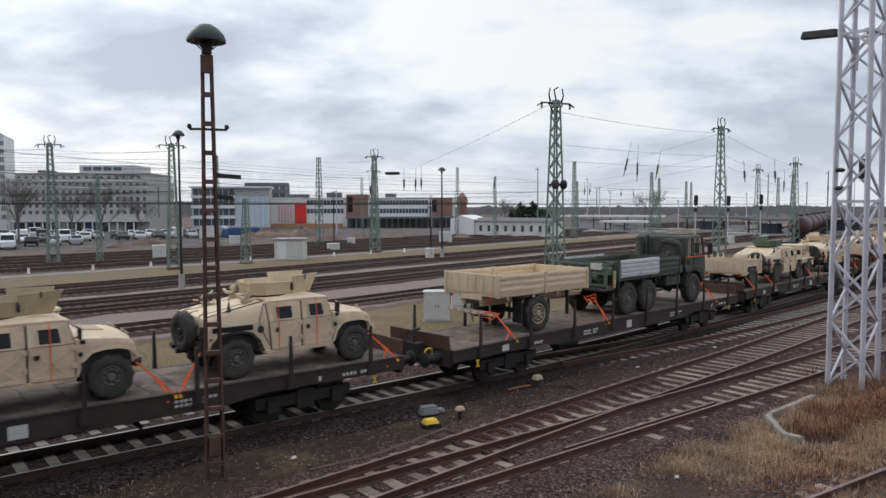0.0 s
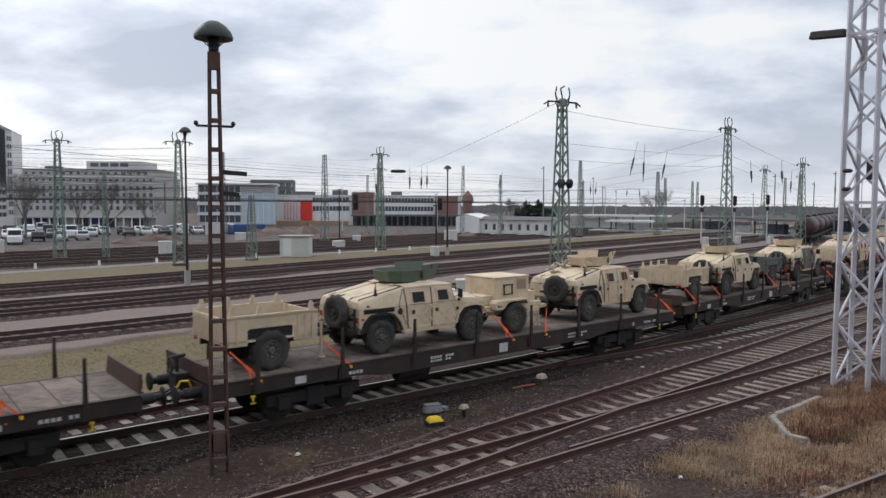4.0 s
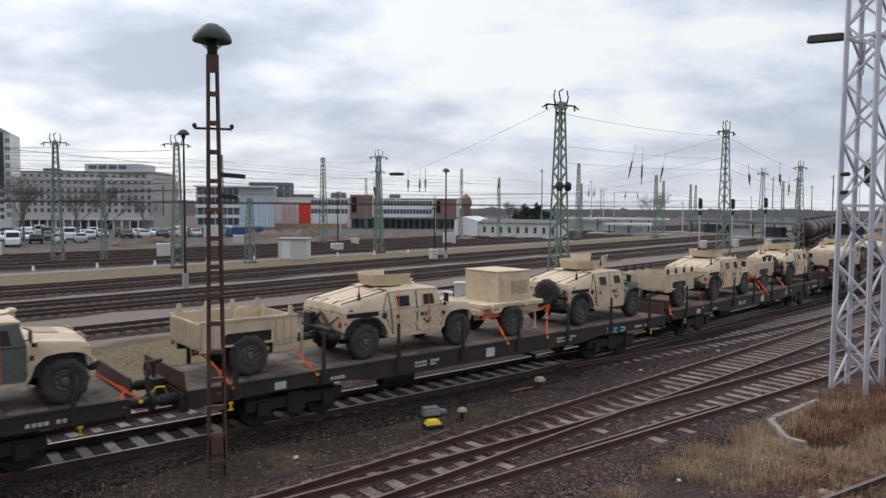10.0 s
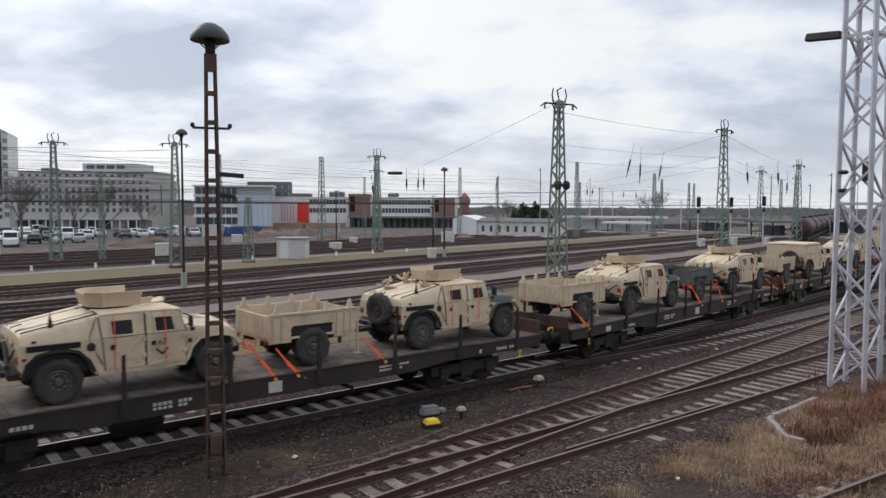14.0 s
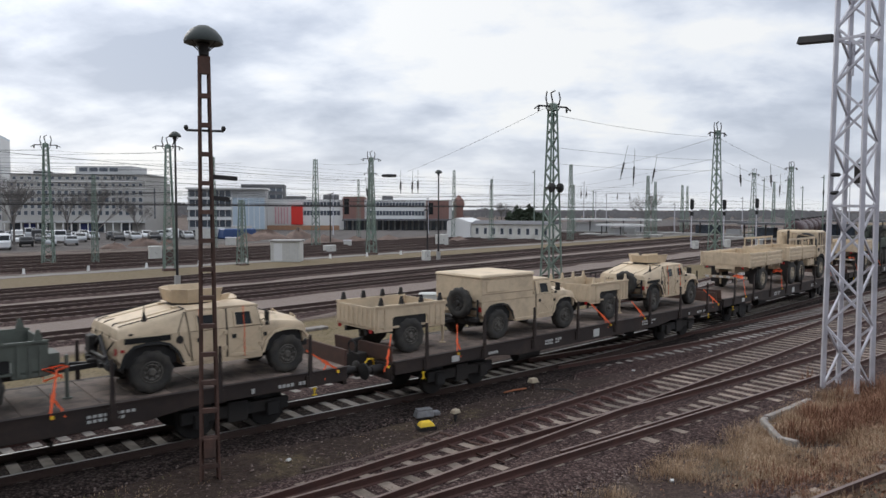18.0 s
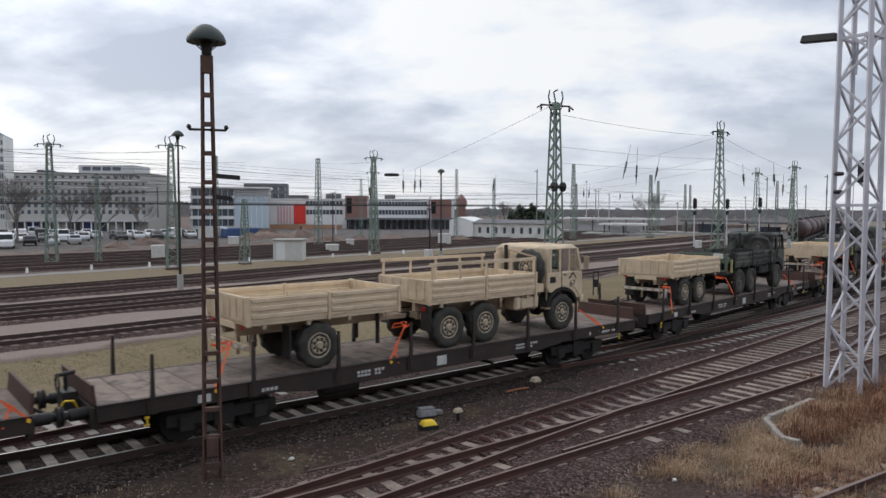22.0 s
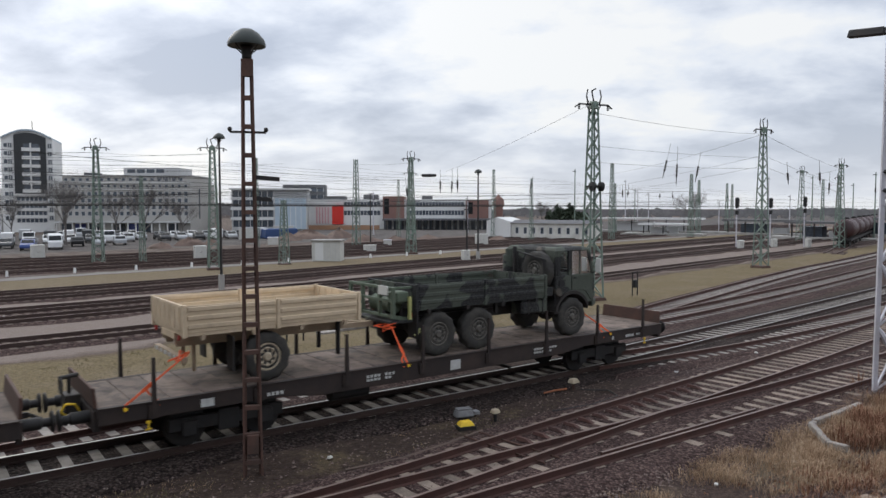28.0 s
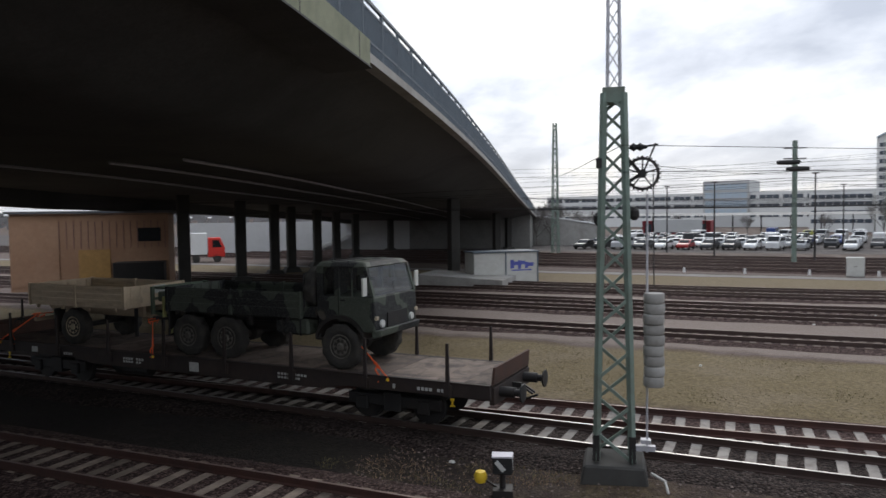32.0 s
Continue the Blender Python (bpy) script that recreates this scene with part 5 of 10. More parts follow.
        part("window_bar", Shape().box(ax + 0.36, ax + 0.40, sy * 1.15 - 0.01, sy * 1.15 + 0.01, 1.96, 2.74), coat, dr)
        part("door_handle", Shape().box(ax + 0.05, ax + 0.18, y + sy * 0.02 - 0.012, y + sy * 0.02 + 0.012, 1.84, 1.88), BLACKM, dr)
        part("rear_window", Shape().add([(c0 + 0.2, sy * 1.14, 1.98), (ax - 0.15, sy * 1.14, 1.98), (ax - 0.15, sy * 1.14, 2.72), (c0 + 0.22, sy * 1.14, 2.72)], [(0, 1, 2, 3)]), CLEAR, t)
        part("side_vent", Shape().box(c0 + 0.14, c0 + 0.4, y - 0.008, y + 0.008, 1.62, 1.82), BLACKM, t)
        mr = part("mirror", Shape().box(c1 - 0.16, c1 - 0.10, sy * 1.44 - 0.1, sy * 1.44 + 0.1, 2.02, 2.48), CABINET if coat is not TAN and not cover else dk, t, bevel=0.01)
        part("mirror_arm", Shape().bar((c1 - 0.2, sy * 1.17, 2.5), (c1 - 0.12, sy * 1.42, 2.44), 0.03).bar((c1 - 0.1, sy * 1.17, 1.98), (c1 - 0.12, sy * 1.42, 2.06), 0.03), dk, mr)
        part("step", Shape().box(c0 - 0.06, c0 + 0.16, sy * 1.05 - 0.12, sy * 1.05 + 0.12, 0.76, 0.82), dk, t)
        part("step_hanger", Shape().bar((c0 + 0.05, sy * 1.1, 0.8), (c0 + 0.05, sy * 1.1, 1.5), 0.04), dk, t)
        part("headlamp", Shape().lathe([(0.11, -0.02), (0.1, 0.04)], 14, "x", (c1 + 0.02, sy * 0.82, 1.24)), LAMPG, t)
        part("turn_lamp", Shape().box(c1 - 0.02, c1 + 0.06, sy * 1.1 - 0.06, sy * 1.1 + 0.06, 1.36, 1.46), TANWHEEL, t, bevel=0.01)
        part("tail_lamp", Shape().box(-0.80, -0.76, sy * 0.95 - 0.08, sy * 0.95 + 0.08, 1.12, 1.24), REDLENS, t)
        part("mud_flap", Shape().box(-0.74, -0.70, sy * 1.0 - 0.22, sy * 1.0 + 0.22, 0.55, 1.3), DARK, t)
    ws = [(c1 - 0.03, 1.12, 1.97), (c1 - 0.03, -1.12, 1.97), (c1 - 0.26, -1.12, 2.73), (c1 - 0.26, 1.12, 2.73)]
    for a, b in ((0.03, 0.49), (0.51, 0.97)):
        q = inset(ws, a, b, 0.0, 1.0, 0.006)
        part("windscreen", Shape().add(q, [(0, 1, 2, 3)]), CLEAR, t)
    part("bumper", Shape().hexa([(c1 - 0.1, -1.17, 0.86), (c1 + 0.12, -1.12, 0.92), (c1 + 0.12, 1.12, 0.92), (c1 - 0.1, 1.17, 0.86), (c1 - 0.1, -1.17, 1.08), (c1 + 0.16, -1.12, 1.12), (c1 + 0.16, 1.12, 1.12), (c1 - 0.1, 1.17, 1.08)]), coat, t, bevel=0.03)
    part("grille", Shape().box(c1, c1 + 0.05, -0.55, 0.55, 1.1, 1.5), DARK, t)
    # fuel tank, battery box, air cleaner, spare wheel and its carrier behind the cab
    gap = (end + c0) / 2
    part("fuel_tank", Shape().box(gap - 1.15, gap - 0.05, -1.15, -0.6, 0.84, 1.28), coat, t, bevel=0.06)
    for x in (gap - 0.9, gap - 0.3):
        part("tank_strap", Shape().box(x - 0.025, x + 0.025, -1.165, -0.6, 0.83, 1.29), dk, t)
    part("battery_box", Shape().box(gap - 1.1, gap - 0.1, 0.6, 1.15, 0.84, 1.28), coat, t, bevel=0.03)
    part("toolbox", Shape().box(gap - 0.22, gap + 0.2, -1.12, -0.75, 1.34, 1.62), coat, t, bevel=0.015)
    wheel(t, pose(gap, -0.62, 2.12, 0, 0, -90), R * 1.0, 0.36, rim, "spare_wheel")
    part("spare_carrier", Shape().bar((gap - 0.2, -1.1, 1.5), (gap - 0.2, -1.1, 2.5), 0.05).bar((gap - 0.2, 0.1, 1.5), (gap - 0.2, 0.1, 2.7), 0.05).bar((gap - 0.2, -1.1, 2.5), (gap - 0.2, 0.1, 2.7), 0.05), dk, t)
    part("air_cleaner", Shape().tube((gap, 0.75, 1.5), (gap, 0.75, 2.55), 0.2, seg=14).tube((gap, 0.75, 2.55), (gap, 0.75, 2.75), 0.12, seg=12), coat, t, smooth=True)
    part("exhaust", Shape().tube((gap - 0.1, 0.35, 1.4), (gap - 0.1, 0.35, 2.85), 0.07), DARK, t, smooth=True)
    part("pintle_hook", Shape().box(-0.95, -0.6, -0.08, 0.08, 0.84, 1.0), DARK, t, bevel=0.02)
    if number:
        part("stencil_number", text_shape("67", 0.30), BLACKM, t, m=pose(ax + 0.50, -1.197, 1.46, 90, 0, 0))
        part("stencil_mark", Shape().bar((ax + 0.34, -1.196, 1.72), (ax + 0.52, -1.196, 1.92), 0.05, 0.006, (0, 1, 0)).bar((ax + 0.52, -1.196, 1.92), (ax + 0.70, -1.196, 1.72), 0.05, 0.006, (0, 1, 0)), BLACKM, t)
    if tape:
        part("warning_tape", Shape().box(c0, c1 - 0.1, -1.205, -1.195, 1.92, 1.955), STRAP, t)
    if coat is not TAN:
        for y in (-1.12, -0.45, 0.45, 1.12):
            part("rack_post", Shape().box(-1.5, -1.4, y - 0.05, y + 0.05, 1.15, 2.0), GREENKIT, t, bevel=0.01)
        for z in (1.2, 1.62, 1.96):
            part("rack_beam", Shape().box(-1.48, -1.42, -1.15, 1.15, z - 0.04, z + 0.04), GREENKIT, t, bevel=0.008)
        for y in (-1.0, 1.0):
            part("rack_arm", Shape().bar((-1.45, y, 1.2), (-0.75, y, 1.05), 0.08, 0.1), GREENKIT, t)
            part("rack_stay", Shape().bar((-1.45, y, 1.95), (-0.78, y, 1.95), 0.06), GREENKIT, t)
        part("winch_drum", Shape().lathe([(0.1, -0.5), (0.24, -0.48), (0.2, -0.4), (0.2, 0.4), (0.24, 0.48), (0.1, 0.5)], 14, "y", (-1.12, -0.2, 1.45)), GREENKIT, t, smooth=True)
        part("hydraulic_tank", Shape().box(-1.3, -0.9, -1.08, -0.6, 1.55, 1.85), GREENKIT, t, bevel=0.04)
        part("hydraulic_hose", Shape().tube((-1.2, -0.55, 1.8), (-1.0, 0.3, 1.55), 0.03, seg=6).tube((-1.0, 0.3, 1.55), (-0.85, 0.7, 1.75), 0.03, seg=6), BLACKM, t)
        part("marker_post", Shape().box(-0.98, -0.9, -1.2, -1.12, 1.1, 1.72), PALEYELLOW, t, "faded yellow-green marker post")
        part("lamp_board", Shape().box(-1.56, -1.52, -1.0, -0.55, 1.78, 2.02), CABINET, t, "pale lamp board")
        part("tow_bar", Shape().bar((-0.75, -1.12, 0.62), (-0.35, -1.12, 0.95), 0.07), PALEYELLOW, t)
        part("tail_plate", Shape().box(-1.5, -0.8, -1.1, 1.1, 1.0, 1.08), coat, t, bevel=0.01)
    return t


PALEYELLOW = paint("faded_yellow_green", (0.42, 0.42, 0.16), 0.7, vary=0.2)


def text_shape(words, size):
    """Letters of the built-in font, as a mesh."""
    cu = bpy.data.curves.new("letters", "FONT")
    cu.body, cu.size, cu.extrude, cu.align_x = words, size, 0.003, "CENTER"
    ob = bpy.data.objects.new("letters", cu)
    scene.collection.objects.link(ob)
    me = bpy.data.meshes.new_from_object(ob.evaluated_get(bpy.context.evaluated_depsgraph_get()))
    bpy.data.objects.remove(ob)
    me.materials.clear()
    me.materials.append(BLACKM)
    return me


def big_trailer(name="large_cargo_trailer", coat=TAN, tandem=False, label="tan army cargo trailer with ribbed drop sides"):
    """x forward, the origin on the ground under the (rear) axle."""
    t = thing(name, label, "trailer", group="army trailers on the train")
    shift = 0.7 if tandem else 0.0
    bed(t, -1.95 + shift, 2.45 + shift, 1.36, 1.95, coat)
    part("frame", Shape().box(-1.9 + shift, 2.4 + shift, -0.45, -0.33, 0.92, 1.12).box(-1.9 + shift, 2.4 + shift, 0.33, 0.45, 0.92, 1.12)
         .bar((1.9 + shift, -0.4, 1.0), (3.55 + shift, -0.03, 0.9), 0.1, 0.14).bar((1.9 + shift, 0.4, 1.0), (3.55 + shift, 0.03, 0.9), 0.1, 0.14), TAN_DARK, t)
    part("coupling_eye", Shape().lathe([(0.05, -0.04), (0.1, -0.04), (0.1, 0.04), (0.05, 0.04)], 12, "z", (3.6 + shift, 0, 0.9), True), DARK, t)
    for x in ((0.0, 1.4) if tandem else (0.0,)):
        part("axle", Shape().tube((x, -0.9, 0.58), (x, 0.9, 0.58), 0.09), DARK, t)
        for sy in (-1, 1):
            m = pose(x, sy * 1.0, 0.585) if sy < 0 else pose(x, sy * 1.0, 0.585, 0, 0, 180)
            wheel(t, m, 0.585, 0.38, TANWHEEL, hub=0.56)
    for sy in (-1, 1):
        part("mud_flap", Shape().box(-0.85, -0.81, sy * 0.98 - 0.2, sy * 0.98 + 0.2, 0.35, 1.15), DARK, t)
        part("tail_lamp", Shape().lathe([(0.06, -0.015), (0.06, 0.02)], 10, "x", (-1.99 + shift, sy * 0.9, 1.2)), REDLENS, t)
        part("jack_leg", Shape().tube((2.2 + shift, sy * 0.55, 0.3), (2.2 + shift, sy * 0.55, 1.2), 0.06), DARK, t)
    part("rear_beam", Shape().box(-1.98 + shift, -1.86 + shift, -1.1, 1.1, 0.66, 0.78), TAN_DARK, t)
    for k in range(6):
        part("reflector", Shape().box(-1.995 + shift, -1.98 + shift, -1.0 + k * 0.36, -0.82 + k * 0.36, 0.68, 0.76), WHITE, t)
    part("rear_bracket", Shape().box(-1.97 + shift, -1.93 + shift, -0.5, 0.5, 1.12, 1.26), coat, t)
    part("landing_leg", Shape().bar((-1.5 + shift, -0.4, 0.95), (-1.5 + shift, -0.4, 0.3), 0.07).bar((-1.5 + shift, 0.4, 0.95), (-1.5 + shift, 0.4, 0.3), 0.07), TAN_DARK, t)
    return t


LEN = 18.5


def flat_wagon():
    """A four-axle flat wagon; the origin on the rail heads under its middle."""
    t = thing("flat_wagon", "black four-axle flat wagon with worn plank deck and stakes", "flat wagon", group="wagons of the train")
    h, lo = LEN / 2, DECK - 1.37
    part("underframe", Shape().box(-h + 0.1, h - 0.1, -0.45, 0.45, 0.74, 1.17).box(-h + 0.1, h - 0.1, -1.2, 1.2, 1.14, 1.22), DARK, t)
    for sy in (-1, 1):
        y = sy * 1.36
        sill = part("side_sill", Shape().side([(-h, 1.28), (-h, 0.93), (-5.2, 0.93), (-4.2, 0.80), (4.2, 0.80), (5.2, 0.93), (h, 0.93), (h, 1.28)], y - 0.05, y + 0.05), WAGON, t, bevel=0.012)
        part("top_flange", Shape().box(-h, h, y - 0.075, y + 0.055, 1.265, 1.295), WAGON, sill)
        for k in range(8):
            x = -h + 1.1 + k * (LEN - 2.2) / 7
            part("stake_pocket", Shape().box(x - 0.11, x + 0.11, sy * 1.43 - 0.035, sy * 1.43 + 0.035, 0.93, 1.22), WAGON, sill)
        if sy < 0:
            for x0, x1, z0, z1 in ((-7.15, -6.85, 1.07, 1.25), (-2.9, -2.0, 1.12, 1.19), (-2.9, -2.1, 1.03, 1.09), (-0.2, 0.15, 0.97, 1.24), (-5.6, -5.1, 1.08, 1.16), (3.0, 4.1, 1.14, 1.2), (3.0, 3.8, 1.04, 1.1), (6.6, 6.8, 1.08, 1.2), (7.3, 8.1, 1.1, 1.18)):
                if x1 - x0 < 0.5 and z1 - z0 > 0.15:
                    part("label_plate", Shape().box(x0, x1, -1.42, -1.412, z0 + lo, z1 + lo), WHITE, sill)
                else:
                    bars = Shape()
                    n = int((x1 - x0) / 0.11)
                    for i in range(n):
                        if (i * 7) % 5 != 3:
                            bars.box(x0 + i * 0.11, x0 + i * 0.11 + 0.075, -1.42, -1.412, z0 + lo, z1 + lo)
                    tagged(part("lettering", bars, WHITE, sill), kind="stuff")
    # deck planks across the wagon
    n = 25
    mesh = Shape().box(-LEN / n / 2 + 0.006, LEN / n / 2 - 0.006, -1.28, 1.28, -0.03, 0.03).mesh("plank", PLANK, 0.008)
    for k in range(n):
        part("plank", mesh, PLANK, t, m=pose(-h + (k + 0.5) * LEN / n, 0, DECK - 0.032 + ((k * 37) % 7) * 0.0012))
    # stakes
    stake = Shape().hexa([(-0.055, -0.04, -0.35), (0.055, -0.04, -0.35), (0.055, 0.04, -0.35), (-0.055, 0.04, -0.35), (-0.03, -0.025, 0.95), (0.03, -0.025, 0.95), (0.03, 0.025, 0.95), (-0.03, 0.025, 0.95)]).mesh("stake", WAGON)
    for k in range(8):
        x = -h + 1.1 + k * (LEN - 2.2) / 7
        for sy in (-1, 1):
            part("stake", stake, WAGON, t, m=pose(x, sy * 1.45, DECK, 0, 0, 0))
    # end boards, buffers, coupling
    for ex in (-1, 1):
        part("end_board", Shape().hexa([(ex * (h - 0.02), -1.3, DECK), (ex * (h + 0.05), -1.3, DECK), (ex * (h + 0.05), 1.3, DECK), (ex * (h - 0.02), 1.3, DECK),
                                        (ex * (h + 0.02), -1.28, DECK + 0.42), (ex * (h + 0.08), -1.28, DECK + 0.42), (ex * (h + 0.08), 1.28, DECK + 0.42), (ex * (h + 0.02), 1.28, DECK + 0.42)]), RUSTY, t, "rusty steel end board", bevel=0.01)
        part("headstock", Shape().box(ex * h - 0.06, ex * h + 0.06, -1.3, 1.3, 0.80, 1.22), WAGON, t)
        for y in (-0.875, 0.875):
            bf = part("buffer", Shape().lathe([(0.13, 0.0), (0.13, 0.38), (0.09, 0.4), (0.09, 0.56)], 14, "x", (0, 0, 0)), DARK, t, m=pose(ex * (h + 0.04), y, 1.05, 0, 0, 0 if ex > 0 else 180), smooth=True)
            part("buffer_head", Shape().lathe([(0.2, 0.56), (0.225, 0.58), (0.22, 0.61), (0.05, 0.625)], 18, "x"), DARK, bf, smooth=True)
        part("screw_coupling", Shape().box(ex * h, ex * (h + 0.3), -0.05, 0.05, 0.98, 1.1).bar((ex * (h + 0.3), -0.08, 1.05), (ex * (h + 0.62), -0.08, 0.86), 0.05).bar((ex * (h + 0.3), 0.08, 1.05), (ex * (h + 0.62), 0.08, 0.86), 0.05), DARK, t)
        part("brake_hose", Shape().tube((ex * h, 0.35, 0.9), (ex * (h + 0.3), 0.4, 0.6), 0.03).tube((ex * (h + 0.3), 0.4, 0.6), (ex * (h + 0.62), 0.3, 0.75), 0.03), BLACKM, t)
        part("brake_block_mark", Shape().box(ex * (h - 0.98) - 0.06, ex * (h - 0.98) + 0.06, -1.45, -1.42, 0.70, 0.73).box(ex * (h - 0.98) - 0.018, ex * (h - 0.98) + 0.018, -1.45, -1.42, 0.70, 0.88).box(ex * (h - 0.98) - 0.05, ex * (h - 0.98) + 0.05, -1.45, -1.42, 0.85, 0.90), YELLOW, t, "yellow roping hook")
        bo = part("bogie", Shape().box(ex * 6.4 - 1.35, ex * 6.4 + 1.35, -1.06, -0.94, 0.42, 0.72).box(ex * 6.4 - 1.35, ex * 6.4 + 1.35, 0.94, 1.06, 0.42, 0.72).box(ex * 6.4 - 0.25, ex * 6.4 + 0.25, -1.1, 1.1, 0.3, 0.8), DARK, t, bevel=0.02)
        for dx in (-0.9, 0.9):
            for sy in (-1, 1):
                part("axle_box", Shape().box(ex * 6.4 + dx - 0.17, ex * 6.4 + dx + 0.17, sy * 1.08 - 0.06, sy * 1.08 + 0.06, 0.3, 0.66), DARK, bo, bevel=0.03)
            ws = part("wheelset", Shape().lathe([(0.06, -0.8), (0.40, -0.815), (0.46, -0.8), (0.46, -0.70), (0.49, -0.68), (0.43, -0.67), (0.09, -0.66), (0.09, 0.66), (0.43, 0.67), (0.49, 0.68), (0.46, 0.70), (0.46, 0.8), (0.40, 0.815), (0.06, 0.8)], 24, "y"), DARK, t, m=pose(ex * 6.4 + dx, 0, 0.46), smooth=True)
    # hand brake and hoses at one end
    br = part("handbrake_stand", Shape().box(-h - 0.42, -h - 0.12, -0.35, 0.15, 1.02, 1.42).bar((-h - 0.3, -0.1, 1.4), (-h - 0.3, -0.1, 1.78), 0.07).tube((-h - 0.5, -0.1, 1.76), (-h - 0.1, -0.1, 1.80), 0.05), DARK, t, "blackened hand brake stand", bevel=0.015)
    part("crank_wheel", Shape().lathe([(0.15, -0.02), (0.18, -0.02), (0.18, 0.02), (0.15, 0.02)], 16, "x", (-h - 0.46, -0.1, 1.6), True), DARK, br)
    hose = Shape()
    pts = [(-h - 0.2, -0.75, 1.12), (-h - 0.32, -0.85, 1.34), (-h - 0.5, -0.85, 1.36), (-h - 0.58, -0.8, 1.2), (-h - 0.42, -0.7, 1.04)]
    for a, b in zip(pts, pts[1:]):
        hose.tube(a, b, 0.022, seg=7)
    part("yellow_hose", hose, YELLOW, t, "looped yellow hose")
    part("brake_gear", Shape().box(-2.2, 2.2, -0.3, 0.3, 0.5, 0.76).tube((-3.6, -0.7, 0.6), (-2.5, -0.7, 0.6), 0.2, seg=12).bar((2.4, -1.0, 0.55), (2.4, 1.0, 0.55), 0.08), DARK, t)
    return t


def ribbon_along(pts, widths, thick=0.012):
    """A bent band through points, its width in the plane across y."""
    g = Shape()
    pts = [Vector(p) for p in pts]
    for i, p in enumerate(pts):
        way = (pts[min(i + 1, len(pts) - 1)] - pts[max(i - 1, 0)]).normalized()
        sd = way.cross(Vector((0, 1, 0.2))).normalized() * widths[i] / 2
        o = Vector((0, thick / 2, 0))
        g.v += [tuple(q) for q in (p - sd - o, p + sd - o, p + sd + o, p - sd + o)]
    n = len(pts) - 1
    for k in range(n):
        g.f += [(k * 4 + j, k * 4 + (j + 1) % 4, k * 4 + 4 + (j + 1) % 4, k * 4 + 4 + j) for j in range(4)]
    g.f += [(0, 1, 2, 3), (n * 4 + 3, n * 4 + 2, n * 4 + 1, n * 4)]
    return g


def strap(parent, x0, x1, z1, y=-1.1, y1=-1.42):
    """A tensioned strap from a load down to the side of the wagon, with its ratchet and a loose tail."""
    rnd = random.Random(int(x0 * 100))
    a, b = Vector((x0, y, DECK + z1)), Vector((x1, y1, DECK - 0.02))
    pts = [a, a.lerp(b, 0.3), a.lerp(b, 0.5), a.lerp(b, 0.56), a.lerp(b, 0.7), a.lerp(b, 0.74), b, b + Vector((0.05, -0.02, -0.1))]
    sp = part("lashing_strap", ribbon_along(pts, [0.04, 0.04, 0.045, 0.085, 0.085, 0.045, 0.045, 0.05]), STRAP, parent, "bright orange lashing strap")
    tail = [a.lerp(b, 0.66)]
    for k in range(5):
        tail.append(tail[-1] + Vector((rnd.uniform(-0.1, 0.1), -0.02, -0.06 - 0.04 * rnd.random())))
    part("loose_tail", ribbon_along(tail, [0.05, 0.04, 0.04, 0.04, 0.04, 0.035]), STRAP, sp)
    part("hook", Shape().box(x1 - 0.01, x1 + 0.06, y1 - 0.045, y1 - 0.005, DECK - 0.11, DECK - 0.05), YELLOW, sp)
    if z1 >= 0.8:
        knot = [a + Vector((rnd.uniform(-0.28, 0.3), rnd.uniform(-0.1, 0.5), rnd.uniform(-0.22, 0.1))) for _ in range(9)]
        part("strap_tangle", ribbon_along([a] + knot, [0.04] * 10), STRAP, sp)


# how far the train has gone, second by second
GONE = [(0, -1.85), (1, 4.87), (2, 11.6), (3, 18.32), (4, 25.04), (5, 31.77), (6, 38.49), (7, 45.17), (8, 51.85), (9, 58.52), (10, 65.16), (11, 71.8), (12, 78.49),
        (13, 85.14), (14, 91.8), (15, 98.48), (16, 105.17), (17, 111.88), (18, 118.6), (19, 125.33), (20, 132.05), (21, 138.83), (22, 145.57), (23, 152.27), (24, 159.0),
        (25, 165.77), (26, 172.49), (27, 179.24), (28, 186.06), (29, 192.97), (30, 200.02), (31, 207.1), (32, 214.17)]
# where each wagon's middle runs on the train
WAGON_AT = [0.55 + 19.82 * k + shift for k, shift in enumerate((0.05, 0.05, 0.2, 0.35, 0.2, 0.0, -0.1, -0.25, -0.4, -0.45, -0.4))]
MOVING = []


def ride(ob, q, z):
    MOVING.append((ob, q, z))
    return ob


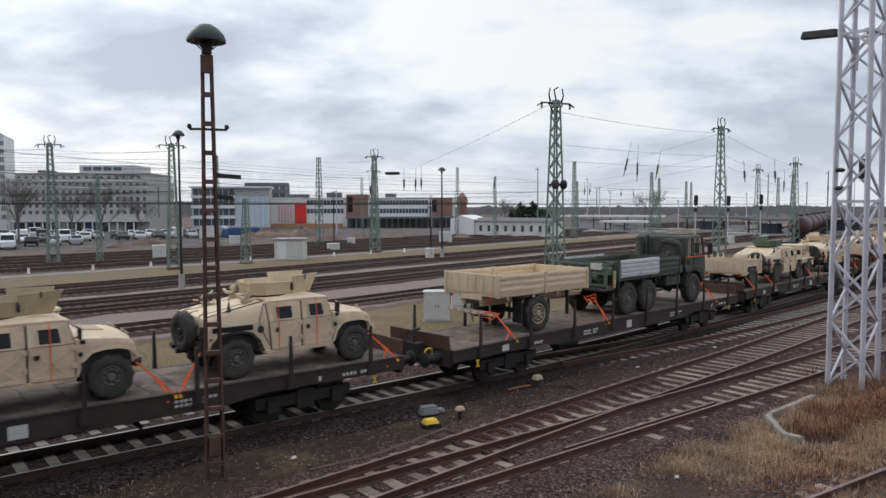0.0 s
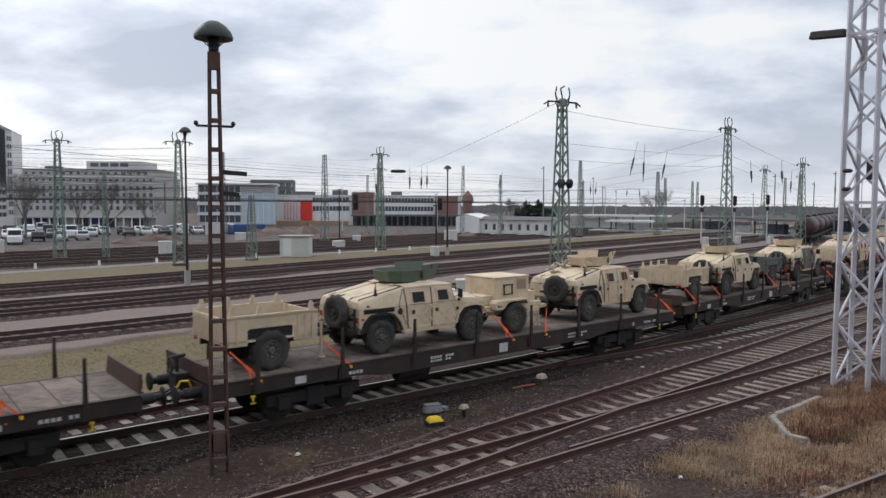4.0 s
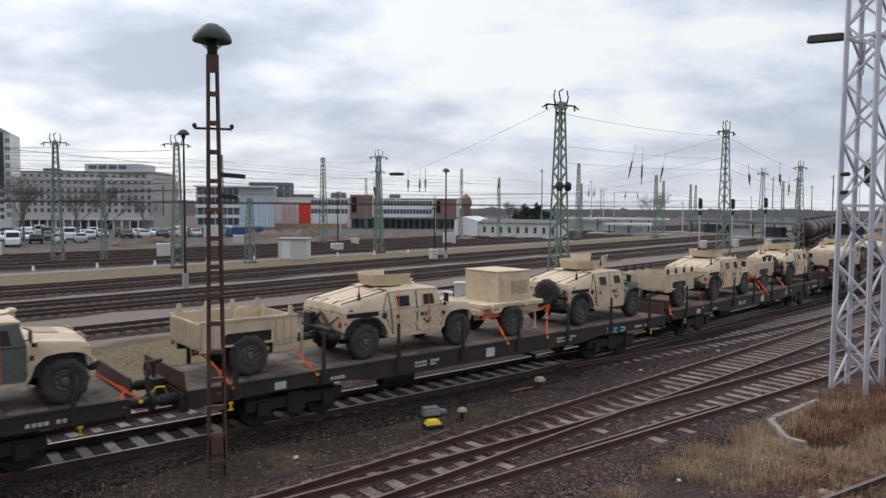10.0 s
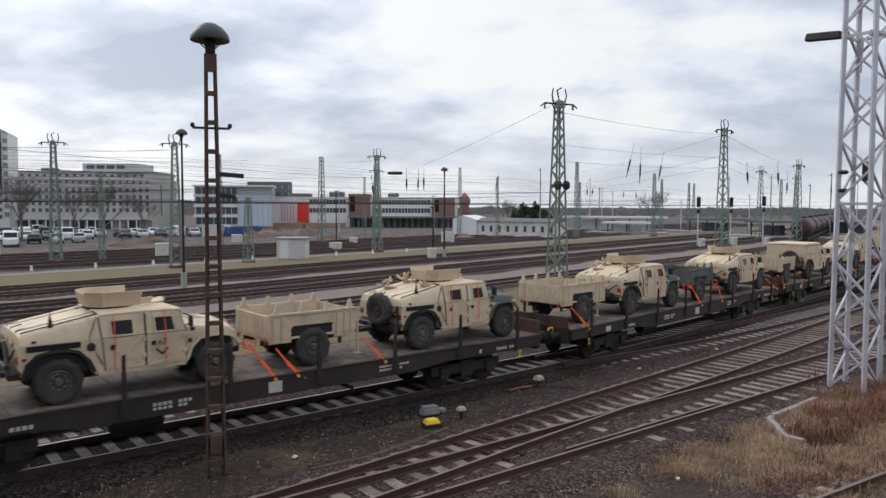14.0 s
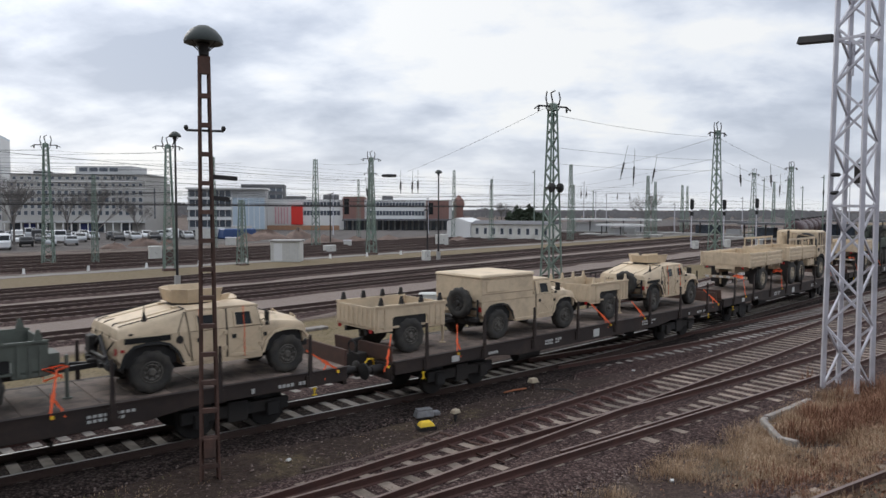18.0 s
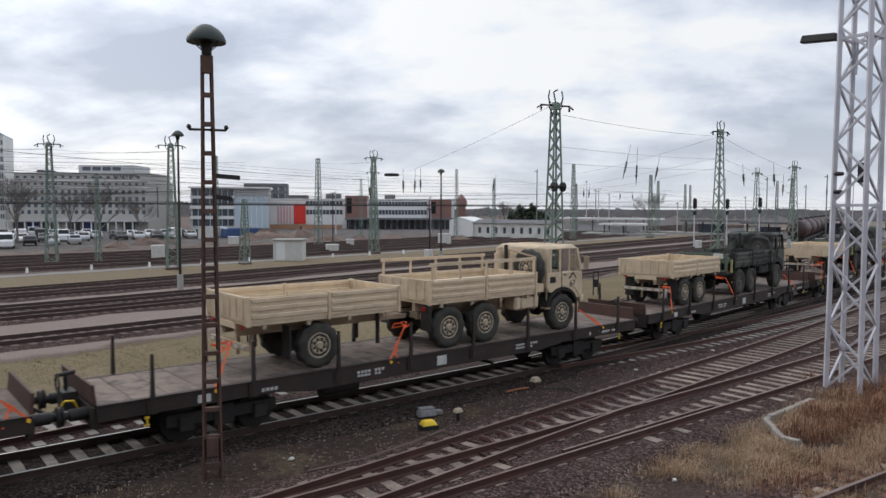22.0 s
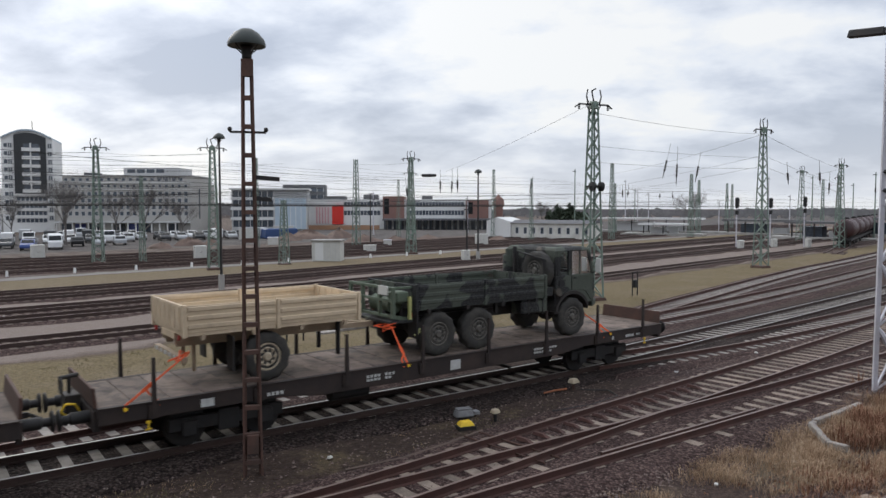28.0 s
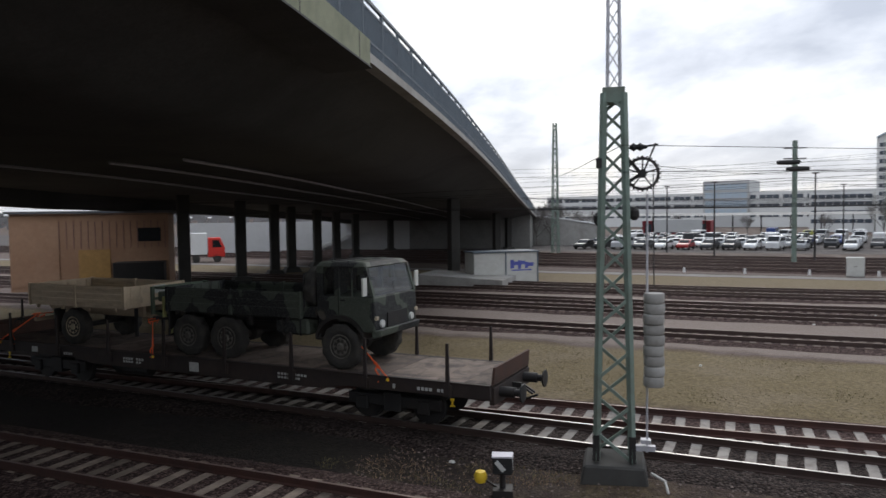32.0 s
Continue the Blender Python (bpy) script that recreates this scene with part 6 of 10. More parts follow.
def build_train():
    wagon = flat_wagon()
    wagons = []
    for k in range(11):
        w = wagon if k == 0 else copy_thing(wagon, Matrix())
        wagons.append(ride(w, WAGON_AT[k], 0.0))
    # each wagon's loads: where they stand on the train
    tr = {
        "tan": ammo_trailer(), "dark_stakes": ammo_trailer(covers=True, label="tan two-wheeled army cargo trailer with dark pointed stakes"),
        "green": ammo_trailer(coat=GREYGREEN, label="faded grey-green two-wheeled army cargo trailer"),
        "generator": ammo_trailer(gen=True, label="tan two-wheeled trailer carrying a boxy generator", name="generator_trailer"),
        "tall": ammo_trailer(gen=True, tall=True, label="tan two-wheeled trailer carrying a tall equipment housing", name="equipment_trailer"),
    }
    big, tandem = big_trailer(), big_trailer(tandem=True, label="tan twin-axle army cargo trailer with drop sides")
    trucks = {
        "dark": cargo_truck(coat=OLIVE, ax=5.15, end=3.8, cover=TARP, tape=True, label="dark olive six-wheeled army truck with grey panels on its bed"),
        "tan": cargo_truck(coat=TAN, rails=True, number=True, label="tan six-wheeled army cargo truck with stencilled door"),
        "short": cargo_truck(coat=CAMO, ax=4.8, end=3.5, label="camouflaged six-wheeled army cargo truck with a short bed"),
        "camo": cargo_truck(coat=CAMO, ax=5.35, end=4.1, label="camouflaged six-wheeled army cargo truck with dirty wheels"),
    }
    used = set()

    def put(ob, q):
        if ob.name in used:
            ob = copy_thing(ob, Matrix())
        used.add(ob.name)
        return ride(ob, q, DECK)

    old = "tan armoured vehicle with "
    for rear, kw in ((-0.9, dict(turret="shield", ring=OLDTAN, label=old + "a faded gun shield on its turret")),
                     (5.2, dict(turret="shield", bundles=True, label=old + "gun shields, bundled mounts and spare wheel")),
                     (36.1, dict(turret="shield", ring=GREENKIT, lashed=False, label=old + "an olive green gun shield")),
                     (44.97, dict(turret="shield", bundles=True, label=old + "gun shields, bundled mounts and spare wheel")),
                     (56.0, dict(lashed=False, label=old + "an open turret and a spare wheel")),
                     (65.15, dict(door=GREYGREEN, label=old + "olive green doors and a spare wheel")),
                     (75.75, dict(spare=False, number="67", label=old + "a stencilled front door")),
                     (84.72, dict(turret="shield", hood=GREYGREEN, number="67", lashed=False, label=old + "gun shields and olive green hood")),
                     (95.0, dict(spare=False, number="67", label=old + "a stencilled front door")),
                     (104.35, dict(bundles=True, hood=GREYGREEN, label=old + "olive green hood and bundled mounts")),
                     (114.6, dict(hood=GREYGREEN, bundles=True, spare=False, label=old + "low turret and olive green hood")),
                     (123.8, dict(spare=False, label=old + "a low turret and a bare tail")),
                     (134.4, dict(shelter=True, turret=None, lashed=False, label="tan army vehicle with a hard box shelter body")),
                     (143.6, dict(turret="half", label=old + "a raised plate before its turret"))):
        ride(humvee(**kw), rear + 1.65, DECK)
    for kind, q in (("tan", 32.9), ("generator", 41.35), ("tan", 52.95), ("green", 61.7), ("tan", 72.5), ("tall", 81.4), ("dark_stakes", 91.8), ("tan", 100.9),
                    ("tan", 111.7), ("green", 120.5), ("dark_stakes", 131.0), ("tan", 140.45)):
        put(tr[kind], q)
    put(big, 15.55), put(big, 154.85), put(tandem, 172.8), put(big, 192.9)
    put(trucks["dark"], 20.7), put(trucks["tan"], 159.15), put(trucks["short"], 178.45), put(trucks["camo"], 197.9)
    wagon_graffiti(wagons[4])
    # straps, on each wagon where its loads are tied
    for k, w in enumerate(wagons):
        c = WAGON_AT[k]
        for q, x0, x1, z in STRAPS.get(k, ()):
            strap(w, q - c + x0, q - c + x1, z)


def wagon_graffiti(w):
    for a, b in (((5.7, 1.06), (5.7, 1.24)), ((5.62, 1.24), (5.8, 1.24)), ((5.86, 1.06), (5.86, 1.22)), ((5.86, 1.22), (6.0, 1.22)), ((6.0, 1.22), (6.0, 1.06)), ((6.0, 1.06), (5.86, 1.06)), ((6.1, 1.06), (6.1, 1.22)), ((6.1, 1.06), (6.24, 1.06)), ((6.1, 1.22), (6.24, 1.2)), ((6.4, 1.08), (6.62, 1.08)), ((6.4, 1.2), (6.6, 1.2))):
        part("graffiti_stroke", Shape().bar((a[0], -1.416, a[1] - 0.08), (b[0], -1.418, b[1] - 0.08), 0.05, 0.01, (0, 1, 0)), CYAN, w, "pale blue spray-painted stroke")


STRAPS = {
    0: [(1.0, 1.9, 2.6, 0.75), (4.9, -0.6, -1.2, 0.75), (8.3, 0.6, 1.3, 0.7)],
    1: [(15.2, -1.9, -1.3, 0.8), (15.2, 3.3, 3.8, 0.85), (25.4, 1.1, 2.0, 0.8)],
    2: [(32.9, -1.2, -0.6, 0.65), (32.9, 1.3, 1.9, 0.6), (41.35, -1.1, -0.6, 0.7), (41.35, 1.3, 0.9, 0.7), (48.2, 0.6, 1.4, 0.7)],
    3: [(52.95, -1.3, -0.6, 0.7), (52.95, 1.3, 1.8, 0.6), (61.7, -1.2, -0.5, 0.7), (61.7, 1.5, 1.2, 0.8), (68.4, 0.6, 1.4, 0.6)],
    4: [(72.5, 1.0, 1.5, 0.6), (81.4, -1.0, -0.7, 0.8), (81.4, 1.5, 1.1, 0.8), (72.5, -1.2, -0.7, 0.7)],
    5: [(91.8, -1.2, -1.7, 0.5), (91.8, 1.5, 1.2, 0.6), (98.4, 0.7, 1.2, 0.8), (100.9, 1.4, 1.9, 0.6), (100.9, -1.1, -0.7, 0.6)],
    6: [(111.7, -1.2, -0.6, 0.7), (120.5, -1.2, -0.8, 0.8), (120.5, 1.4, 1.2, 0.8), (126.9, 0.7, 1.4, 0.5)],
    7: [(131.0, -1.1, -1.5, 0.7), (131.0, 1.4, 1.1, 0.7), (140.45, -1.3, -0.6, 0.7), (140.45, 1.3, 1.7, 0.6), (146.9, 0.6, 1.3, 0.6)],
    8: [(154.35, -1.9, -2.4, 0.8), (154.35, 3.3, 2.5, 0.9), (164.1, 1.0, 1.9, 0.6)],
    9: [(172.8, -1.2, -1.7, 0.8), (172.8, 4.2, 4.6, 0.9), (183.4, 1.0, 1.8, 0.6)],
    10: [(192.9, -1.9, -3.3, 0.85), (192.9, 3.5, 3.8, 0.95), (202.9, 0.9, 1.9, 0.7)],
}
build_train()


# ---- the road bridge ----
def Q(az, dist, z=0.0):
    """A place by its bearing (degrees left of ahead) and distance from the viewpoint."""
    return Vector((-math.sin(radians(az)) * dist, math.cos(radians(az)) * dist, z))


def bridge_at(k, v, z):
    """k metres along the bridge's near edge, v metres across it (negative: under the deck)."""
    return Vector((-2.94 - 0.821 * k + 0.571 * v, -4.05 + 0.571 * k + 0.821 * v, z))


def pier_at(k, v):
    """The piers stand in rows slightly askew to the edge."""
    return Vector((-2.94 - 0.809 * k + 0.588 * v, -4.05 + 0.588 * k + 0.809 * v, 0))


BRIDGE_Z = [(-80, 8.6), (-30, 9.1), (0, 9.15), (12, 9.15), (20, 9.2), (30, 9.1), (42, 8.8), (54, 8.3), (68, 7.6), (82, 6.8), (100, 6.0), (125, 4.8), (160, 2.6), (200, 0.2)]


def bridge_z(k):
    ks = [p[0] for p in BRIDGE_Z]
    zs = [p[1] for p in BRIDGE_Z]
    return float(np.mean([np.interp(k + o, ks, zs) for o in (-8, -4, 0, 4, 8)]))


def bridge_sweep(k0, k1, step, prof):
    g = Shape()
    n = max(1, round((k1 - k0) / step))
    m = len(prof)
    for i in range(n + 1):
        k = k0 + (k1 - k0) * i / n
        z = bridge_z(k)
        slim = float(np.interp(k, [45, 95], [1.0, 0.5]))
        g.v += [tuple(bridge_at(k, v, z + (h * slim if h < 0 else h))) for v, h in prof]
    for i in range(n):
        g.f += [(i * m + j, i * m + (j + 1) % m, (i + 1) * m + (j + 1) % m, (i + 1) * m + j) for j in range(m)]
    g.f += [tuple(range(m)), tuple(range((n + 1) * m - 1, n * m - 1, -1))]
    return g


def road_bridge():
    b = thing("road_bridge", "dark concrete road bridge over the tracks with blue-grey railing", "bridge", kind="structure")
    part("deck", bridge_sweep(-60, 190, 4, [(-0.35, 0.12), (-0.35, 0.5), (-30, 0.55), (-30, -2.6), (-29.2, -2.6), (-28.8, -1.5), (-5.6, -1.5), (-3.6, -1.25), (-1.6, -0.12)]), CONC_DARK, b, "concrete deck with a coved underside, darkened for under-bridge shade", smooth=True)
    part("edge_beam", bridge_sweep(-60, 18.0, 4, [(-0.42, -0.06), (0.0, -0.04), (0.0, 0.62), (-0.42, 0.62)]), CONC_MOSS, b, "mossy concrete edge beam")
    part("edge_beam", bridge_sweep(18.0, 190, 4, [(-0.42, 0.10), (-0.04, 0.10), (-0.04, 0.34), (-0.42, 0.34)]), CONCRETE, b, "thin pale concrete edge")
    for k in np.arange(-59, 17.5, 4.0):
        part("joint_cover", bridge_sweep(k, k + 0.05, 1, [(-0.01, -0.05), (0.006, -0.05), (0.006, 0.6), (-0.01, 0.6)]), CONC_DARK, b)
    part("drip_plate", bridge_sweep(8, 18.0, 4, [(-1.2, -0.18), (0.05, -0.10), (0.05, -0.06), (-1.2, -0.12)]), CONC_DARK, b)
    part("road_surface", bridge_sweep(-60, 190, 6, [(-28.5, 0.56), (-1.8, 0.6), (-1.8, 0.64), (-28.5, 0.6)]), ROOF, b, "asphalt road surface")
    # railing with posts, rails and close-set bars
    lo, hi = 0.62, 1.72
    rl = part("handrail", bridge_sweep(-60, 190, 4, [(-0.24, hi), (-0.16, hi), (-0.16, hi + 0.08), (-0.24, hi + 0.08)]), RAILING, b)
    part("lower_rail", bridge_sweep(-60, 190, 4, [(-0.22, lo + 0.1), (-0.18, lo + 0.1), (-0.18, lo + 0.15), (-0.22, lo + 0.15)]), RAILING, b)
    part("middle_rail", bridge_sweep(-60, 190, 4, [(-0.22, hi - 0.2), (-0.18, hi - 0.2), (-0.18, hi - 0.15), (-0.22, hi - 0.15)]), RAILING, b)
    bars = Shape()
    for k in np.arange(-8, 120, 0.13):
        z = bridge_z(k)
        bars.bar(bridge_at(k, -0.2, z + (lo + 0.12 if k < 18 else 0.3)), bridge_at(k, -0.2, z + hi - 0.17), 0.03)
    tagged(part("railing_bars", bars, RAILING, b), kind="stuff")
    for k in np.arange(-30, 120, 2.0):
        z = bridge_z(k)
        part("railing_post", Shape().bar(bridge_at(k, -0.2, z + 0.3), bridge_at(k, -0.2, z + hi + 0.02), 0.08), RAILING, b)
    for k, v in ((62, -5.9), (49.5, -24), (58.7, -24), (65.8, -24), (69.9, -24), (77.4, -24), (83.9, -24), (91.5, -24), (109.4, -24), (96, -6), (112, -6)):
        top = bridge_z(k) - 1.45 * float(np.interp(k, [45, 95], [1.0, 0.5]))
        c = pier_at(k, v)
        pr = part("pier", Shape().box(c.x - 0.42, c.x + 0.42, c.y - 0.42, c.y + 0.42, 0.0, top), CONC_BLACK, b, "square near-black concrete pier", bevel=0.05)
        part("pier_foot", Shape().frustum((c.x - 0.95, c.x + 0.95, c.y - 0.95, c.y + 0.95), (c.x - 0.6, c.x + 0.6, c.y - 0.6, c.y + 0.6), -0.4, 0.25), CONC_BLACK, pr)
    # pipes slung under the deck
    for v, h in ((-9, -1.62), (-12, -1.66), (-17, -1.62)):
        part("pipe", bridge_sweep(25, 110, 4, [(v - 0.06, h), (v, h - 0.06), (v + 0.06, h), (v, h + 0.06)]), MAST_GREY, b)
    # unseen wall added under the deck's other end to keep light out
    g = Shape()
    for k, z in ((-16, 7.4), (-14, 7.4)):
        g.v += [tuple(bridge_at(k, v, h)) for v, h in ((-0.4, -0.6), (-0.4, z), (-29.6, z), (-29.6, -0.6))]
    g.f += [(0, 1, 2, 3), (7, 6, 5, 4)] + [(j, (j + 1) % 4, 4 + (j + 1) % 4, 4 + j) for j in range(4)]
    part("abutment", g, CONC_BLACK, b, "unseen near-black wall added to keep light out")
    # solid ramp beyond the last piers
    g = Shape()
    for k in (118, 130, 145, 160, 175, 195):
        z = bridge_z(k)
        g.v += [tuple(bridge_at(k, v, h)) for v, h in ((-0.6, -0.4), (-0.6, z + 0.1), (-29.5, z + 0.1), (-29.5, -0.4))]
    for i in range(5):
        g.f += [(i * 4 + j, i * 4 + (j + 1) % 4, i * 4 + 4 + (j + 1) % 4, i * 4 + 4 + j) for j in range(4)]
    g.f += [(0, 1, 2, 3), (23, 22, 21, 20)]
    part("ramp_wall", g, RAMPWALL, b, "weathered grey concrete ramp wall")
    return b


road_bridge()


# ---- masts, lamps and wires ----
def lattice(parent, h, wb, wt, mat, leg=0.09, brace=0.045, z0=0.0, n=10, name=""):
    """A tapering four-legged lattice."""
    def corner(i, z):
        w = (wb + (wt - wb) * (z - z0) / h) / 2
        return Vector(((-w, -w), (w, -w), (w, w), (-w, w))[i]).to_3d() + Vector((0, 0, z))
    for i in range(4):
        part(name + "leg", Shape().bar(corner(i, z0), corner(i, z0 + h), leg), mat, parent)
    zs = [z0 + h * (1 - (1 - k / n) ** 1.15) for k in range(n + 1)]
    for i in range(4):
        # one bent lacing bar a face, from leg to leg up to the top
        pts = [corner(i if (k + i) % 2 else (i + 1) % 4, zs[k]) for k in range(n + 1)]
        out = (corner(i, z0) + corner((i + 1) % 4, z0) - Vector((0, 0, 2 * z0))).normalized() * brace * 0.5
        up = Vector((0, 0, brace * 0.75))
        g = Shape()
        for p in pts:
            g.v += [tuple(q) for q in (p - up - out, p + up - out, p + up + out, p - up + out)]
        for k in range(n):
            g.f += [(k * 4 + j, k * 4 + (j + 1) % 4, k * 4 + 4 + (j + 1) % 4, k * 4 + 4 + j) for j in range(4)]
        g.f += [(0, 1, 2, 3), (n * 4 + 3, n * 4 + 2, n * 4 + 1, n * 4)]
        part(name + "lacing_bar", g, mat, parent)


def catenary_mast(h=12.6, wb=1.0, wt=0.36, mat=MAST_GREEN, n=20, arms=True, label="green lattice catenary mast with horned top on a concrete footing"):
    t = thing("catenary_mast", label, "catenary mast", group="catenary masts of the yard")
    part("footing", Shape().frustum((-wb * 0.8, wb * 0.8, -wb * 0.8, wb * 0.8), (-wb * 0.6, wb * 0.6, -wb * 0.6, wb * 0.6), -0.5, 0.22), RUSTY, t, "dark stained footing block")
    lattice(t, h - 0.85, wb, wt, mat, 0.10, 0.055, 0.2, n)
    if arms:
        part("crossarm", Shape().bar((-1.05, 0, h - 0.75), (1.05, 0, h - 0.75), 0.09), DARK, t)
        part("crosshead", Shape().frustum((-0.28, 0.28, -0.22, 0.22), (-0.16, 0.16, -0.14, 0.14), h - 1.0, h - 0.55), mat, t)
        for x, lean in ((-0.40, -0.10), (0.42, 0.12)):
            part("horn", Shape().tube((x, 0, h - 0.72), (x + lean, 0, h - 0.25), 0.045).tube((x + lean, 0, h - 0.25), (x + lean * 0.2, 0, h + 0.15), 0.04).lathe([(0.02, 0), (0.09, 0.03), (0.03, 0.1)], 8, "z", (x, 0, h - 0.62)), DARK, t)
        part("horn", Shape().tube((0.02, 0, h - 0.6), (-0.14, 0, h + 0.05), 0.045).tube((-0.14, 0, h + 0.05), (0.16, 0, h + 0.22), 0.04), DARK, t)
        for sx in (-1, 1):
            part("arm_stay", Shape().bar((sx * 1.0, 0, h - 0.75), (sx * 1.32, 0, h - 0.95), 0.07).bar((sx * 0.5, 0, h - 0.78), (sx * 0.2, 0, h - 1.3), 0.05), DARK, t)
        for x in (-1.02, 1.02):
            part("insulator", Shape().lathe([(0.03, 0), (0.09, 0.05), (0.03, 0.1), (0.09, 0.15), (0.03, 0.2), (0.09, 0.25), (0.03, 0.3)], 8, "z", (x, 0, h - 1.08)), DARK, t)
    return t


MASTS = [(34.0, 30.5, 12.75, 0), (65.3, 37.5, 13.9, 5), (16.0, 81.3, 12.7, -8), (23.1, 67.0, 12.0, 3), (50.8, 75.3, 12.6, 4), (103.4, 48.0, 12.3, 0),
         (120, 62, 12.5, 0), (150, 70, 12.5, 0), (70, 104, 12.5, 0)]
PLAIN = [(31.0, 69.0, 6.9, 0.8), (40.0, 98.0, 13.5, 0.5), (54.4, 95.3, 13.7, 0.9), (99.8, 85.1, 14.3, 0.8), (121.6, 84.2, 12.9, 0.8), (91.7, 107.4, 13.9, 0.7), (88.7, 93.7, 11.5, 0.6), (19.86, 79.3, 9.6, 0.5),
         (140, 95, 12.5, 0.7), (165, 104, 12.5, 0.7), (130, 110, 12.0, 0.7), (160, 78, 12.5, 0.7), (112, 100, 11.5, 0.6), (78, 120, 12.0, 0.6), (185, 115, 13, 0.7)]


def masts():
    proto = catenary_mast()
    for i, (s, d, h, turn) in enumerate(MASTS):
        ob = proto if i == 0 else copy_thing(proto, Matrix())
        ob.matrix_basis = along(s, d, -0.3, turn - 15) @ Matrix.Diagonal((1, 1, h / 12.6, 1))
    plain = catenary_mast(12.6, 0.8, 0.35, MAST_GREEN, 19, False, "slim green lattice mast with a plain top")
    for i, (s, d, h, w) in enumerate(PLAIN):
        ob = plain if i == 0 else copy_thing(plain, Matrix())
        ob.matrix_basis = along(s, d, -0.3, 10) @ Matrix.Diagonal((w / 0.8, w / 0.8, h / 12.6, 1))
    # slender tall mast beyond the bridge ramp
    ob = copy_thing(plain, Matrix())
    ob.matrix_basis = along(-28.2, 94.5, -0.3) @ Matrix.Diagonal((1.1, 1.1, 18.5 / 12.6, 1))
    # drum fittings on the mast nearest the train
    m = along(34.0, 30.5, -0.3, -15)
    fit = thing("tension_drum", "dark wire tensioning drums on a green mast", "tension drum", m @ pose(0, 0, 7.0))
    for y in (-0.5, 0.5):
        part("drum", Shape().lathe([(0.2, -0.1), (0.29, -0.08), (0.29, 0.08), (0.2, 0.1)], 18, "x", (y * 0.6, -0.45, 0)), DARK, fit)
    part("bracket", Shape().box(-0.5, 0.5, -0.45, 0.0, -0.06, 0.06), DARK, fit)


masts()


def tension_mast():
    """The green mast beside the main track, with its balance wheel and weights."""
    at = Matrix.Translation((-12.6, 9.77, -0.25)) @ pose(0, 0, 0, 0, 0, 51.4)
    t = thing("tension_mast", "green lattice mast with a stepped slim top, on a concrete block", "catenary mast", at)
    part("footing", Shape().frustum((-0.75, 0.75, -0.75, 0.75), (-0.62, 0.62, -0.62, 0.62), -0.3, 0.36), CONC_BLACK, t, "near-black concrete footing block", bevel=0.04)
    lattice(t, 7.7, 0.74, 0.40, MAST_GREEN, 0.11, 0.055, 0.4, 15)
    for i, (x, y) in enumerate(((-0.37, -0.37), (0.37, -0.37), (0.37, 0.37), (-0.37, 0.37))):
        part("leg_shoe", Shape().box(x - 0.07, x + 0.07, y - 0.07, y + 0.07, 0.4, 0.95), DARK, t)
    part("cap_plate", Shape().box(-0.23, 0.23, -0.23, 0.23, 7.9, 8.22), MAST_GREEN, t, bevel=0.01)
    lattice(t, 5.2, 0.26, 0.16, MAST_GREY, 0.05, 0.03, 8.2, 14, "upper_")
    part("climbing_box", Shape().box(-0.36, -0.24, -0.3, -0.1, 6.55, 6.75), DARK, t)
    part("wheel_bracket", Shape().bar((0.2, 0, 6.85), (0.56, 0, 6.42), 0.07).bar((0.2, 0, 6.2), (0.56, 0, 6.42), 0.07).bar((0.2, 0.0, 6.95), (0.9, 0, 7.02), 0.04).bar((0.85, 0, 7.05), (0.6, 0, 6.45), 0.035), DARK, t)
    wh = part("balance_wheel", Shape().lathe([(0.29, -0.05), (0.345, -0.05), (0.345, 0.05), (0.29, 0.05)], 28, "y", ring=True), DARK, t, m=pose(0.58, -0.08, 6.42))
    for k in range(24):
        a = k * math.pi / 12
        part("tooth", Shape().bar((0.34 * math.cos(a), 0, 0.34 * math.sin(a)), (0.375 * math.cos(a), 0, 0.375 * math.sin(a)), 0.035), DARK, wh)
    for k in range(5):
        a = k * 2 * math.pi / 5 + 0.3
        part("spoke", Shape().bar((0.05 * math.cos(a), 0, 0.05 * math.sin(a)), (0.30 * math.cos(a), 0, 0.30 * math.sin(a)), 0.05, 0.03), DARK, wh)
    part("hub", Shape().lathe([(0.09, -0.09), (0.09, 0.09)], 14, "y"), DARK, wh)
    part("upper_insulator", Shape().lathe([(0.03, -0.18), (0.09, -0.1), (0.05, -0.03), (0.09, 0.04), (0.05, 0.1), (0.03, 0.18)], 10, "x", (0.5, 0, 6.98)), DARK, t)
    for z, x in ((5.45, 0.42), (5.35, -0.32)):
        part("lower_fitting", Shape().lathe([(0.05, 0), (0.1, 0.08), (0.1, 0.2), (0.04, 0.28)], 10, "z", (x, 0, z)), DARK, t)
    part("guide_rod", Shape().tube((0.68, 0.02, 0.5), (0.68, 0.02, 6.0), 0.022), MAST_GREY, t)
    part("rod_foot", Shape().box(0.3, 0.85, -0.05, 0.08, 0.55, 0.66).box(0.55, 0.75, -0.1, 0.1, 0.72, 0.8), MAST_GREY, t)
    part("weight_rope", Shape().tube((0.82, 0, 4.0), (0.8, 0, 6.42), 0.012), DARK, t)
    for k in range(9):
        z = 1.95 + k * 0.22
        part("weight_disc", Shape().lathe([(0.20, 0), (0.215, 0.03), (0.215, 0.18), (0.20, 0.21)], 18, "z", (0.82 + 0.008 * ((k * 5) % 3 - 1), 0.01 * ((k * 7) % 3 - 1), z)), CONCRETE, t, smooth=True)
    part("broken_cable", Shape().tube((0.75, -0.45, 0.22), (1.0, -0.75, 0.18), 0.03).tube((1.0, -0.75, 0.18), (1.05, -1.0, 0.02), 0.025), CABINET, t)


tension_mast()


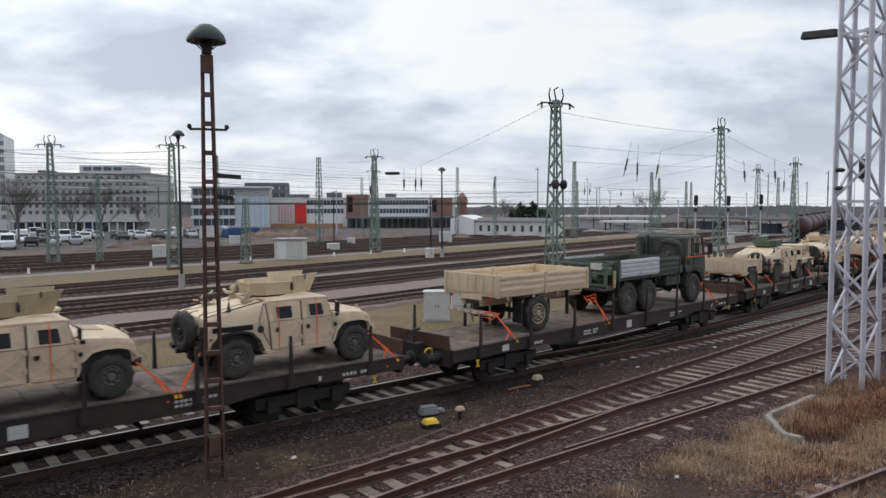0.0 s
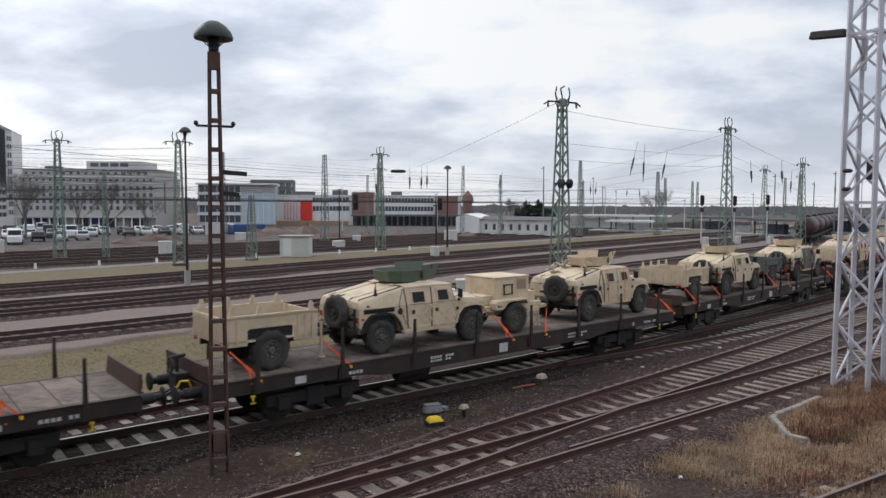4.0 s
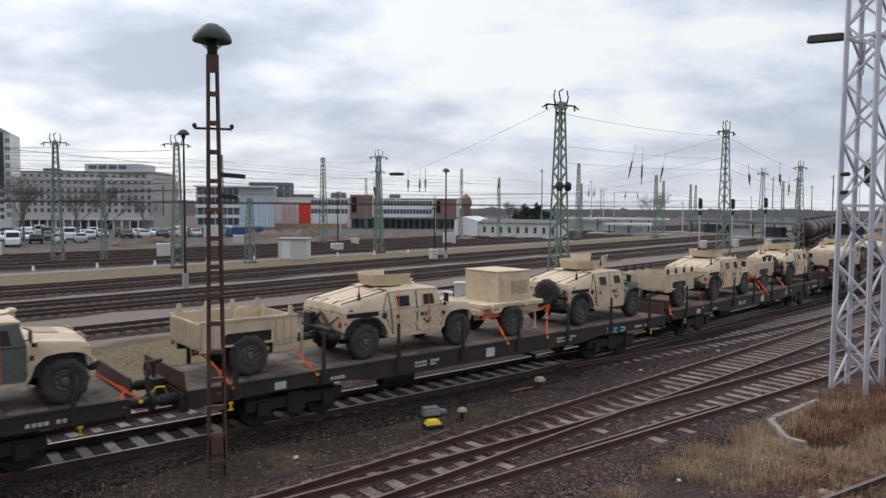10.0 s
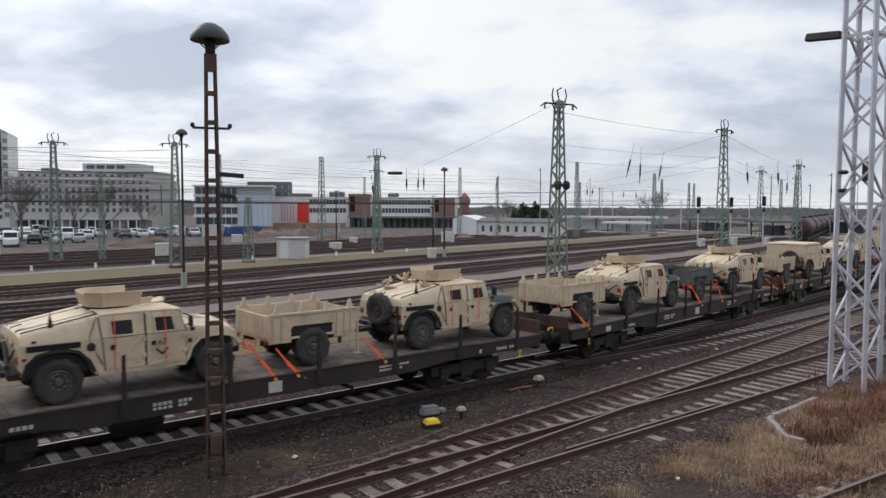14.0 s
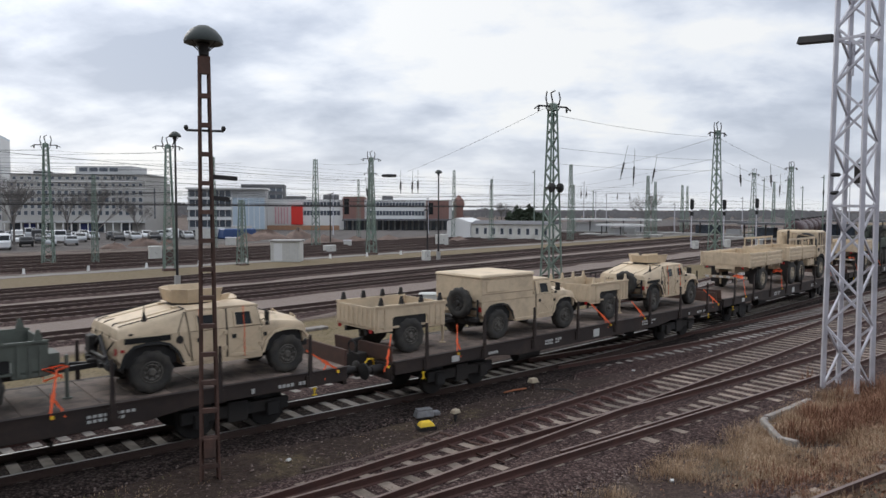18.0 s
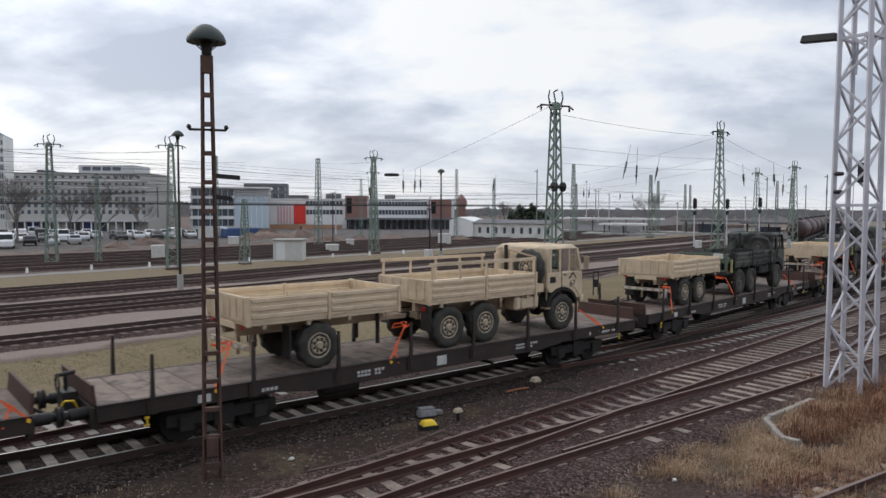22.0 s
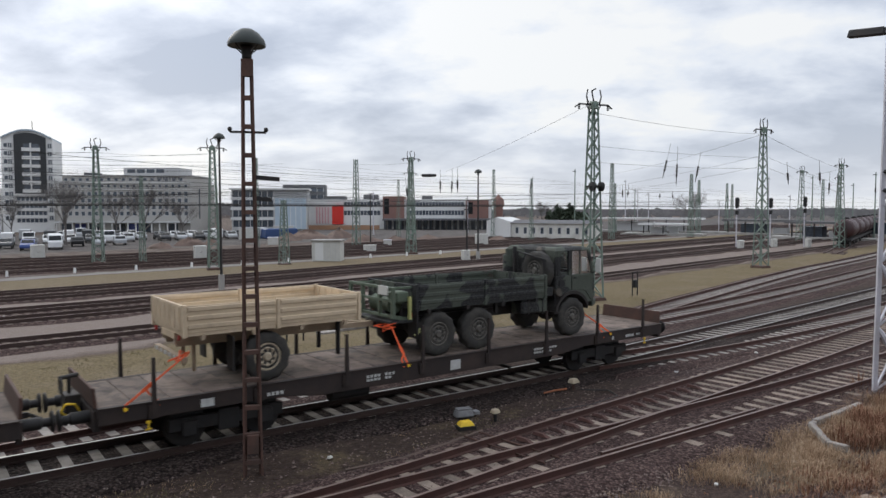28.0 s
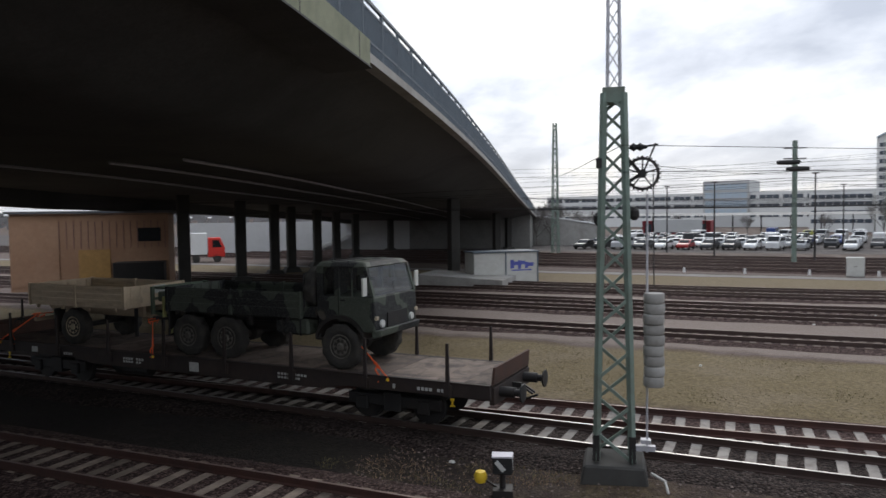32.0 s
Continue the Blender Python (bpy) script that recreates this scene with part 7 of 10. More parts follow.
def grey_mast():
    at = along(23.75, 9.13, -0.1, -3)
    t = thing("floodlight_mast", "galvanised grey lattice mast with floodlight arms among dry grass", "lattice mast", at)
    lattice(t, 14.5, 1.0, 0.83, MAST_GREY, 0.12, 0.06, 0.0, 17)
    for z in (5.6, 10.6):
        for i in range(4):
            w = (1.0 - 0.17 * z / 14.5) / 2
            c = [(-w, -w, z), (w, -w, z), (w, w, z), (-w, w, z)]
            part("ring_bar", Shape().bar(c[i], c[(i + 1) % 4], 0.08), MAST_GREY, t)
    part("footing", Shape().box(-0.8, 0.8, -0.8, 0.8, -0.6, -0.12), CONCRETE, t)
    a = part("lamp_arm", Shape().tube((0, 0.4, 10.68), (0, 0.85, 10.78), 0.03), MAST_GREY, t)
    part("floodlight", Shape().hexa([(-0.14, 0.72, 10.66), (0.14, 0.72, 10.66), (0.14, 1.85, 10.76), (-0.14, 1.85, 10.76), (-0.11, 0.75, 10.90), (0.11, 0.75, 10.90), (0.1, 1.8, 11.0), (-0.1, 1.8, 11.0)]), DARK, a, "dark elongated lamp head", bevel=0.03)
    a = part("lamp_arm", Shape().tube((0.35, 0.3, 9.6), (0.42, 0.3, 10.6), 0.035).tube((0.42, 0.3, 10.6), (1.1, 0.3, 10.9), 0.03), MAST_GREY, t)
    part("floodlight", Shape().box(1.0, 1.75, 0.2, 0.4, 10.82, 11.0), DARK, a, bevel=0.03)
    part("junction_box", Shape().box(0.32, 0.55, -0.1, 0.15, 6.3, 6.9), DARK, t, bevel=0.02)
    for z in (6.0, 6.55):
        part("cable_clamp", Shape().lathe([(0.1, -0.06), (0.16, 0), (0.1, 0.06)], 10, "z", (-0.42, 0.35, z)), DARK, t)


grey_mast()


def mushroom_lamp(s, d, h, wb, wt, mat, cap, label, ladder=True, turn=0):
    t = thing("yard_lamp", label, "yard lamp", along(s, d, -0.3, turn), group="yard lamps")
    top = h - 0.62 * cap / 0.38
    if ladder:
        for sx in (-1, 1):
            part("upright", Shape().bar((sx * wb / 2, 0, -0.2), (sx * wt / 2, 0, top), 0.045, 0.10, (0, 1, 0)), mat, t)
            part("flange", Shape().bar((sx * (wb / 2 - 0.03), 0.06, -0.2), (sx * (wt / 2 - 0.02), 0.06, top), 0.07, 0.012, (0, 1, 0)), mat, t)
        n = 15
        for k in range(n):
            z = 0.35 + (top - 0.55) * k / (n - 1)
            w = wb + (wt - wb) * z / top
            part("batten", Shape().box(-w / 2, w / 2, -0.055, 0.055, z - 0.045, z + 0.045), mat, t)
        part("head_plate", Shape().box(-wt / 2 - 0.01, wt / 2 + 0.01, -0.07, 0.07, top - 0.35, top), mat, t)
        z = h - 2.1
        ca = part("crossarm", Shape().bar((-0.36, 0, z), (0.36, 0, z), 0.045), DARK, t)
        for sx in (-1, 1):
            part("insulator", Shape().lathe([(0.02, 0), (0.05, 0.05), (0.03, 0.1)], 8, "z", (sx * 0.36, 0, z)), DARK, ca)
        for z, x in ((h - 3.02, 0.62), (h - 3.45, 0.46)):
            part("bracket_arm", Shape().bar((0.1, 0, z), (x, 0, z - 0.04), 0.085, 0.09), DARK, t)
        part("junction_box", Shape().box(-0.12, 0.12, -0.1, 0.06, 0.55, 0.95), mat, t, bevel=0.01)
    else:
        part("pole", Shape().tube((0, 0, -0.2), (0, 0, top), wb / 2, wt / 2, 10), mat, t, smooth=True)
        part("pole_foot", Shape().box(-0.16, 0.16, -0.16, 0.16, -0.2, 1.1), CONCRETE, t)
    k = cap / 0.38
    part("lamp_neck", Shape().lathe([(0.07 * k, 0), (0.10 * k, 0.03 * k), (0.10 * k, 0.2 * k), (0.13 * k, 0.24 * k), (0.10 * k, 0.3 * k)], 14, "z", (0, 0, top)), DARK, t, smooth=True)
    part("lamp_cap", Shape().lathe([(0.34 * k, 0.27 * k), (0.38 * k, 0.26 * k), (0.385 * k, 0.31 * k), (0.35 * k, 0.40 * k), (0.25 * k, 0.52 * k), (0.12 * k, 0.60 * k), (0.02, 0.62 * k)], 28, "z", (0, 0, top)), LAMP_GREEN, t, "dark green mushroom lamp cap", smooth=True)
    for a in (45, 135, 225, 315):
        c, s_ = math.cos(radians(a)), math.sin(radians(a))
        part("stay", Shape().tube((0.10 * k * c, 0.10 * k * s_, top + 0.1 * k), (0.32 * k * c, 0.32 * k * s_, top + 0.28 * k), 0.012 * k, seg=6), DARK, t)
    return t


mushroom_lamp(5.75, 14.5, 9.35, 0.38, 0.20, MAST_RUST, 0.38, "rusty ladder-frame yard lamp with a dark mushroom cap", turn=-21)
mushroom_lamp(17.7, 49.9, 10.9, 0.2, 0.12, DARK, 0.40, "slim dark yard lamp pole with a mushroom cap", ladder=False)
mushroom_lamp(49.8, 60.9, 9.9, 0.22, 0.14, DARK, 0.40, "slim dark yard lamp pole with a mushroom cap", ladder=False)
for s, d, h in ((2.5, 87.2, 9.5), (-15.1, 103.7, 9.0), (6.8, 113.6, 9.0), (61.3, 102.7, 8.0), (49.3, 62.2, 5.5), (-8, 92, 9.0)):
    t = thing("lamp_pole", "slim grey lamp pole in the yard", "lamp pole", along(s, d, -0.3), group="lamp poles")
    part("pole", Shape().tube((0, 0, 0), (0, 0, h), 0.11, 0.07, 8), DARK, t)
    part("lamp_head", Shape().box(-0.35, 0.35, -0.12, 0.12, h, h + 0.14), DARK, t, bevel=0.03)


def cross_mast(s, d, h):
    t = thing("signal_mast", "tall dark mast with two crossarms", "mast", along(s, d, -0.3, 10), group="tall masts")
    part("pole", Shape().bar((0, 0, 0), (0, 0, h), 0.4, 0.35), MAST_GREEN, t)
    for z in (h - 1.9, h - 0.8):
        part("crossarm", Shape().bar((-1.1, 0, z), (1.1, 0, z), 0.12), DARK, t)


cross_mast(0.5, 86, 13.0)
# slim poles standing far out in the yard
for az, dist, h in ((-11.2, 190, 12.9), (-11.9, 195, 10.7), (-12.1, 205, 10.8), (-12.9, 190, 9.7), (-7.4, 150, 13.6), (-17.9, 190, 7.4), (-18.5, 180, 8.6), (-21.2, 170, 12.4), (-24.0, 165, 12.2), (-22.6, 200, 9.0), (-26.5, 180, 11.0), (-27.8, 150, 12.0), (-29.4, 190, 11.5), (-16.3, 210, 9.5), (8.3, 160, 9.4), (5.1, 165, 9.8), (9.6, 150, 10.4), (0.9, 170, 8.5)):
    t = thing("yard_pole", "slim grey pole far out in the yard", "pole", Matrix.Translation(Q(az, dist, -0.3)), group="slim poles of the yard")
    part("shaft", Shape().tube((0, 0, 0), (0, 0, h), 0.14, 0.09, 6), MAST_GREY if int(dist) % 3 else MAST_GREEN, t)
    part("fitting", Shape().box(-0.5, 0.12, -0.05, 0.05, h - 0.5, h - 0.38), DARK, t)

WIRES = Shape()


def wire(a, b, sag=0.0, r=0.014, n=6):
    pts = [Vector(a).lerp(Vector(b), k / n) - Vector((0, 0, sag * 4 * (k / n) * (1 - k / n))) for k in range(n + 1)]
    for p, q in zip(pts, pts[1:]):
        WIRES.tube(p, q, r, seg=4, caps=False)


def wires():
    tops = [P(s, d, h - 0.95) for s, d, h, _ in MASTS]
    m0, mr, m1, m380, m4, m1485, ma, mb, mc = tops
    # head-span wires between the masts
    wire(m0, Q(2.6, 84, 9.6), 0.15, 0.011)
    spans = [(m0, mr, 0.9), (mr, m1485, 0.8), (m380, m1, 0.8), (m4, P(54.4, 95.3, 12.6), 0.6), (mr, P(99.8, 85.1, 12.0), 1.2), (m1485, ma, 0.9), (ma, mb, 1.0),
             (m1, P(-30, 110, 11.0), 1.0), (m380, P(0.5, 86, 11.0), 0.8), (m1, P(-25, 88, 10.5), 0.6), (P(31, 69, 10.5), P(16, 81, 10.5), 0.4), (P(91.7, 107.4, 12.0), P(54.4, 95.3, 12.0), 0.9)]
    for a, b, sag in spans:
        wire(a - Vector((0, 0, 0.6)), b - Vector((0, 0, 0.6)), sag * 0.3)
        for drop in (2.6, 3.6):
            wire(a - Vector((0, 0, drop)), b - Vector((0, 0, drop + 0.2)), 0.15, 0.012)
    # contact and carrying wires along the tracks
    for k, d0 in enumerate(YARD_D):
        for h, sag in ((5.7, 0.05), (7.0, 0.6)):
            for s0 in range(-120, 180, 60):
                def off(s):
                    return float(np.interp(s, [-160, 5, 16, 36, 60, 110, 240], [d0 - 0.5, d0, d0 + 1 + 0.25 * k, d0 + 4.2 + 0.6 * k, d0 + 8.3 + 0.7 * k, d0 + 17 + k, d0 + 40 + k]))
                wire(P(s0, off(s0), h), P(s0 + 60, off(s0 + 60), h), sag, 0.011)
    for k, d0 in enumerate((70, 74.8, 79.5, 84.2, 89, 96, 102)):
        for h, sag in ((5.8, 0.05), (7.2, 0.7), (9.4 + (k % 3) * 0.7, 0.5)):
            for s0 in (-90, -30, 30, 90, 150):
                def off2(s):
                    return float(np.interp(s, [-160, -40, 5, 40, 110, 240], [d0 + 14, d0 + 8, d0 + 1, d0 + 6, d0 + 20, d0 + 50]))
                wire(P(s0, off2(s0), h), P(s0 + 60, off2(s0 + 60), h), sag, 0.016)
    # wires gathered at the tension mast
    tm = Vector((-12.6, 9.77, 0))
    for z, b in ((6.75, P(40, 62, 8.5)), (6.2, P(40, 62, 8.3)), (6.75, P(-30, 92, 9.5)), (6.4, P(0.5, 86, 9.5))):
        wire(tm + Vector((0.4, -0.1, z)), b, 0.3, 0.009)
    tagged(solid("overhead_wire", WIRES, DARK, "thin dark overhead wires strung across the yard", "overhead wires"), kind="stuff")
    # hanging insulators on the head spans
    ins = Shape().tube((0, 0, 0), (0, 0, -1.4), 0.02, seg=6).lathe([(0.03, -1.4), (0.13, -1.5), (0.06, -1.6), (0.14, -1.7), (0.06, -1.8), (0.14, -1.95), (0.06, -2.1), (0.14, -2.25), (0.06, -2.4), (0.03, -3.0)], 8)
    me = ins.mesh("hanging_insulator", DARK)
    for az, dist, z, tilt, k in ((-14.43, 92, 13.17, 11.8, 1.44), (-14.94, 92, 12.8, 1.6, 1.53), (-16.58, 94, 12.18, 9.4, 1.22), (-22.34, 80, 9.95, -4.4, 0.74), (-24.38, 80, 9.93, -3.0, 0.76), (-28.13, 74, 10.64, -1.5, 0.53), (-10.98, 120, 9.29, 0.0, 0.73), (-11.43, 120, 9.14, 4.8, 0.68), (-25.05, 110, 10.1, 1.3, 0.97), (-27.8, 110, 8.93, 0.0, 0.63), (-13.73, 120, 8.3, 3.3, 0.47), (-14.58, 120, 8.12, -7.3, 0.43), (3.05, 84, 9.8, 0, 0.9), (2.1, 84, 9.8, 2, 0.9), (1.7, 84, 9.9, 0, 0.9), (5.8, 84, 9.0, -6, 0.9), (-4.2, 110, 10.4, 12, 0.9)):
        ob = new("hanging_insulator", me)
        ob.matrix_basis = Matrix.Translation(Q(az, dist, z)) @ pose(0, 0, 0, 0, 0, az) @ pose(0, 0, 0, 0, tilt, 0) @ Matrix.Diagonal((1, 1, k, 1))
        tagged(ob, "dark string insulator hanging from a span wire", "insulator", "insulators on the span wires")
    me = Shape().lathe([(0.03, -1.5), (0.2, -1.35), (0.24, 0), (0.2, 1.35), (0.03, 1.5)], 10, "x").mesh("wire_weight", DARK)
    for az, dist, z in ((3.95, 80, 9.0), (39.5, 60, 8.9), (38.9, 60, 8.4)):
        ob = new("section_insulator", me)
        ob.matrix_basis = Matrix.Translation(Q(az, dist, z)) @ pose(0, 0, 0, 0, 0, az) @ Matrix.Diagonal((0.55, 0.8, 0.8, 1))
        tagged(ob, "dark section insulator hung in the wires", "insulator", "section insulators")


wires()


# ---- buildings round the yard ----
def house_frame(az0, d0, az1, d1):
    """A frame whose x runs from one end of a front to the other; y goes back from the viewer."""
    a, b = Q(az0, d0), Q(az1, d1)
    x = (b - a).normalized()
    y = Vector((-x.y, x.x, 0))
    m = Matrix(((x.x, y.x, 0, a.x), (x.y, y.y, 0, a.y), (0, 0, 1, -0.3), (0, 0, 0, 1)))
    return m, (b - a).length


def windows(parent, xs, zs, w, h, mat=None, frame_mat=None, y=0.0, sill=True):
    """A grid of single windows with frames and panes standing in a front."""
    mat, frame_mat = mat or GLASSB, frame_mat or WHITEWALL
    pane = Shape().box(-w / 2 + 0.06, w / 2 - 0.06, -0.03, 0.02, 0.06, h - 0.06).mesh("pane", mat)
    fr = Shape().box(-w / 2, w / 2, -0.06, -0.0, 0, 0.08).box(-w / 2, w / 2, -0.06, 0.0, h - 0.08, h).box(-w / 2, -w / 2 + 0.08, -0.06, 0.0, 0.08, h - 0.08).box(w / 2 - 0.08, w / 2, -0.06, 0.0, 0.08, h - 0.08).mesh("window", frame_mat)
    for z in zs:
        for x in xs:
            wd = part("window", fr, frame_mat, parent, m=pose(x, y, z))
            part("pane", pane, mat, wd)


def ribbon(parent, x0, x1, z, h, n, mat=None, mull=None, y=0.0):
    """A strip of glazing cut by mullions."""
    mat, mull = mat or GLASSB, mull or PLASTER_G
    wd = part("window", Shape().box(x0, x1, y - 0.05, y + 0.02, z, z + h), mat, parent)
    me = Shape().box(-0.09, 0.09, -0.12, 0.02, 0, h).mesh("mullion", mull)
    for k in range(n + 1):
        part("mullion", me, mull, wd, m=pose(x0 + (x1 - x0) * k / n, y, z))


def tower_block():
    m, w = house_frame(33.96, 205, 30.9, 203)
    b = thing("office_tower", "white office tower with arched top and dark glass front", "office tower", m)
    out = [(w * k / 12, 22.6 + 2.0 * math.sin(math.pi * k / 12)) for k in range(13)]
    part("wall", Shape().side([(0, -0.2)] + out + [(w, -0.2)], 0.0, 14.0), WHITEWALL, b, "white rendered walls")
    arc = [(w * 0.25 + w * 0.62 * k / 10, 22.1 + 2.0 * math.sin(math.pi * (0.25 + 0.62 * k / 10))) for k in range(11)]
    part("glass_front", Shape().side([(w * 0.25, 9.4)] + arc + [(w * 0.87, 9.4)], -0.3, 0.0), TOWERGLASS, b, "dark curtain-wall glass under an arched top")
    part("roof_rim", Shape().side(out + [(x, z + 0.35) for x, z in reversed(out)], -0.5, 14.2), BLUEPANEL, b, "pale green roof rim")
    for k in range(6):
        z = 9.6 + k * 2.0
        bal = part("balcony", Shape().box(w * 0.41, w * 0.76, -1.0, -0.3, z, z + 0.85), PLASTER, b)
        part("balcony_window", Shape().box(w * 0.43, w * 0.74, -0.36, -0.31, z + 0.9, z + 1.8), GLASSB, bal)
        part("balcony_screen", Shape().box(w * 0.565, w * 0.59, -1.0, -0.3, z + 0.85, z + 2.0), PLASTER, bal)
    for k in range(10):
        z = 2.9 + k * 1.95
        windows(b, [w * 0.09], [z], 1.0, 1.1)
        ribbon(b, w * 0.13, w * 0.21, z, 1.1, 2)
        ribbon(b, w * 0.905, w * 0.985, z, 1.1, 2)
    for k in range(4):
        ribbon(b, w * 0.27, w * 0.86, 2.4 + k * 1.75, 0.95, 7)
        part("parapet_band", Shape().box(w * 0.24, w * 0.88, -0.35, 0.0, 3.45 + k * 1.75, 4.1 + k * 1.75), PLASTER, b)
    part("flagpole", Shape().tube((w * 0.55, 4, 24), (w * 0.55, 4, 27.4), 0.09), DARK, b)
    m2, w2 = house_frame(38.0, 208, 34.05, 207)
    c = thing("office_wing", "lower white office wing beside the tower", "office wing", m2)
    part("wall", Shape().box(0, w2, 0, 12, -0.2, 10.0), WHITEWALL, c)
    for z in (2.2, 4.4, 6.6, 8.4):
        ribbon(c, 0.4, w2 - 0.4, z, 1.0, 8)


TOWERGLASS = glass("smoked_glass", (0.010, 0.012, 0.014), 0.35)


def hotel():
    m, w = house_frame(30.56, 199, 21.95, 186)
    b = thing("hotel", "long pale grey hotel with rows of small windows", "hotel", m)
    part("wall", Shape().box(0, w, 0, 18, -0.2, 12.0), HOTELWALL, b, "grey plaster front")
    part("attic_floor", Shape().box(0.3, w - 0.4, 0.9, 17.0, 12.0, 13.6), HOTELWALL, b)
    part("roof_edge", Shape().box(0.1, w - 0.1, 0.6, 17.4, 13.6, 13.85), PLASTER_G, b)
    part("cornice", Shape().box(-0.1, w + 0.15, -0.3, 0.2, 11.8, 12.1), PLASTER, b)
    part("string_course", Shape().box(-0.05, w + 0.1, -0.15, 0.1, 10.25, 10.42), PLASTER, b)
    ph = part("penthouse", Shape().box(w * 0.44, w * 0.86, 4, 14, 13.85, 15.8), PLASTER_G, b, "rooftop plant housing")
    for k in range(4):
        part("louvre", Shape().box(w * 0.47 + k * w * 0.075, w * 0.53 + k * w * 0.075, 3.93, 4.0, 14.5, 15.4), GLASSB, ph)
    part("roof_housing", Shape().box(w * 0.16, w * 0.24, 2, 6, 13.85, 14.5), ROOF, b)
    part("canopy", Shape().box(0, w, -2.4, 0, 2.3, 2.7), PLASTER_G, b)
    n = 20
    xs = [1.0 + k * (w - 2.0) / (n - 1) for k in range(n)]
    windows(b, xs, [4.0, 5.55, 7.15, 8.75], 1.0, 1.08, GLASSB, PLASTER_G)
    windows(b, xs, [10.75], 0.8, 0.8, GLASSB, PLASTER_G)
    windows(b, [1.2 + k * 1.75 for k in range(int((w - 1.6) / 1.75))], [12.35], 0.95, 0.8, GLASSB, PLASTER_G, y=0.9)
    for k in range(int(w / 1.9)):
        part("column", Shape().box(k * 1.9 + 0.2, k * 1.9 + 0.45, -2.3, -2.0, -0.2, 2.3), PLASTER, b)
    for k in range(int(w / 3.2)):
        part("shop_window", Shape().box(0.4 + k * 3.2, 3.0 + k * 3.2, -0.08, 0.02, 0.1, 2.1), (GLASSB, SHOPBLUE, GLASSB, CABINET)[k % 4], b)
    part("stair_slit", Shape().box(w - 0.02, w + 0.05, 6.0, 6.8, 3.2, 10.6), GLASSB, b)
    for k in range(8):
        part("sign_bar", Shape().box(w * 0.74 + k * 0.72, w * 0.74 + k * 0.72 + 0.4, 0.78, 0.86, 12.7, 13.3), ROOF, b)


HOTELWALL = paint("grey_hotel_plaster", (0.40, 0.385, 0.36), 0.9, vary=0.05, dirt_amount=0.2, dirt_scale=0.08, scale=0.2, bump=0.03, fine=2)
SHOPBLUE = paint("blue_shopfront", (0.06, 0.08, 0.26), 0.5, vary=0.15)


def long_office():
    m, w = house_frame(56.5, 300, 33.2, 262)
    b = thing("long_office_building", "very long white office building with window bands", "office building", m)
    part("wall", Shape().box(0, w, 0, 16, -0.2, 12.0), WHITEWALL, b)
    for z in (9.6, 6.6, 3.4):
        for k in range(16):
            x0 = 0.8 + k * (w - 1.6) / 16
            ribbon(b, x0, x0 + (w - 1.6) / 16 - 1.1, z, 1.3, 3)
    part("stair_tower", Shape().box(w * 0.53, w * 0.66, -1.2, 12, -0.2, 16.0), PLASTER_G, b, "blue-grey glazed stair tower")
    for k in range(4):
        ribbon(b, w * 0.535, w * 0.655, 4.2 + k * 2.9, 2.0, 6, BLUEPANEL, y=-1.2)
    m2, w2 = house_frame(56, 190, 33.5, 178)
    c = thing("platform_canopy", "long grey platform canopy on slim posts", "platform canopy", m2, group="platform canopies")
    part("roof", Shape().frustum((0, w2, -2.5, 2.5), (0.3, w2 - 0.3, -0.4, 0.4), 4.6, 5.2), CONCRETE, c)
    for k in range(int(w2 / 6)):
        part("post", Shape().box(k * 6 + 1, k * 6 + 1.25, -0.12, 0.12, -0.2, 4.6), DARK, c)
    part("ticket_hall", Shape().box(w2 * 0.30, w2 * 0.52, 3, 9, -0.2, 3.4), REDHALL, c, "dark red low kiosk row")
    for k in range(6):
        part("shop_window", Shape().box(w2 * 0.31 + k * w2 * 0.035, w2 * 0.31 + k * w2 * 0.035 + 1.6, 2.92, 3.02, 0.4, 2.6), GLASSB, c)


REDHALL = paint("red_kiosk", (0.28, 0.03, 0.04), 0.6, vary=0.2)


def glass_office():
    m, w = house_frame(19.0, 196, 13.4, 194)
    b = thing("glass_office", "low modern office with glazed bands and pale blue end", "office building", m)
    part("wall", Shape().box(0, w, 0, 14, -0.2, 10.6), PLASTER_G, b)
    for z in (1.0, 3.6, 6.2, 8.6):
        ribbon(b, 0.3, w * 0.55, z, 1.7, 7)
    part("pale_glazing", Shape().box(w * 0.57, w * 0.99, -0.6, 0.05, 0.4, 8.4), BLUEPANEL, b, "pale blue-white glazing")
    for k in range(7):
        part("mullion", Shape().box(w * 0.57 + k * w * 0.07 - 0.07, w * 0.57 + k * w * 0.07 + 0.07, -0.7, -0.6, 0.4, 8.4), WHITEWALL, b)
    for z in (2.75, 5.35, 7.95):
        part("floor_slab", Shape().box(-0.2, w * 0.56, -0.5, 0.0, z, z + 0.7), WHITEWALL, b)
    part("roof_slab", Shape().box(-0.5, w + 0.5, -1.0, 14.5, 10.6, 11.0), PLASTER, b)
    m2, w2 = house_frame(15.2, 215, 12.0, 214)
    c = thing("dark_rooftop_block", "dark cubic building rising behind the offices", "office building", m2)
    part("wall", Shape().box(0, w2, 0, 10, -0.2, 12.6), ROOF, c)
    for z in (8.6, 10.6):
        ribbon(c, 0.5, w2 - 0.5, z, 1.0, 6)


PINKPANEL = paint("faded_pink_panel", (0.62, 0.40, 0.40), 0.6, vary=0.1)


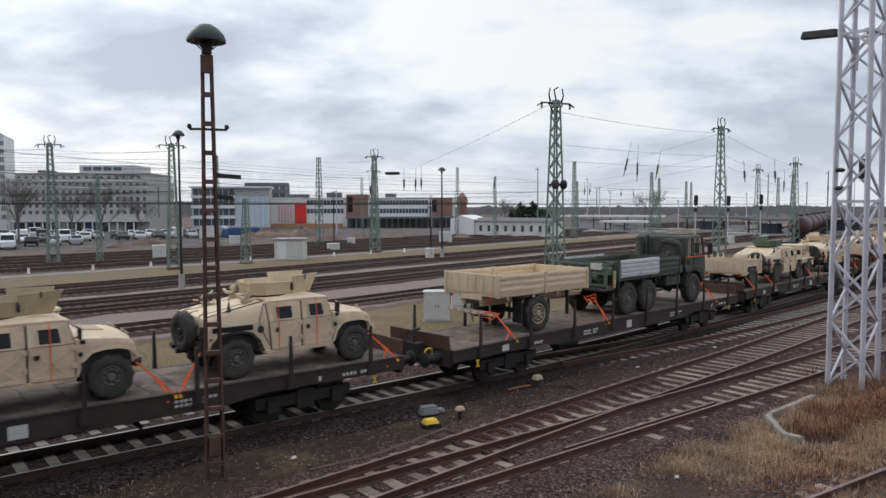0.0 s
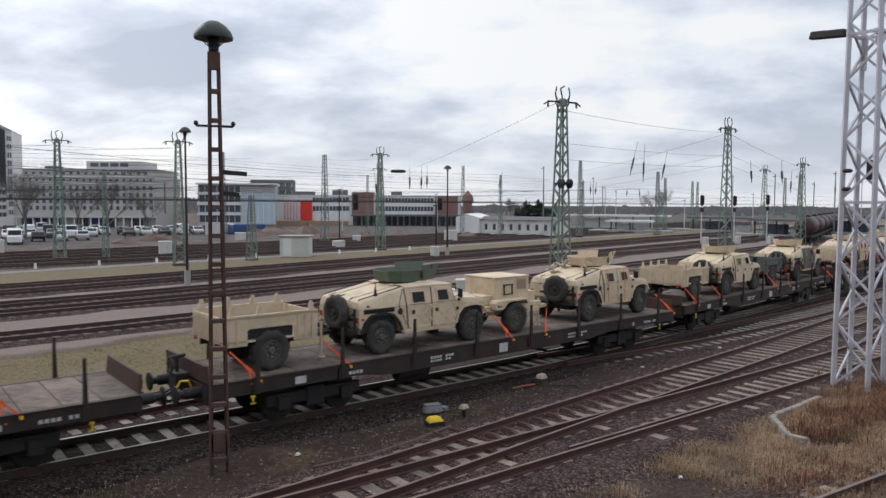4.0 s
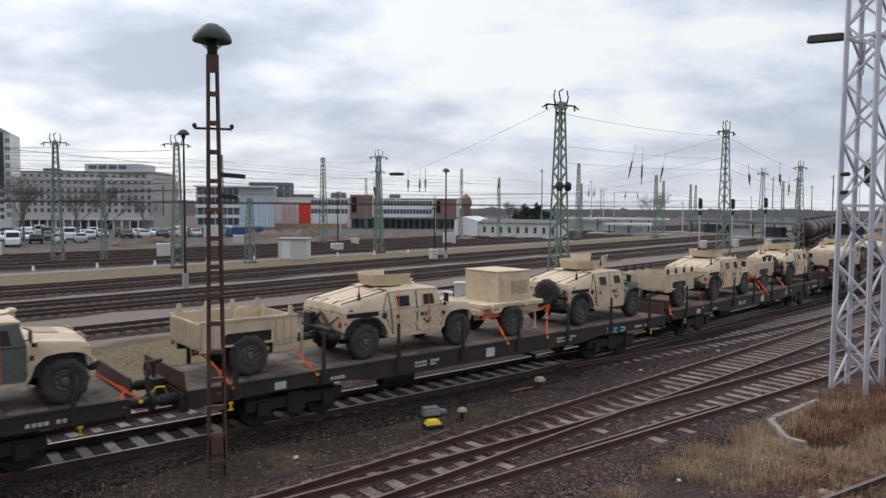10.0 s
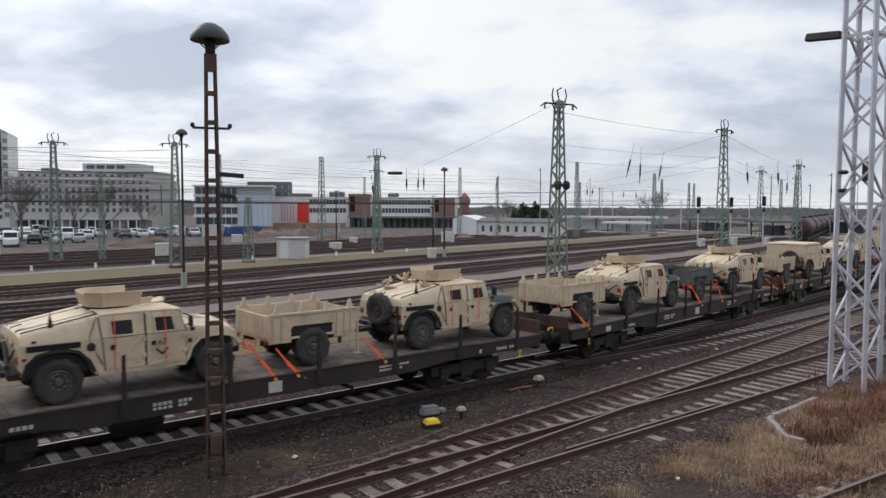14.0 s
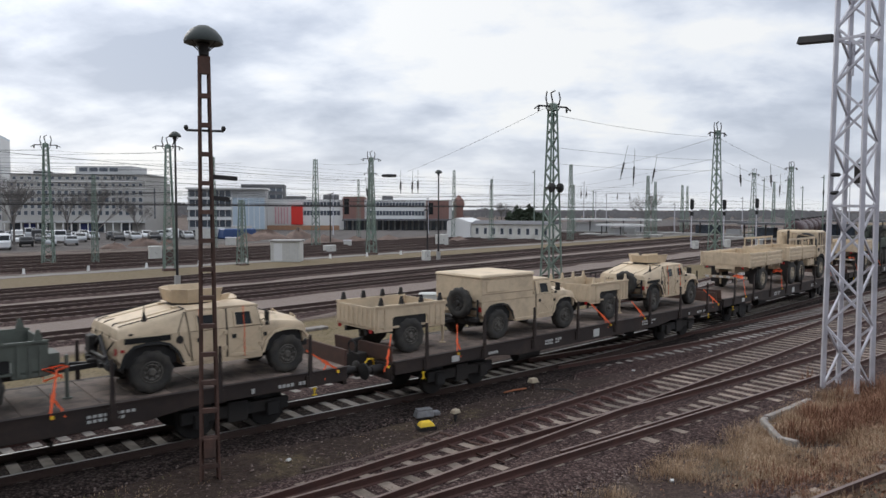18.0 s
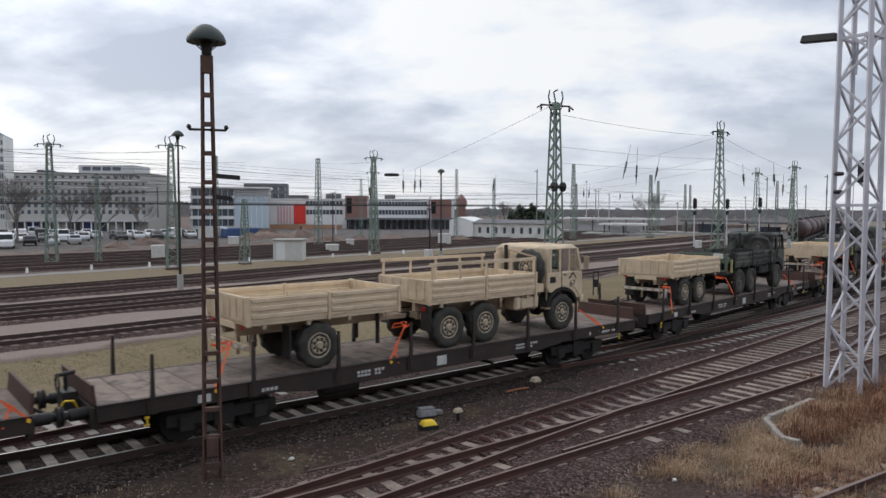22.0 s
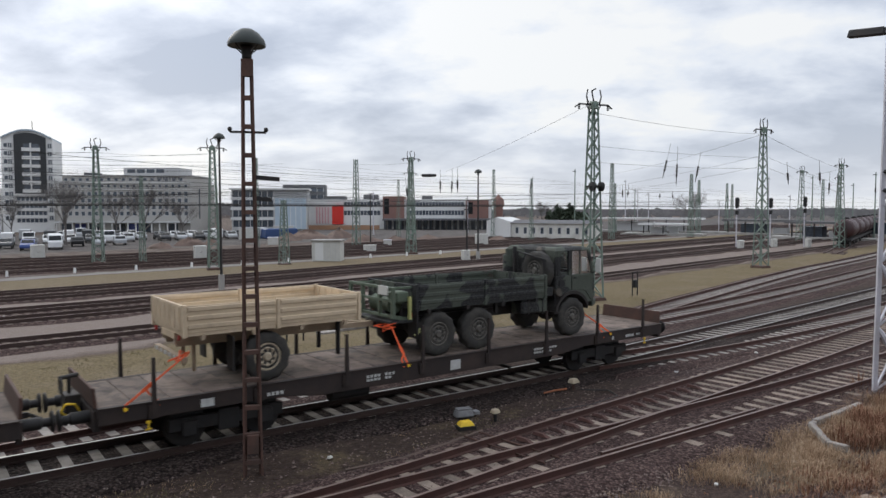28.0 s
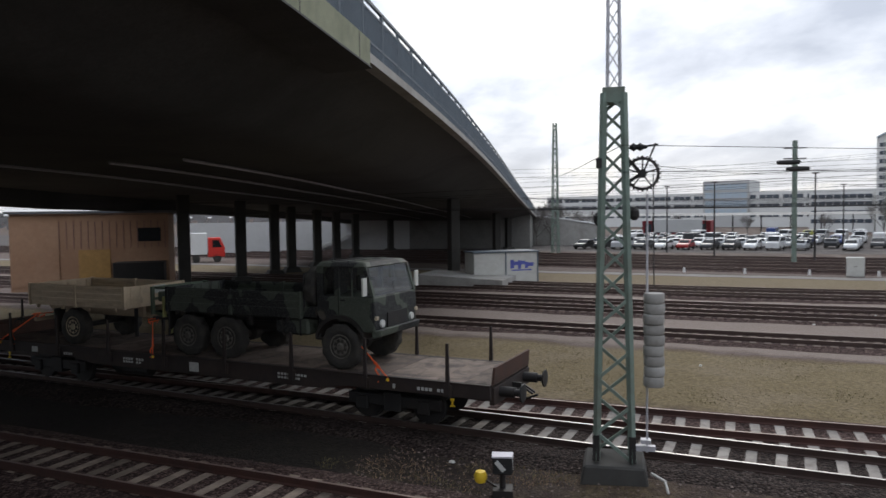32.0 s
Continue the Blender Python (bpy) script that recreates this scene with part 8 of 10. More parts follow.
def station_building():
    m, w = house_frame(13.5, 203, -1.0, 200)
    b = thing("station_building", "long white station building with brown brick towers and red panel", "station building", m)
    part("wall", Shape().box(0, w, 0, 16, -0.2, 8.2), WHITEWALL, b)
    part("plinth_canopy", Shape().box(w * 0.42, w, -6, 0, 2.5, 3.0), ROOF, b, "dark flat canopy")
    for k in range(18):
        part("arcade_pier", Shape().box(w * 0.43 + k * w * 0.032, w * 0.43 + k * w * 0.032 + 0.5, -0.4, 0.0, -0.2, 2.5), PLASTER_G, b)
    for k in range(10):
        part("canopy_post", Shape().box(w * 0.44 + k * w * 0.06, w * 0.44 + k * w * 0.06 + 0.3, -5.6, -5.3, -0.2, 2.5), DARK, b)
    # flat dark glass sheet drawn for the shade inside the arcade
    part("dark_recess", Shape().box(w * 0.42, w - 0.2, -0.12, 0.04, 0.0, 2.5), GLASSB, b)
    for z in (3.9, 6.2):
        for x0, x1, n in ((w * 0.205, w * 0.40, 11), (w * 0.54, w * 0.85, 18)):
            ribbon(b, x0, x1, z, 1.25, n, y=0.0)
    for k in range(5):
        part("pink_panel", Shape().box(w * 0.055 + k * w * 0.0155, w * 0.064 + k * w * 0.0155, -0.3, 0.05, 1.6, 6.2), PINKPANEL, b)
    part("red_panel", Shape().box(w * 0.143, w * 0.203, -0.7, 0.05, 1.4, 6.7), REDPANEL, b, "bright red glazed panel")
    for x0, x1, z in ((w * 0.415, w * 0.53, 9.0), (w * 0.86, w * 0.98, 8.0)):
        tw = part("brick_tower", Shape().box(x0, x1, -1.2, 12, 2.9, z), BRICK, b, "brown brick stair tower")
        part("window", Shape().box(x0 + 0.4, x0 + (x1 - x0) * 0.3, -1.28, -1.18, 4.2, z - 0.6), PANE, tw)
    for x, w2, h in ((w * 0.30, 4, 1.4), (w * 0.62, 3, 1.1), (w * 0.1, 5, 1.0)):
        part("roof_housing", Shape().box(x, x + w2, 5, 9, 8.2, 8.2 + h), ROOF, b)
    part("terrace_wall", Shape().box(0, w * 0.4, -3.0, -2.4, -0.2, 1.2), ORANGEB, b, "low reddish wall")
    # small domed water tower beyond
    t = thing("water_tower", "brown domed water tower beyond the station", "water tower", Matrix.Translation(Q(-1.5, 240, -0.3)))
    part("shaft", Shape().lathe([(1.5, 0), (1.5, 6.0), (1.8, 6.6)], 18), BRICK, t, smooth=True)
    part("tank", Shape().lathe([(1.8, 6.6), (2.0, 7.6), (1.5, 8.9), (0.7, 9.6), (0.2, 10.3)], 18), BRICK, t, smooth=True)


OLDRENDER = paint("stained_render", (0.66, 0.65, 0.60), 0.9, vary=0.12, dirt=(0.28, 0.25, 0.21), dirt_amount=0.6, dirt_scale=0.35, scale=0.8, bump=0.1, fine=5)


def white_sheds():
    m, w = house_frame(-0.6, 142, -8.6, 134)
    b = thing("white_shed", "low white rendered shed with arched windows", "shed", m, group="low white sheds")
    part("gable_end", Shape().add([(0, -0.1, -0.2), (w * 0.24, -0.1, -0.2), (w * 0.24, -0.1, 3.2), (w * 0.1, -0.1, 4.0), (0, -0.1, 3.3), (0, 7, -0.2), (w * 0.24, 7, -0.2), (w * 0.24, 7, 3.2), (w * 0.1, 7, 4.0), (0, 7, 3.3)],
                                  [(0, 1, 2, 3, 4), (9, 8, 7, 6, 5), (0, 5, 6, 1), (1, 6, 7, 2), (2, 7, 8, 3), (3, 8, 9, 4), (4, 9, 5, 0)]), WHITEWALL, b)
    part("wall", Shape().box(w * 0.24, w, 0.4, 7, -0.2, 2.9), OLDRENDER, b, "stained off-white render")
    part("roof", Shape().hexa([(w * 0.23, 0.0, 2.9), (w + 0.2, 0.0, 2.9), (w + 0.2, 7.3, 2.9), (w * 0.23, 7.3, 2.9), (w * 0.23, 3.0, 3.5), (w + 0.2, 3.0, 3.5), (w + 0.2, 4.4, 3.5), (w * 0.23, 4.4, 3.5)]), ROOF, b)
    windows(b, [w * 0.30 + k * w * 0.082 for k in range(9)], [0.9], 0.7, 1.25, GLASSB, PLASTER_G, y=0.4)
    # platforms with flat roofs farther along
    for i, (a0, d0, a1, d1, h, dark) in enumerate(((-9.2, 182, -16.7, 176, 3.1, False), (-18.6, 172, -23.2, 165, 2.9, True), (-22.8, 150, -26.4, 146, 2.9, True), (-12.5, 160, -15.5, 158, 2.2, False), (-26, 172, -33, 168, 3.3, True))):
        m, w = house_frame(a0, d0, a1, d1)
        c = thing("platform_roof", "flat platform roof over dark shelters" if dark else "low pale platform building under a flat white roof", "platform roof", m, group="platform roofs")
        part("roof", Shape().box(-0.5, w + 0.5, -2.2, 2.2, h, h + 0.4), ROOF if dark else WHITEWALL, c)
        part("shelter", Shape().box(w * 0.2, w * 0.55, -0.6, 1.4, 0.4, h - 0.5), GLASSB if dark else PLASTER_G, c)
        part("bench_wall", Shape().box(w * 0.66, w * 0.86, -0.4, 0.6, 0.4, 1.6), PLASTER_G, c)
        part("platform", Shape().box(-4, w + 4, -2.6, 2.6, -0.2, 0.5), CONCRETE, c)
        for k in range(int(w / 4)):
            part("post", Shape().box(k * 4 + 0.5, k * 4 + 0.72, -1.6, -1.4, 0.5, h), DARK, c)


tower_block(), hotel(), long_office(), glass_office(), station_building(), white_sheds()


# ---- under and beyond the bridge ----
def bridge_yard():
    m, w = house_frame(62.4, 58.5, 57.4, 60.5)
    t = thing("storage_container", "white storage container with blue spray-painted side", "container", m)
    part("body", Shape().box(0, w, 0, 2.4, 0.0, 2.5), CABINET, t, bevel=0.03)
    part("roof_edge", Shape().box(-0.08, w + 0.08, -0.1, 2.5, 2.5, 2.62), RAILING, t)
    part("corner_post", Shape().box(w - 0.1, w + 0.02, -0.03, 0.1, 0, 2.5), RAILING, t)
    part("corner_post", Shape().box(w * 0.48, w * 0.5, -0.03, 0.05, 0, 2.5), RAILING, t)
    for k, (a, b, c, d) in enumerate(((0.56, 0.62, 1.2, 1.9), (0.61, 0.70, 1.45, 1.75), (0.68, 0.73, 1.15, 1.85), (0.72, 0.80, 1.5, 1.8), (0.79, 0.84, 1.2, 1.7), (0.83, 0.93, 1.35, 1.65), (0.58, 0.9, 1.0, 1.1))):
        part("graffiti_stroke", Shape().box(w * a, w * b, -0.012, -0.004, c, d), GRAFFITI, t)
    m, w = house_frame(67.0, 57.0, 60.2, 55.0)
    t = thing("concrete_ramp", "low concrete loading ramp under the bridge", "ramp", m)
    part("slab", Shape().hexa([(0, 0, 0), (w, 0, 0), (w, 5, 0), (0, 5, 0), (0, 0, 1.0), (w, 0, 0.65), (w, 5, 0.65), (0, 5, 1.0)]), CONCRETE, t, bevel=0.03)
    m, w = house_frame(95.5, 66, 85.4, 64)
    t = thing("timber_shed", "orange-brown timber shed with a boarded front", "shed", m)
    part("wall", Shape().box(0, w, 0, 6, -0.2, 6.1), ORANGEB, t)
    part("roof", Shape().box(-0.3, w + 0.3, -0.4, 6.4, 6.1, 6.3), ROOF, t)
    part("door", Shape().box(w * 0.42, w * 0.62, -0.08, 0.02, 0.0, 3.2), paint("ochre_door", (0.42, 0.24, 0.08), 0.7), t)
    part("board_panel", Shape().box(0.2, w * 0.3, -0.1, 0.02, 0.4, 5.4), ORANGEB, t)
    for k in range(16):
        part("batten", Shape().box(w * 0.3 + k * w * 0.045, w * 0.3 + k * w * 0.045 + 0.06, -0.05, 0.02, 3.3, 5.5), BRICK, t)
    part("window", Shape().box(w * 0.8, w * 0.95, -0.06, 0.02, 3.8, 4.9), PANE, t)
    part("lean_to", Shape().box(w * 0.66, w * 0.98, -2.2, 0, -0.2, 2.2), DARK, t)
    t = thing("pallet_stack", "pale stack of boards on the ground", "board stack", Matrix.Translation(Q(86.5, 56, 0.0)) @ pose(0, 0, 0, 0, 0, 85))
    for k in range(4):
        part("board", Shape().box(-1.8, 1.8, -0.6, 0.6, -0.3 + k * 0.16, -0.18 + k * 0.16), WHITE, t)
    # red and white lorry beyond the piers
    m, w = house_frame(84.6, 96, 81.4, 96)
    t = thing("delivery_lorry", "white lorry with a red cab beyond the bridge", "lorry", m)
    part("box_body", Shape().box(0, w * 0.6, 0, 2.4, 1.0, 3.7), WHITEWALL, t, bevel=0.05)
    part("cab", Shape().side([(w * 0.62, 0.7), (w, 0.7), (w, 1.9), (w * 0.9, 3.1), (w * 0.62, 3.1)], 0.05, 2.35), REDPANEL, t, bevel=0.06)
    part("window", Shape().side([(w * 0.72, 1.9), (w * 0.93, 1.9), (w * 0.87, 2.8), (w * 0.72, 2.8)], 0.02, 0.06), PANE, t)
    for x in (0.15, 0.35, 0.82):
        part("wheel", Shape().lathe([(0.25, -0.15), (0.5, -0.15), (0.5, 0.15), (0.25, 0.15)], 16, "y", (w * x, 0.2, 0.5)), RUBBER, t)
    m, w = house_frame(84, 118, 62, 124)
    t = thing("retaining_wall", "long grey concrete retaining wall with a stair", "wall", m, kind="structure")
    part("wall", Shape().box(0, w, 0, 0.6, -0.2, 4.8), PLASTER_G, t)
    part("stair_flight", Shape().hexa([(w * 0.40, -1.2, 0), (w * 0.62, -1.2, 3.6), (w * 0.62, -0.2, 3.6), (w * 0.40, -0.2, 0), (w * 0.40, -1.2, 0.5), (w * 0.62, -1.2, 4.1), (w * 0.62, -0.2, 4.1), (w * 0.40, -0.2, 0.5)]), WHITE, t)


def ramp_side():
    m, w = house_frame(58.4, 132, 52.4, 128)
    t = thing("ramp_side_wall", "sloping grey concrete wall of the road ramp", "wall", m, kind="structure")
    part("wall", Shape().side([(0, -0.3), (w, -0.3), (w, 3.4), (w * 0.55, 4.4), (0, 5.4)], 0, 0.8), CONCRETE, t)
    part("coping", Shape().side([(w, 3.4), (w, 3.6), (w * 0.55, 4.6), (0, 5.6), (0, 5.4), (w * 0.55, 4.4)], -0.15, 0.9), PLASTER_G, t)


ramp_side()
GRAFFITI = paint("violet_spray_paint", (0.10, 0.12, 0.42), 0.6, vary=0.2)
bridge_yard()


# ---- parked cars ----
def car(col, van=False):
    t = thing("parked_car", "parked car in the yard car park", "car", group="parked cars")
    if van:
        out = [(-2.3, 0.35), (-2.3, 1.9), (-2.15, 2.0), (1.2, 2.0), (1.75, 1.25), (2.3, 1.1), (2.35, 0.35)]
        glass_o = [(-2.0, 1.3), (-2.0, 1.8), (1.1, 1.8), (1.55, 1.3)]
    else:
        out = [(-2.1, 0.35), (-2.15, 0.85), (-1.95, 1.0), (-1.5, 1.4), (-0.6, 1.48), (0.3, 1.42), (1.05, 0.98), (1.95, 0.85), (2.1, 0.6), (2.1, 0.35)]
        glass_o = [(-1.6, 1.0), (-1.35, 1.34), (-0.6, 1.41), (0.25, 1.36), (0.85, 1.0)]
    low = arch(-1.3, 0.33, 0.36, 5, 175, 5) + arch(1.3, 0.33, 0.36, 5, 175, 5)
    out = [out[0]] + out[1:-1] + [out[-1]] + list(reversed(low))
    part("body", Shape().side(out, -0.86, 0.86), col, t, bevel=0.05)
    part("side_window", Shape().side(glass_o, -0.875, -0.855), PANE, t)
    part("side_window", Shape().side(glass_o, 0.855, 0.875), PANE, t)
    if van:
        part("windscreen", Shape().hexa([(1.22, -0.75, 1.93), (1.70, -0.78, 1.3), (1.70, 0.78, 1.3), (1.22, 0.75, 1.93), (1.26, -0.75, 1.95), (1.74, -0.78, 1.32), (1.74, 0.78, 1.32), (1.26, 0.75, 1.95)]), PANE, t)
    else:
        part("windscreen", Shape().hexa([(0.34, -0.7, 1.40), (1.0, -0.75, 1.0), (1.0, 0.75, 1.0), (0.34, 0.7, 1.40), (0.36, -0.7, 1.43), (1.03, -0.75, 1.03), (1.03, 0.75, 1.03), (0.36, 0.7, 1.43)]), PANE, t)
        part("rear_window", Shape().hexa([(-1.9, -0.7, 1.05), (-1.52, -0.68, 1.38), (-1.52, 0.68, 1.38), (-1.9, 0.7, 1.05), (-1.93, -0.7, 1.08), (-1.55, -0.68, 1.42), (-1.55, 0.68, 1.42), (-1.93, 0.7, 1.08)]), PANE, t)
    me = Shape().lathe([(0.19, -0.1), (0.32, -0.1), (0.32, 0.1), (0.19, 0.1)], 14, "y").mesh("wheel", RUBBER)
    for x in (-1.3, 1.3):
        for y in (-0.78, 0.78):
            part("wheel", me, RUBBER, t, m=pose(x, y, 0.32))
    return t


def car_park():
    rnd = random.Random(5)
    cols = [("white", (0.66, 0.66, 0.66)), ("silver", (0.38, 0.39, 0.40)), ("dark grey", (0.045, 0.047, 0.05)), ("black", (0.012, 0.012, 0.013)), ("blue", (0.03, 0.06, 0.20)), ("red", (0.30, 0.02, 0.02)), ("olive yellow", (0.35, 0.36, 0.06))]
    protos = []
    for nm, c in cols:
        cm = paint(nm.replace(" ", "_") + "_car_paint", c, 0.35, vary=0.06, dirt_amount=0.15, bump=0.02, spec=0.5)
        for van in (False, True):
            if van and nm not in ("white", "silver", "blue", "dark grey"):
                continue
            p = car(cm, van)
            tagged(p, nm + (" van parked in the yard car park" if van else " car parked in the yard car park"))
            protos.append((p, nm, van))
    weights = [(6 if nm == "white" else 4 if nm in ("silver", "dark grey") else 2.5 if nm == "black" else 0.35) * (0.3 if van else 1) for _, nm, van in protos]
    used = set()
    for row, (d0, n) in enumerate(((113.5, 26), (120.5, 28), (131, 31), (138.5, 31), (150, 24))):
        for k in range(n):
            s = -38 + row * 1.0 + k * 3.05 + rnd.uniform(-0.2, 0.2)
            if s < -29:
                continue
            if rnd.random() < 0.07 or (row == 0 and s > 20) or (row == 1 and s > 30):
                continue
            i = rnd.choices(range(len(protos)), weights)[0]
            p = protos[i][0]
            ob = copy_thing(p, Matrix()) if i in used else p
            used.add(i)
            ob.matrix_basis = along(s, d0 + s * 0.06, -0.27, (80 if row % 2 else -100) + rnd.uniform(-3, 3) + (180 if rnd.random() < 0.2 else 0))
    for i, (p, nm, van) in enumerate(protos):
        if i not in used:
            p.matrix_basis = along(-30 + i * 3.4, 168, -0.27, 80)
    t = thing("box_trailer", "long grey box trailer parked behind the cars", "box trailer", along(-22, 168, -0.3, 12))
    part("box_body", Shape().box(-5, 5, -1.2, 1.2, 1.1, 3.9), PLASTER_G, t, bevel=0.05)
    for x in (-3.4, -2.2, 3.0):
        part("wheel", Shape().lathe([(0.25, -1.2), (0.5, -1.2), (0.5, 1.2), (0.25, 1.2)], 14, "y", (x, 0, 0.5)), RUBBER, t)
    t = thing("blue_skip", "dark blue covered skip beyond the yard tracks", "skip", along(58, 131, -0.3, 0))
    part("cover", Shape().frustum((-3.5, 3.5, -1.5, 1.5), (-3.2, 3.1, -1.3, 1.3), 0, 1.9), paint("blue_tarpaulin", (0.02, 0.05, 0.14), 0.5, vary=0.2, bump=0.4, fine=5), t, bevel=0.2)


car_park()


def rubble_heaps():
    rnd = random.Random(8)
    heap = paint("reddish_rubble", (0.15, 0.105, 0.085), 0.95, vary=0.4, dirt=(0.07, 0.05, 0.04), dirt_amount=0.6, dirt_scale=0.5, scale=0.8, fine=6, bump=0.6)
    for az, dist, w, h in ((22.0, 118, 5, 1.3), (20.5, 121, 4, 1.0), (13.2, 140, 9, 1.7), (11.0, 142, 8, 1.9), (9.0, 128, 7, 1.2), (6.5, 126, 6, 1.0), (4.0, 130, 7, 1.1), (24.0, 112, 4, 0.9), (-1.5, 128, 6, 0.9), (14.9, 132, 6, 1.4)):
        g = Shape()
        n, rings = 18, 5
        for r in range(rings + 1):
            for k in range(n):
                a = k * 2 * math.pi / n
                f = r / rings
                wob = 1 + 0.35 * noise.noise((math.cos(a) * 1.5 + az, math.sin(a) * 1.5, f * 2))
                g.v.append((math.cos(a) * w / 2 * f * wob, math.sin(a) * w / 3 * f * wob, h * (1 - f ** 1.3) * wob - 0.05))
        for r in range(rings):
            g.f += [(r * n + k, r * n + (k + 1) % n, (r + 1) * n + (k + 1) % n, (r + 1) * n + k) for k in range(n)]
        solid("earth_mound", g, heap, "low mound of reddish earth and rubble", "earth mound", Matrix.Translation(Q(az, dist, -0.3)) @ pose(0, 0, 0, 0, 0, rnd.uniform(0, 90)), "earth mounds", smooth=True)
    for az, dist, w, mat, lab in ((15.2, 150, 4.0, CABINET, "white site container beyond the yard"), (16.0, 118, 1.6, CABINET, "pale crate beside the far tracks"), (7.2, 112, 1.2, CABINET, "pale crate beside the far tracks"), (17.9, 140, 3.0, CABINET, "white site container beyond the yard")):
        t = thing("site_container", lab, "container", Matrix.Translation(Q(az, dist, -0.3)) @ pose(0, 0, 0, 0, 0, az), group="site containers")
        part("box", Shape().box(-w / 2, w / 2, -0.8, 0.8, 0, min(2.2, w * 0.7)), mat, t, bevel=0.03)
        part("rim", Shape().box(-w / 2 - 0.04, w / 2 + 0.04, -0.84, 0.84, min(2.2, w * 0.7), min(2.2, w * 0.7) + 0.08), MAST_GREY, t)


rubble_heaps()


# ---- tank train on a far track ----
def tank_train():
    wag = thing("tank_wagon", "dark red tank wagon standing on a far track", "tank wagon", group="tank wagons standing in the yard")
    TANK = paint("oxide_red_tank", (0.055, 0.022, 0.022), 0.5, vary=0.2, dirt=(0.04, 0.03, 0.03), dirt_amount=0.5)
    part("barrel", Shape().lathe([(0.4, -5.6), (1.1, -5.45), (1.38, -5.1), (1.38, 5.1), (1.1, 5.45), (0.4, 5.6)], 22, "x", (0, 0, 2.5)), TANK, wag, smooth=True)
    part("frame", Shape().box(-6.2, 6.2, -1.1, 1.1, 0.85, 1.15), DARK, wag)
    for x in (-4.0, 0.0, 4.0):
        part("band", Shape().lathe([(1.40, -0.12), (1.40, 0.12)], 22, "x", (x, 0, 2.5)), TANK, wag)
    part("dome", Shape().lathe([(0.4, 0), (0.4, 0.3), (0.2, 0.4)], 12, "z", (0, 0, 3.8)), DARK, wag)
    part("ladder", Shape().bar((-6.0, -0.5, 1.1), (-6.0, -0.5, 3.6), 0.06).bar((-6.0, 0.5, 1.1), (-6.0, 0.5, 3.6), 0.06).bar((-6.0, -0.5, 2.6), (-6.0, 0.5, 2.6), 0.05), DARK, wag)
    for x in (-4.6, -3.0, 3.0, 4.6):
        part("wheelset", Shape().lathe([(0.1, -0.8), (0.46, -0.8), (0.46, -0.68), (0.1, -0.66), (0.1, 0.66), (0.46, 0.68), (0.46, 0.8), (0.1, 0.8)], 16, "y", (x, 0, 0.46)), DARK, wag)
    for k in range(7):
        ob = wag if k == 0 else copy_thing(wag, Matrix())
        s = 112.0 + k * 11.84
        ob.matrix_basis = along(s, 51.0 + k * 4.31, -0.1, 20)


tank_train()
tank_line = Line([(60, 32.1), (80, 39.4), (112.0, 51.0), (150, 64.8), (200, 83.0)])
track(tank_line, 34, 138, None, DARK_SLEEPER, RAIL_DULL, "track under the standing tank wagons", step=5, thick=False, z=-0.1)


# ---- trees and far woods ----
def bare_tree(m, h, seed, label="bare winter tree with fine grey branches"):
    rnd = random.Random(seed)
    t = thing("tree", label, "tree", m, group="bare trees")
    trunk, twig = Shape(), Shape()

    def grow(p, way, ln, r, depth):
        q = p + way * ln
        (trunk if depth < 2 else twig).tube(p, q, r, r * 0.65, seg=6 if depth < 2 else 3, caps=False)
        if depth >= 6:
            return
        for _ in range(3 if depth else 6):
            v = (way + Vector((rnd.uniform(-1, 1), rnd.uniform(-1, 1), rnd.uniform(-0.15, 0.7))) * 0.75).normalized()
            grow(p.lerp(q, rnd.uniform(0.55, 1.0)), v, ln * rnd.uniform(0.6, 0.86), max(r * 0.6, 0.009), depth + 1)
    grow(Vector((0, 0, 0)), Vector((0, 0, 1)), h * 0.26, h * 0.013, 0)
    part("trunk", trunk, BARK, t)
    part("crown", twig, BARK, t, "leafless crown of fine twigs")
    return t


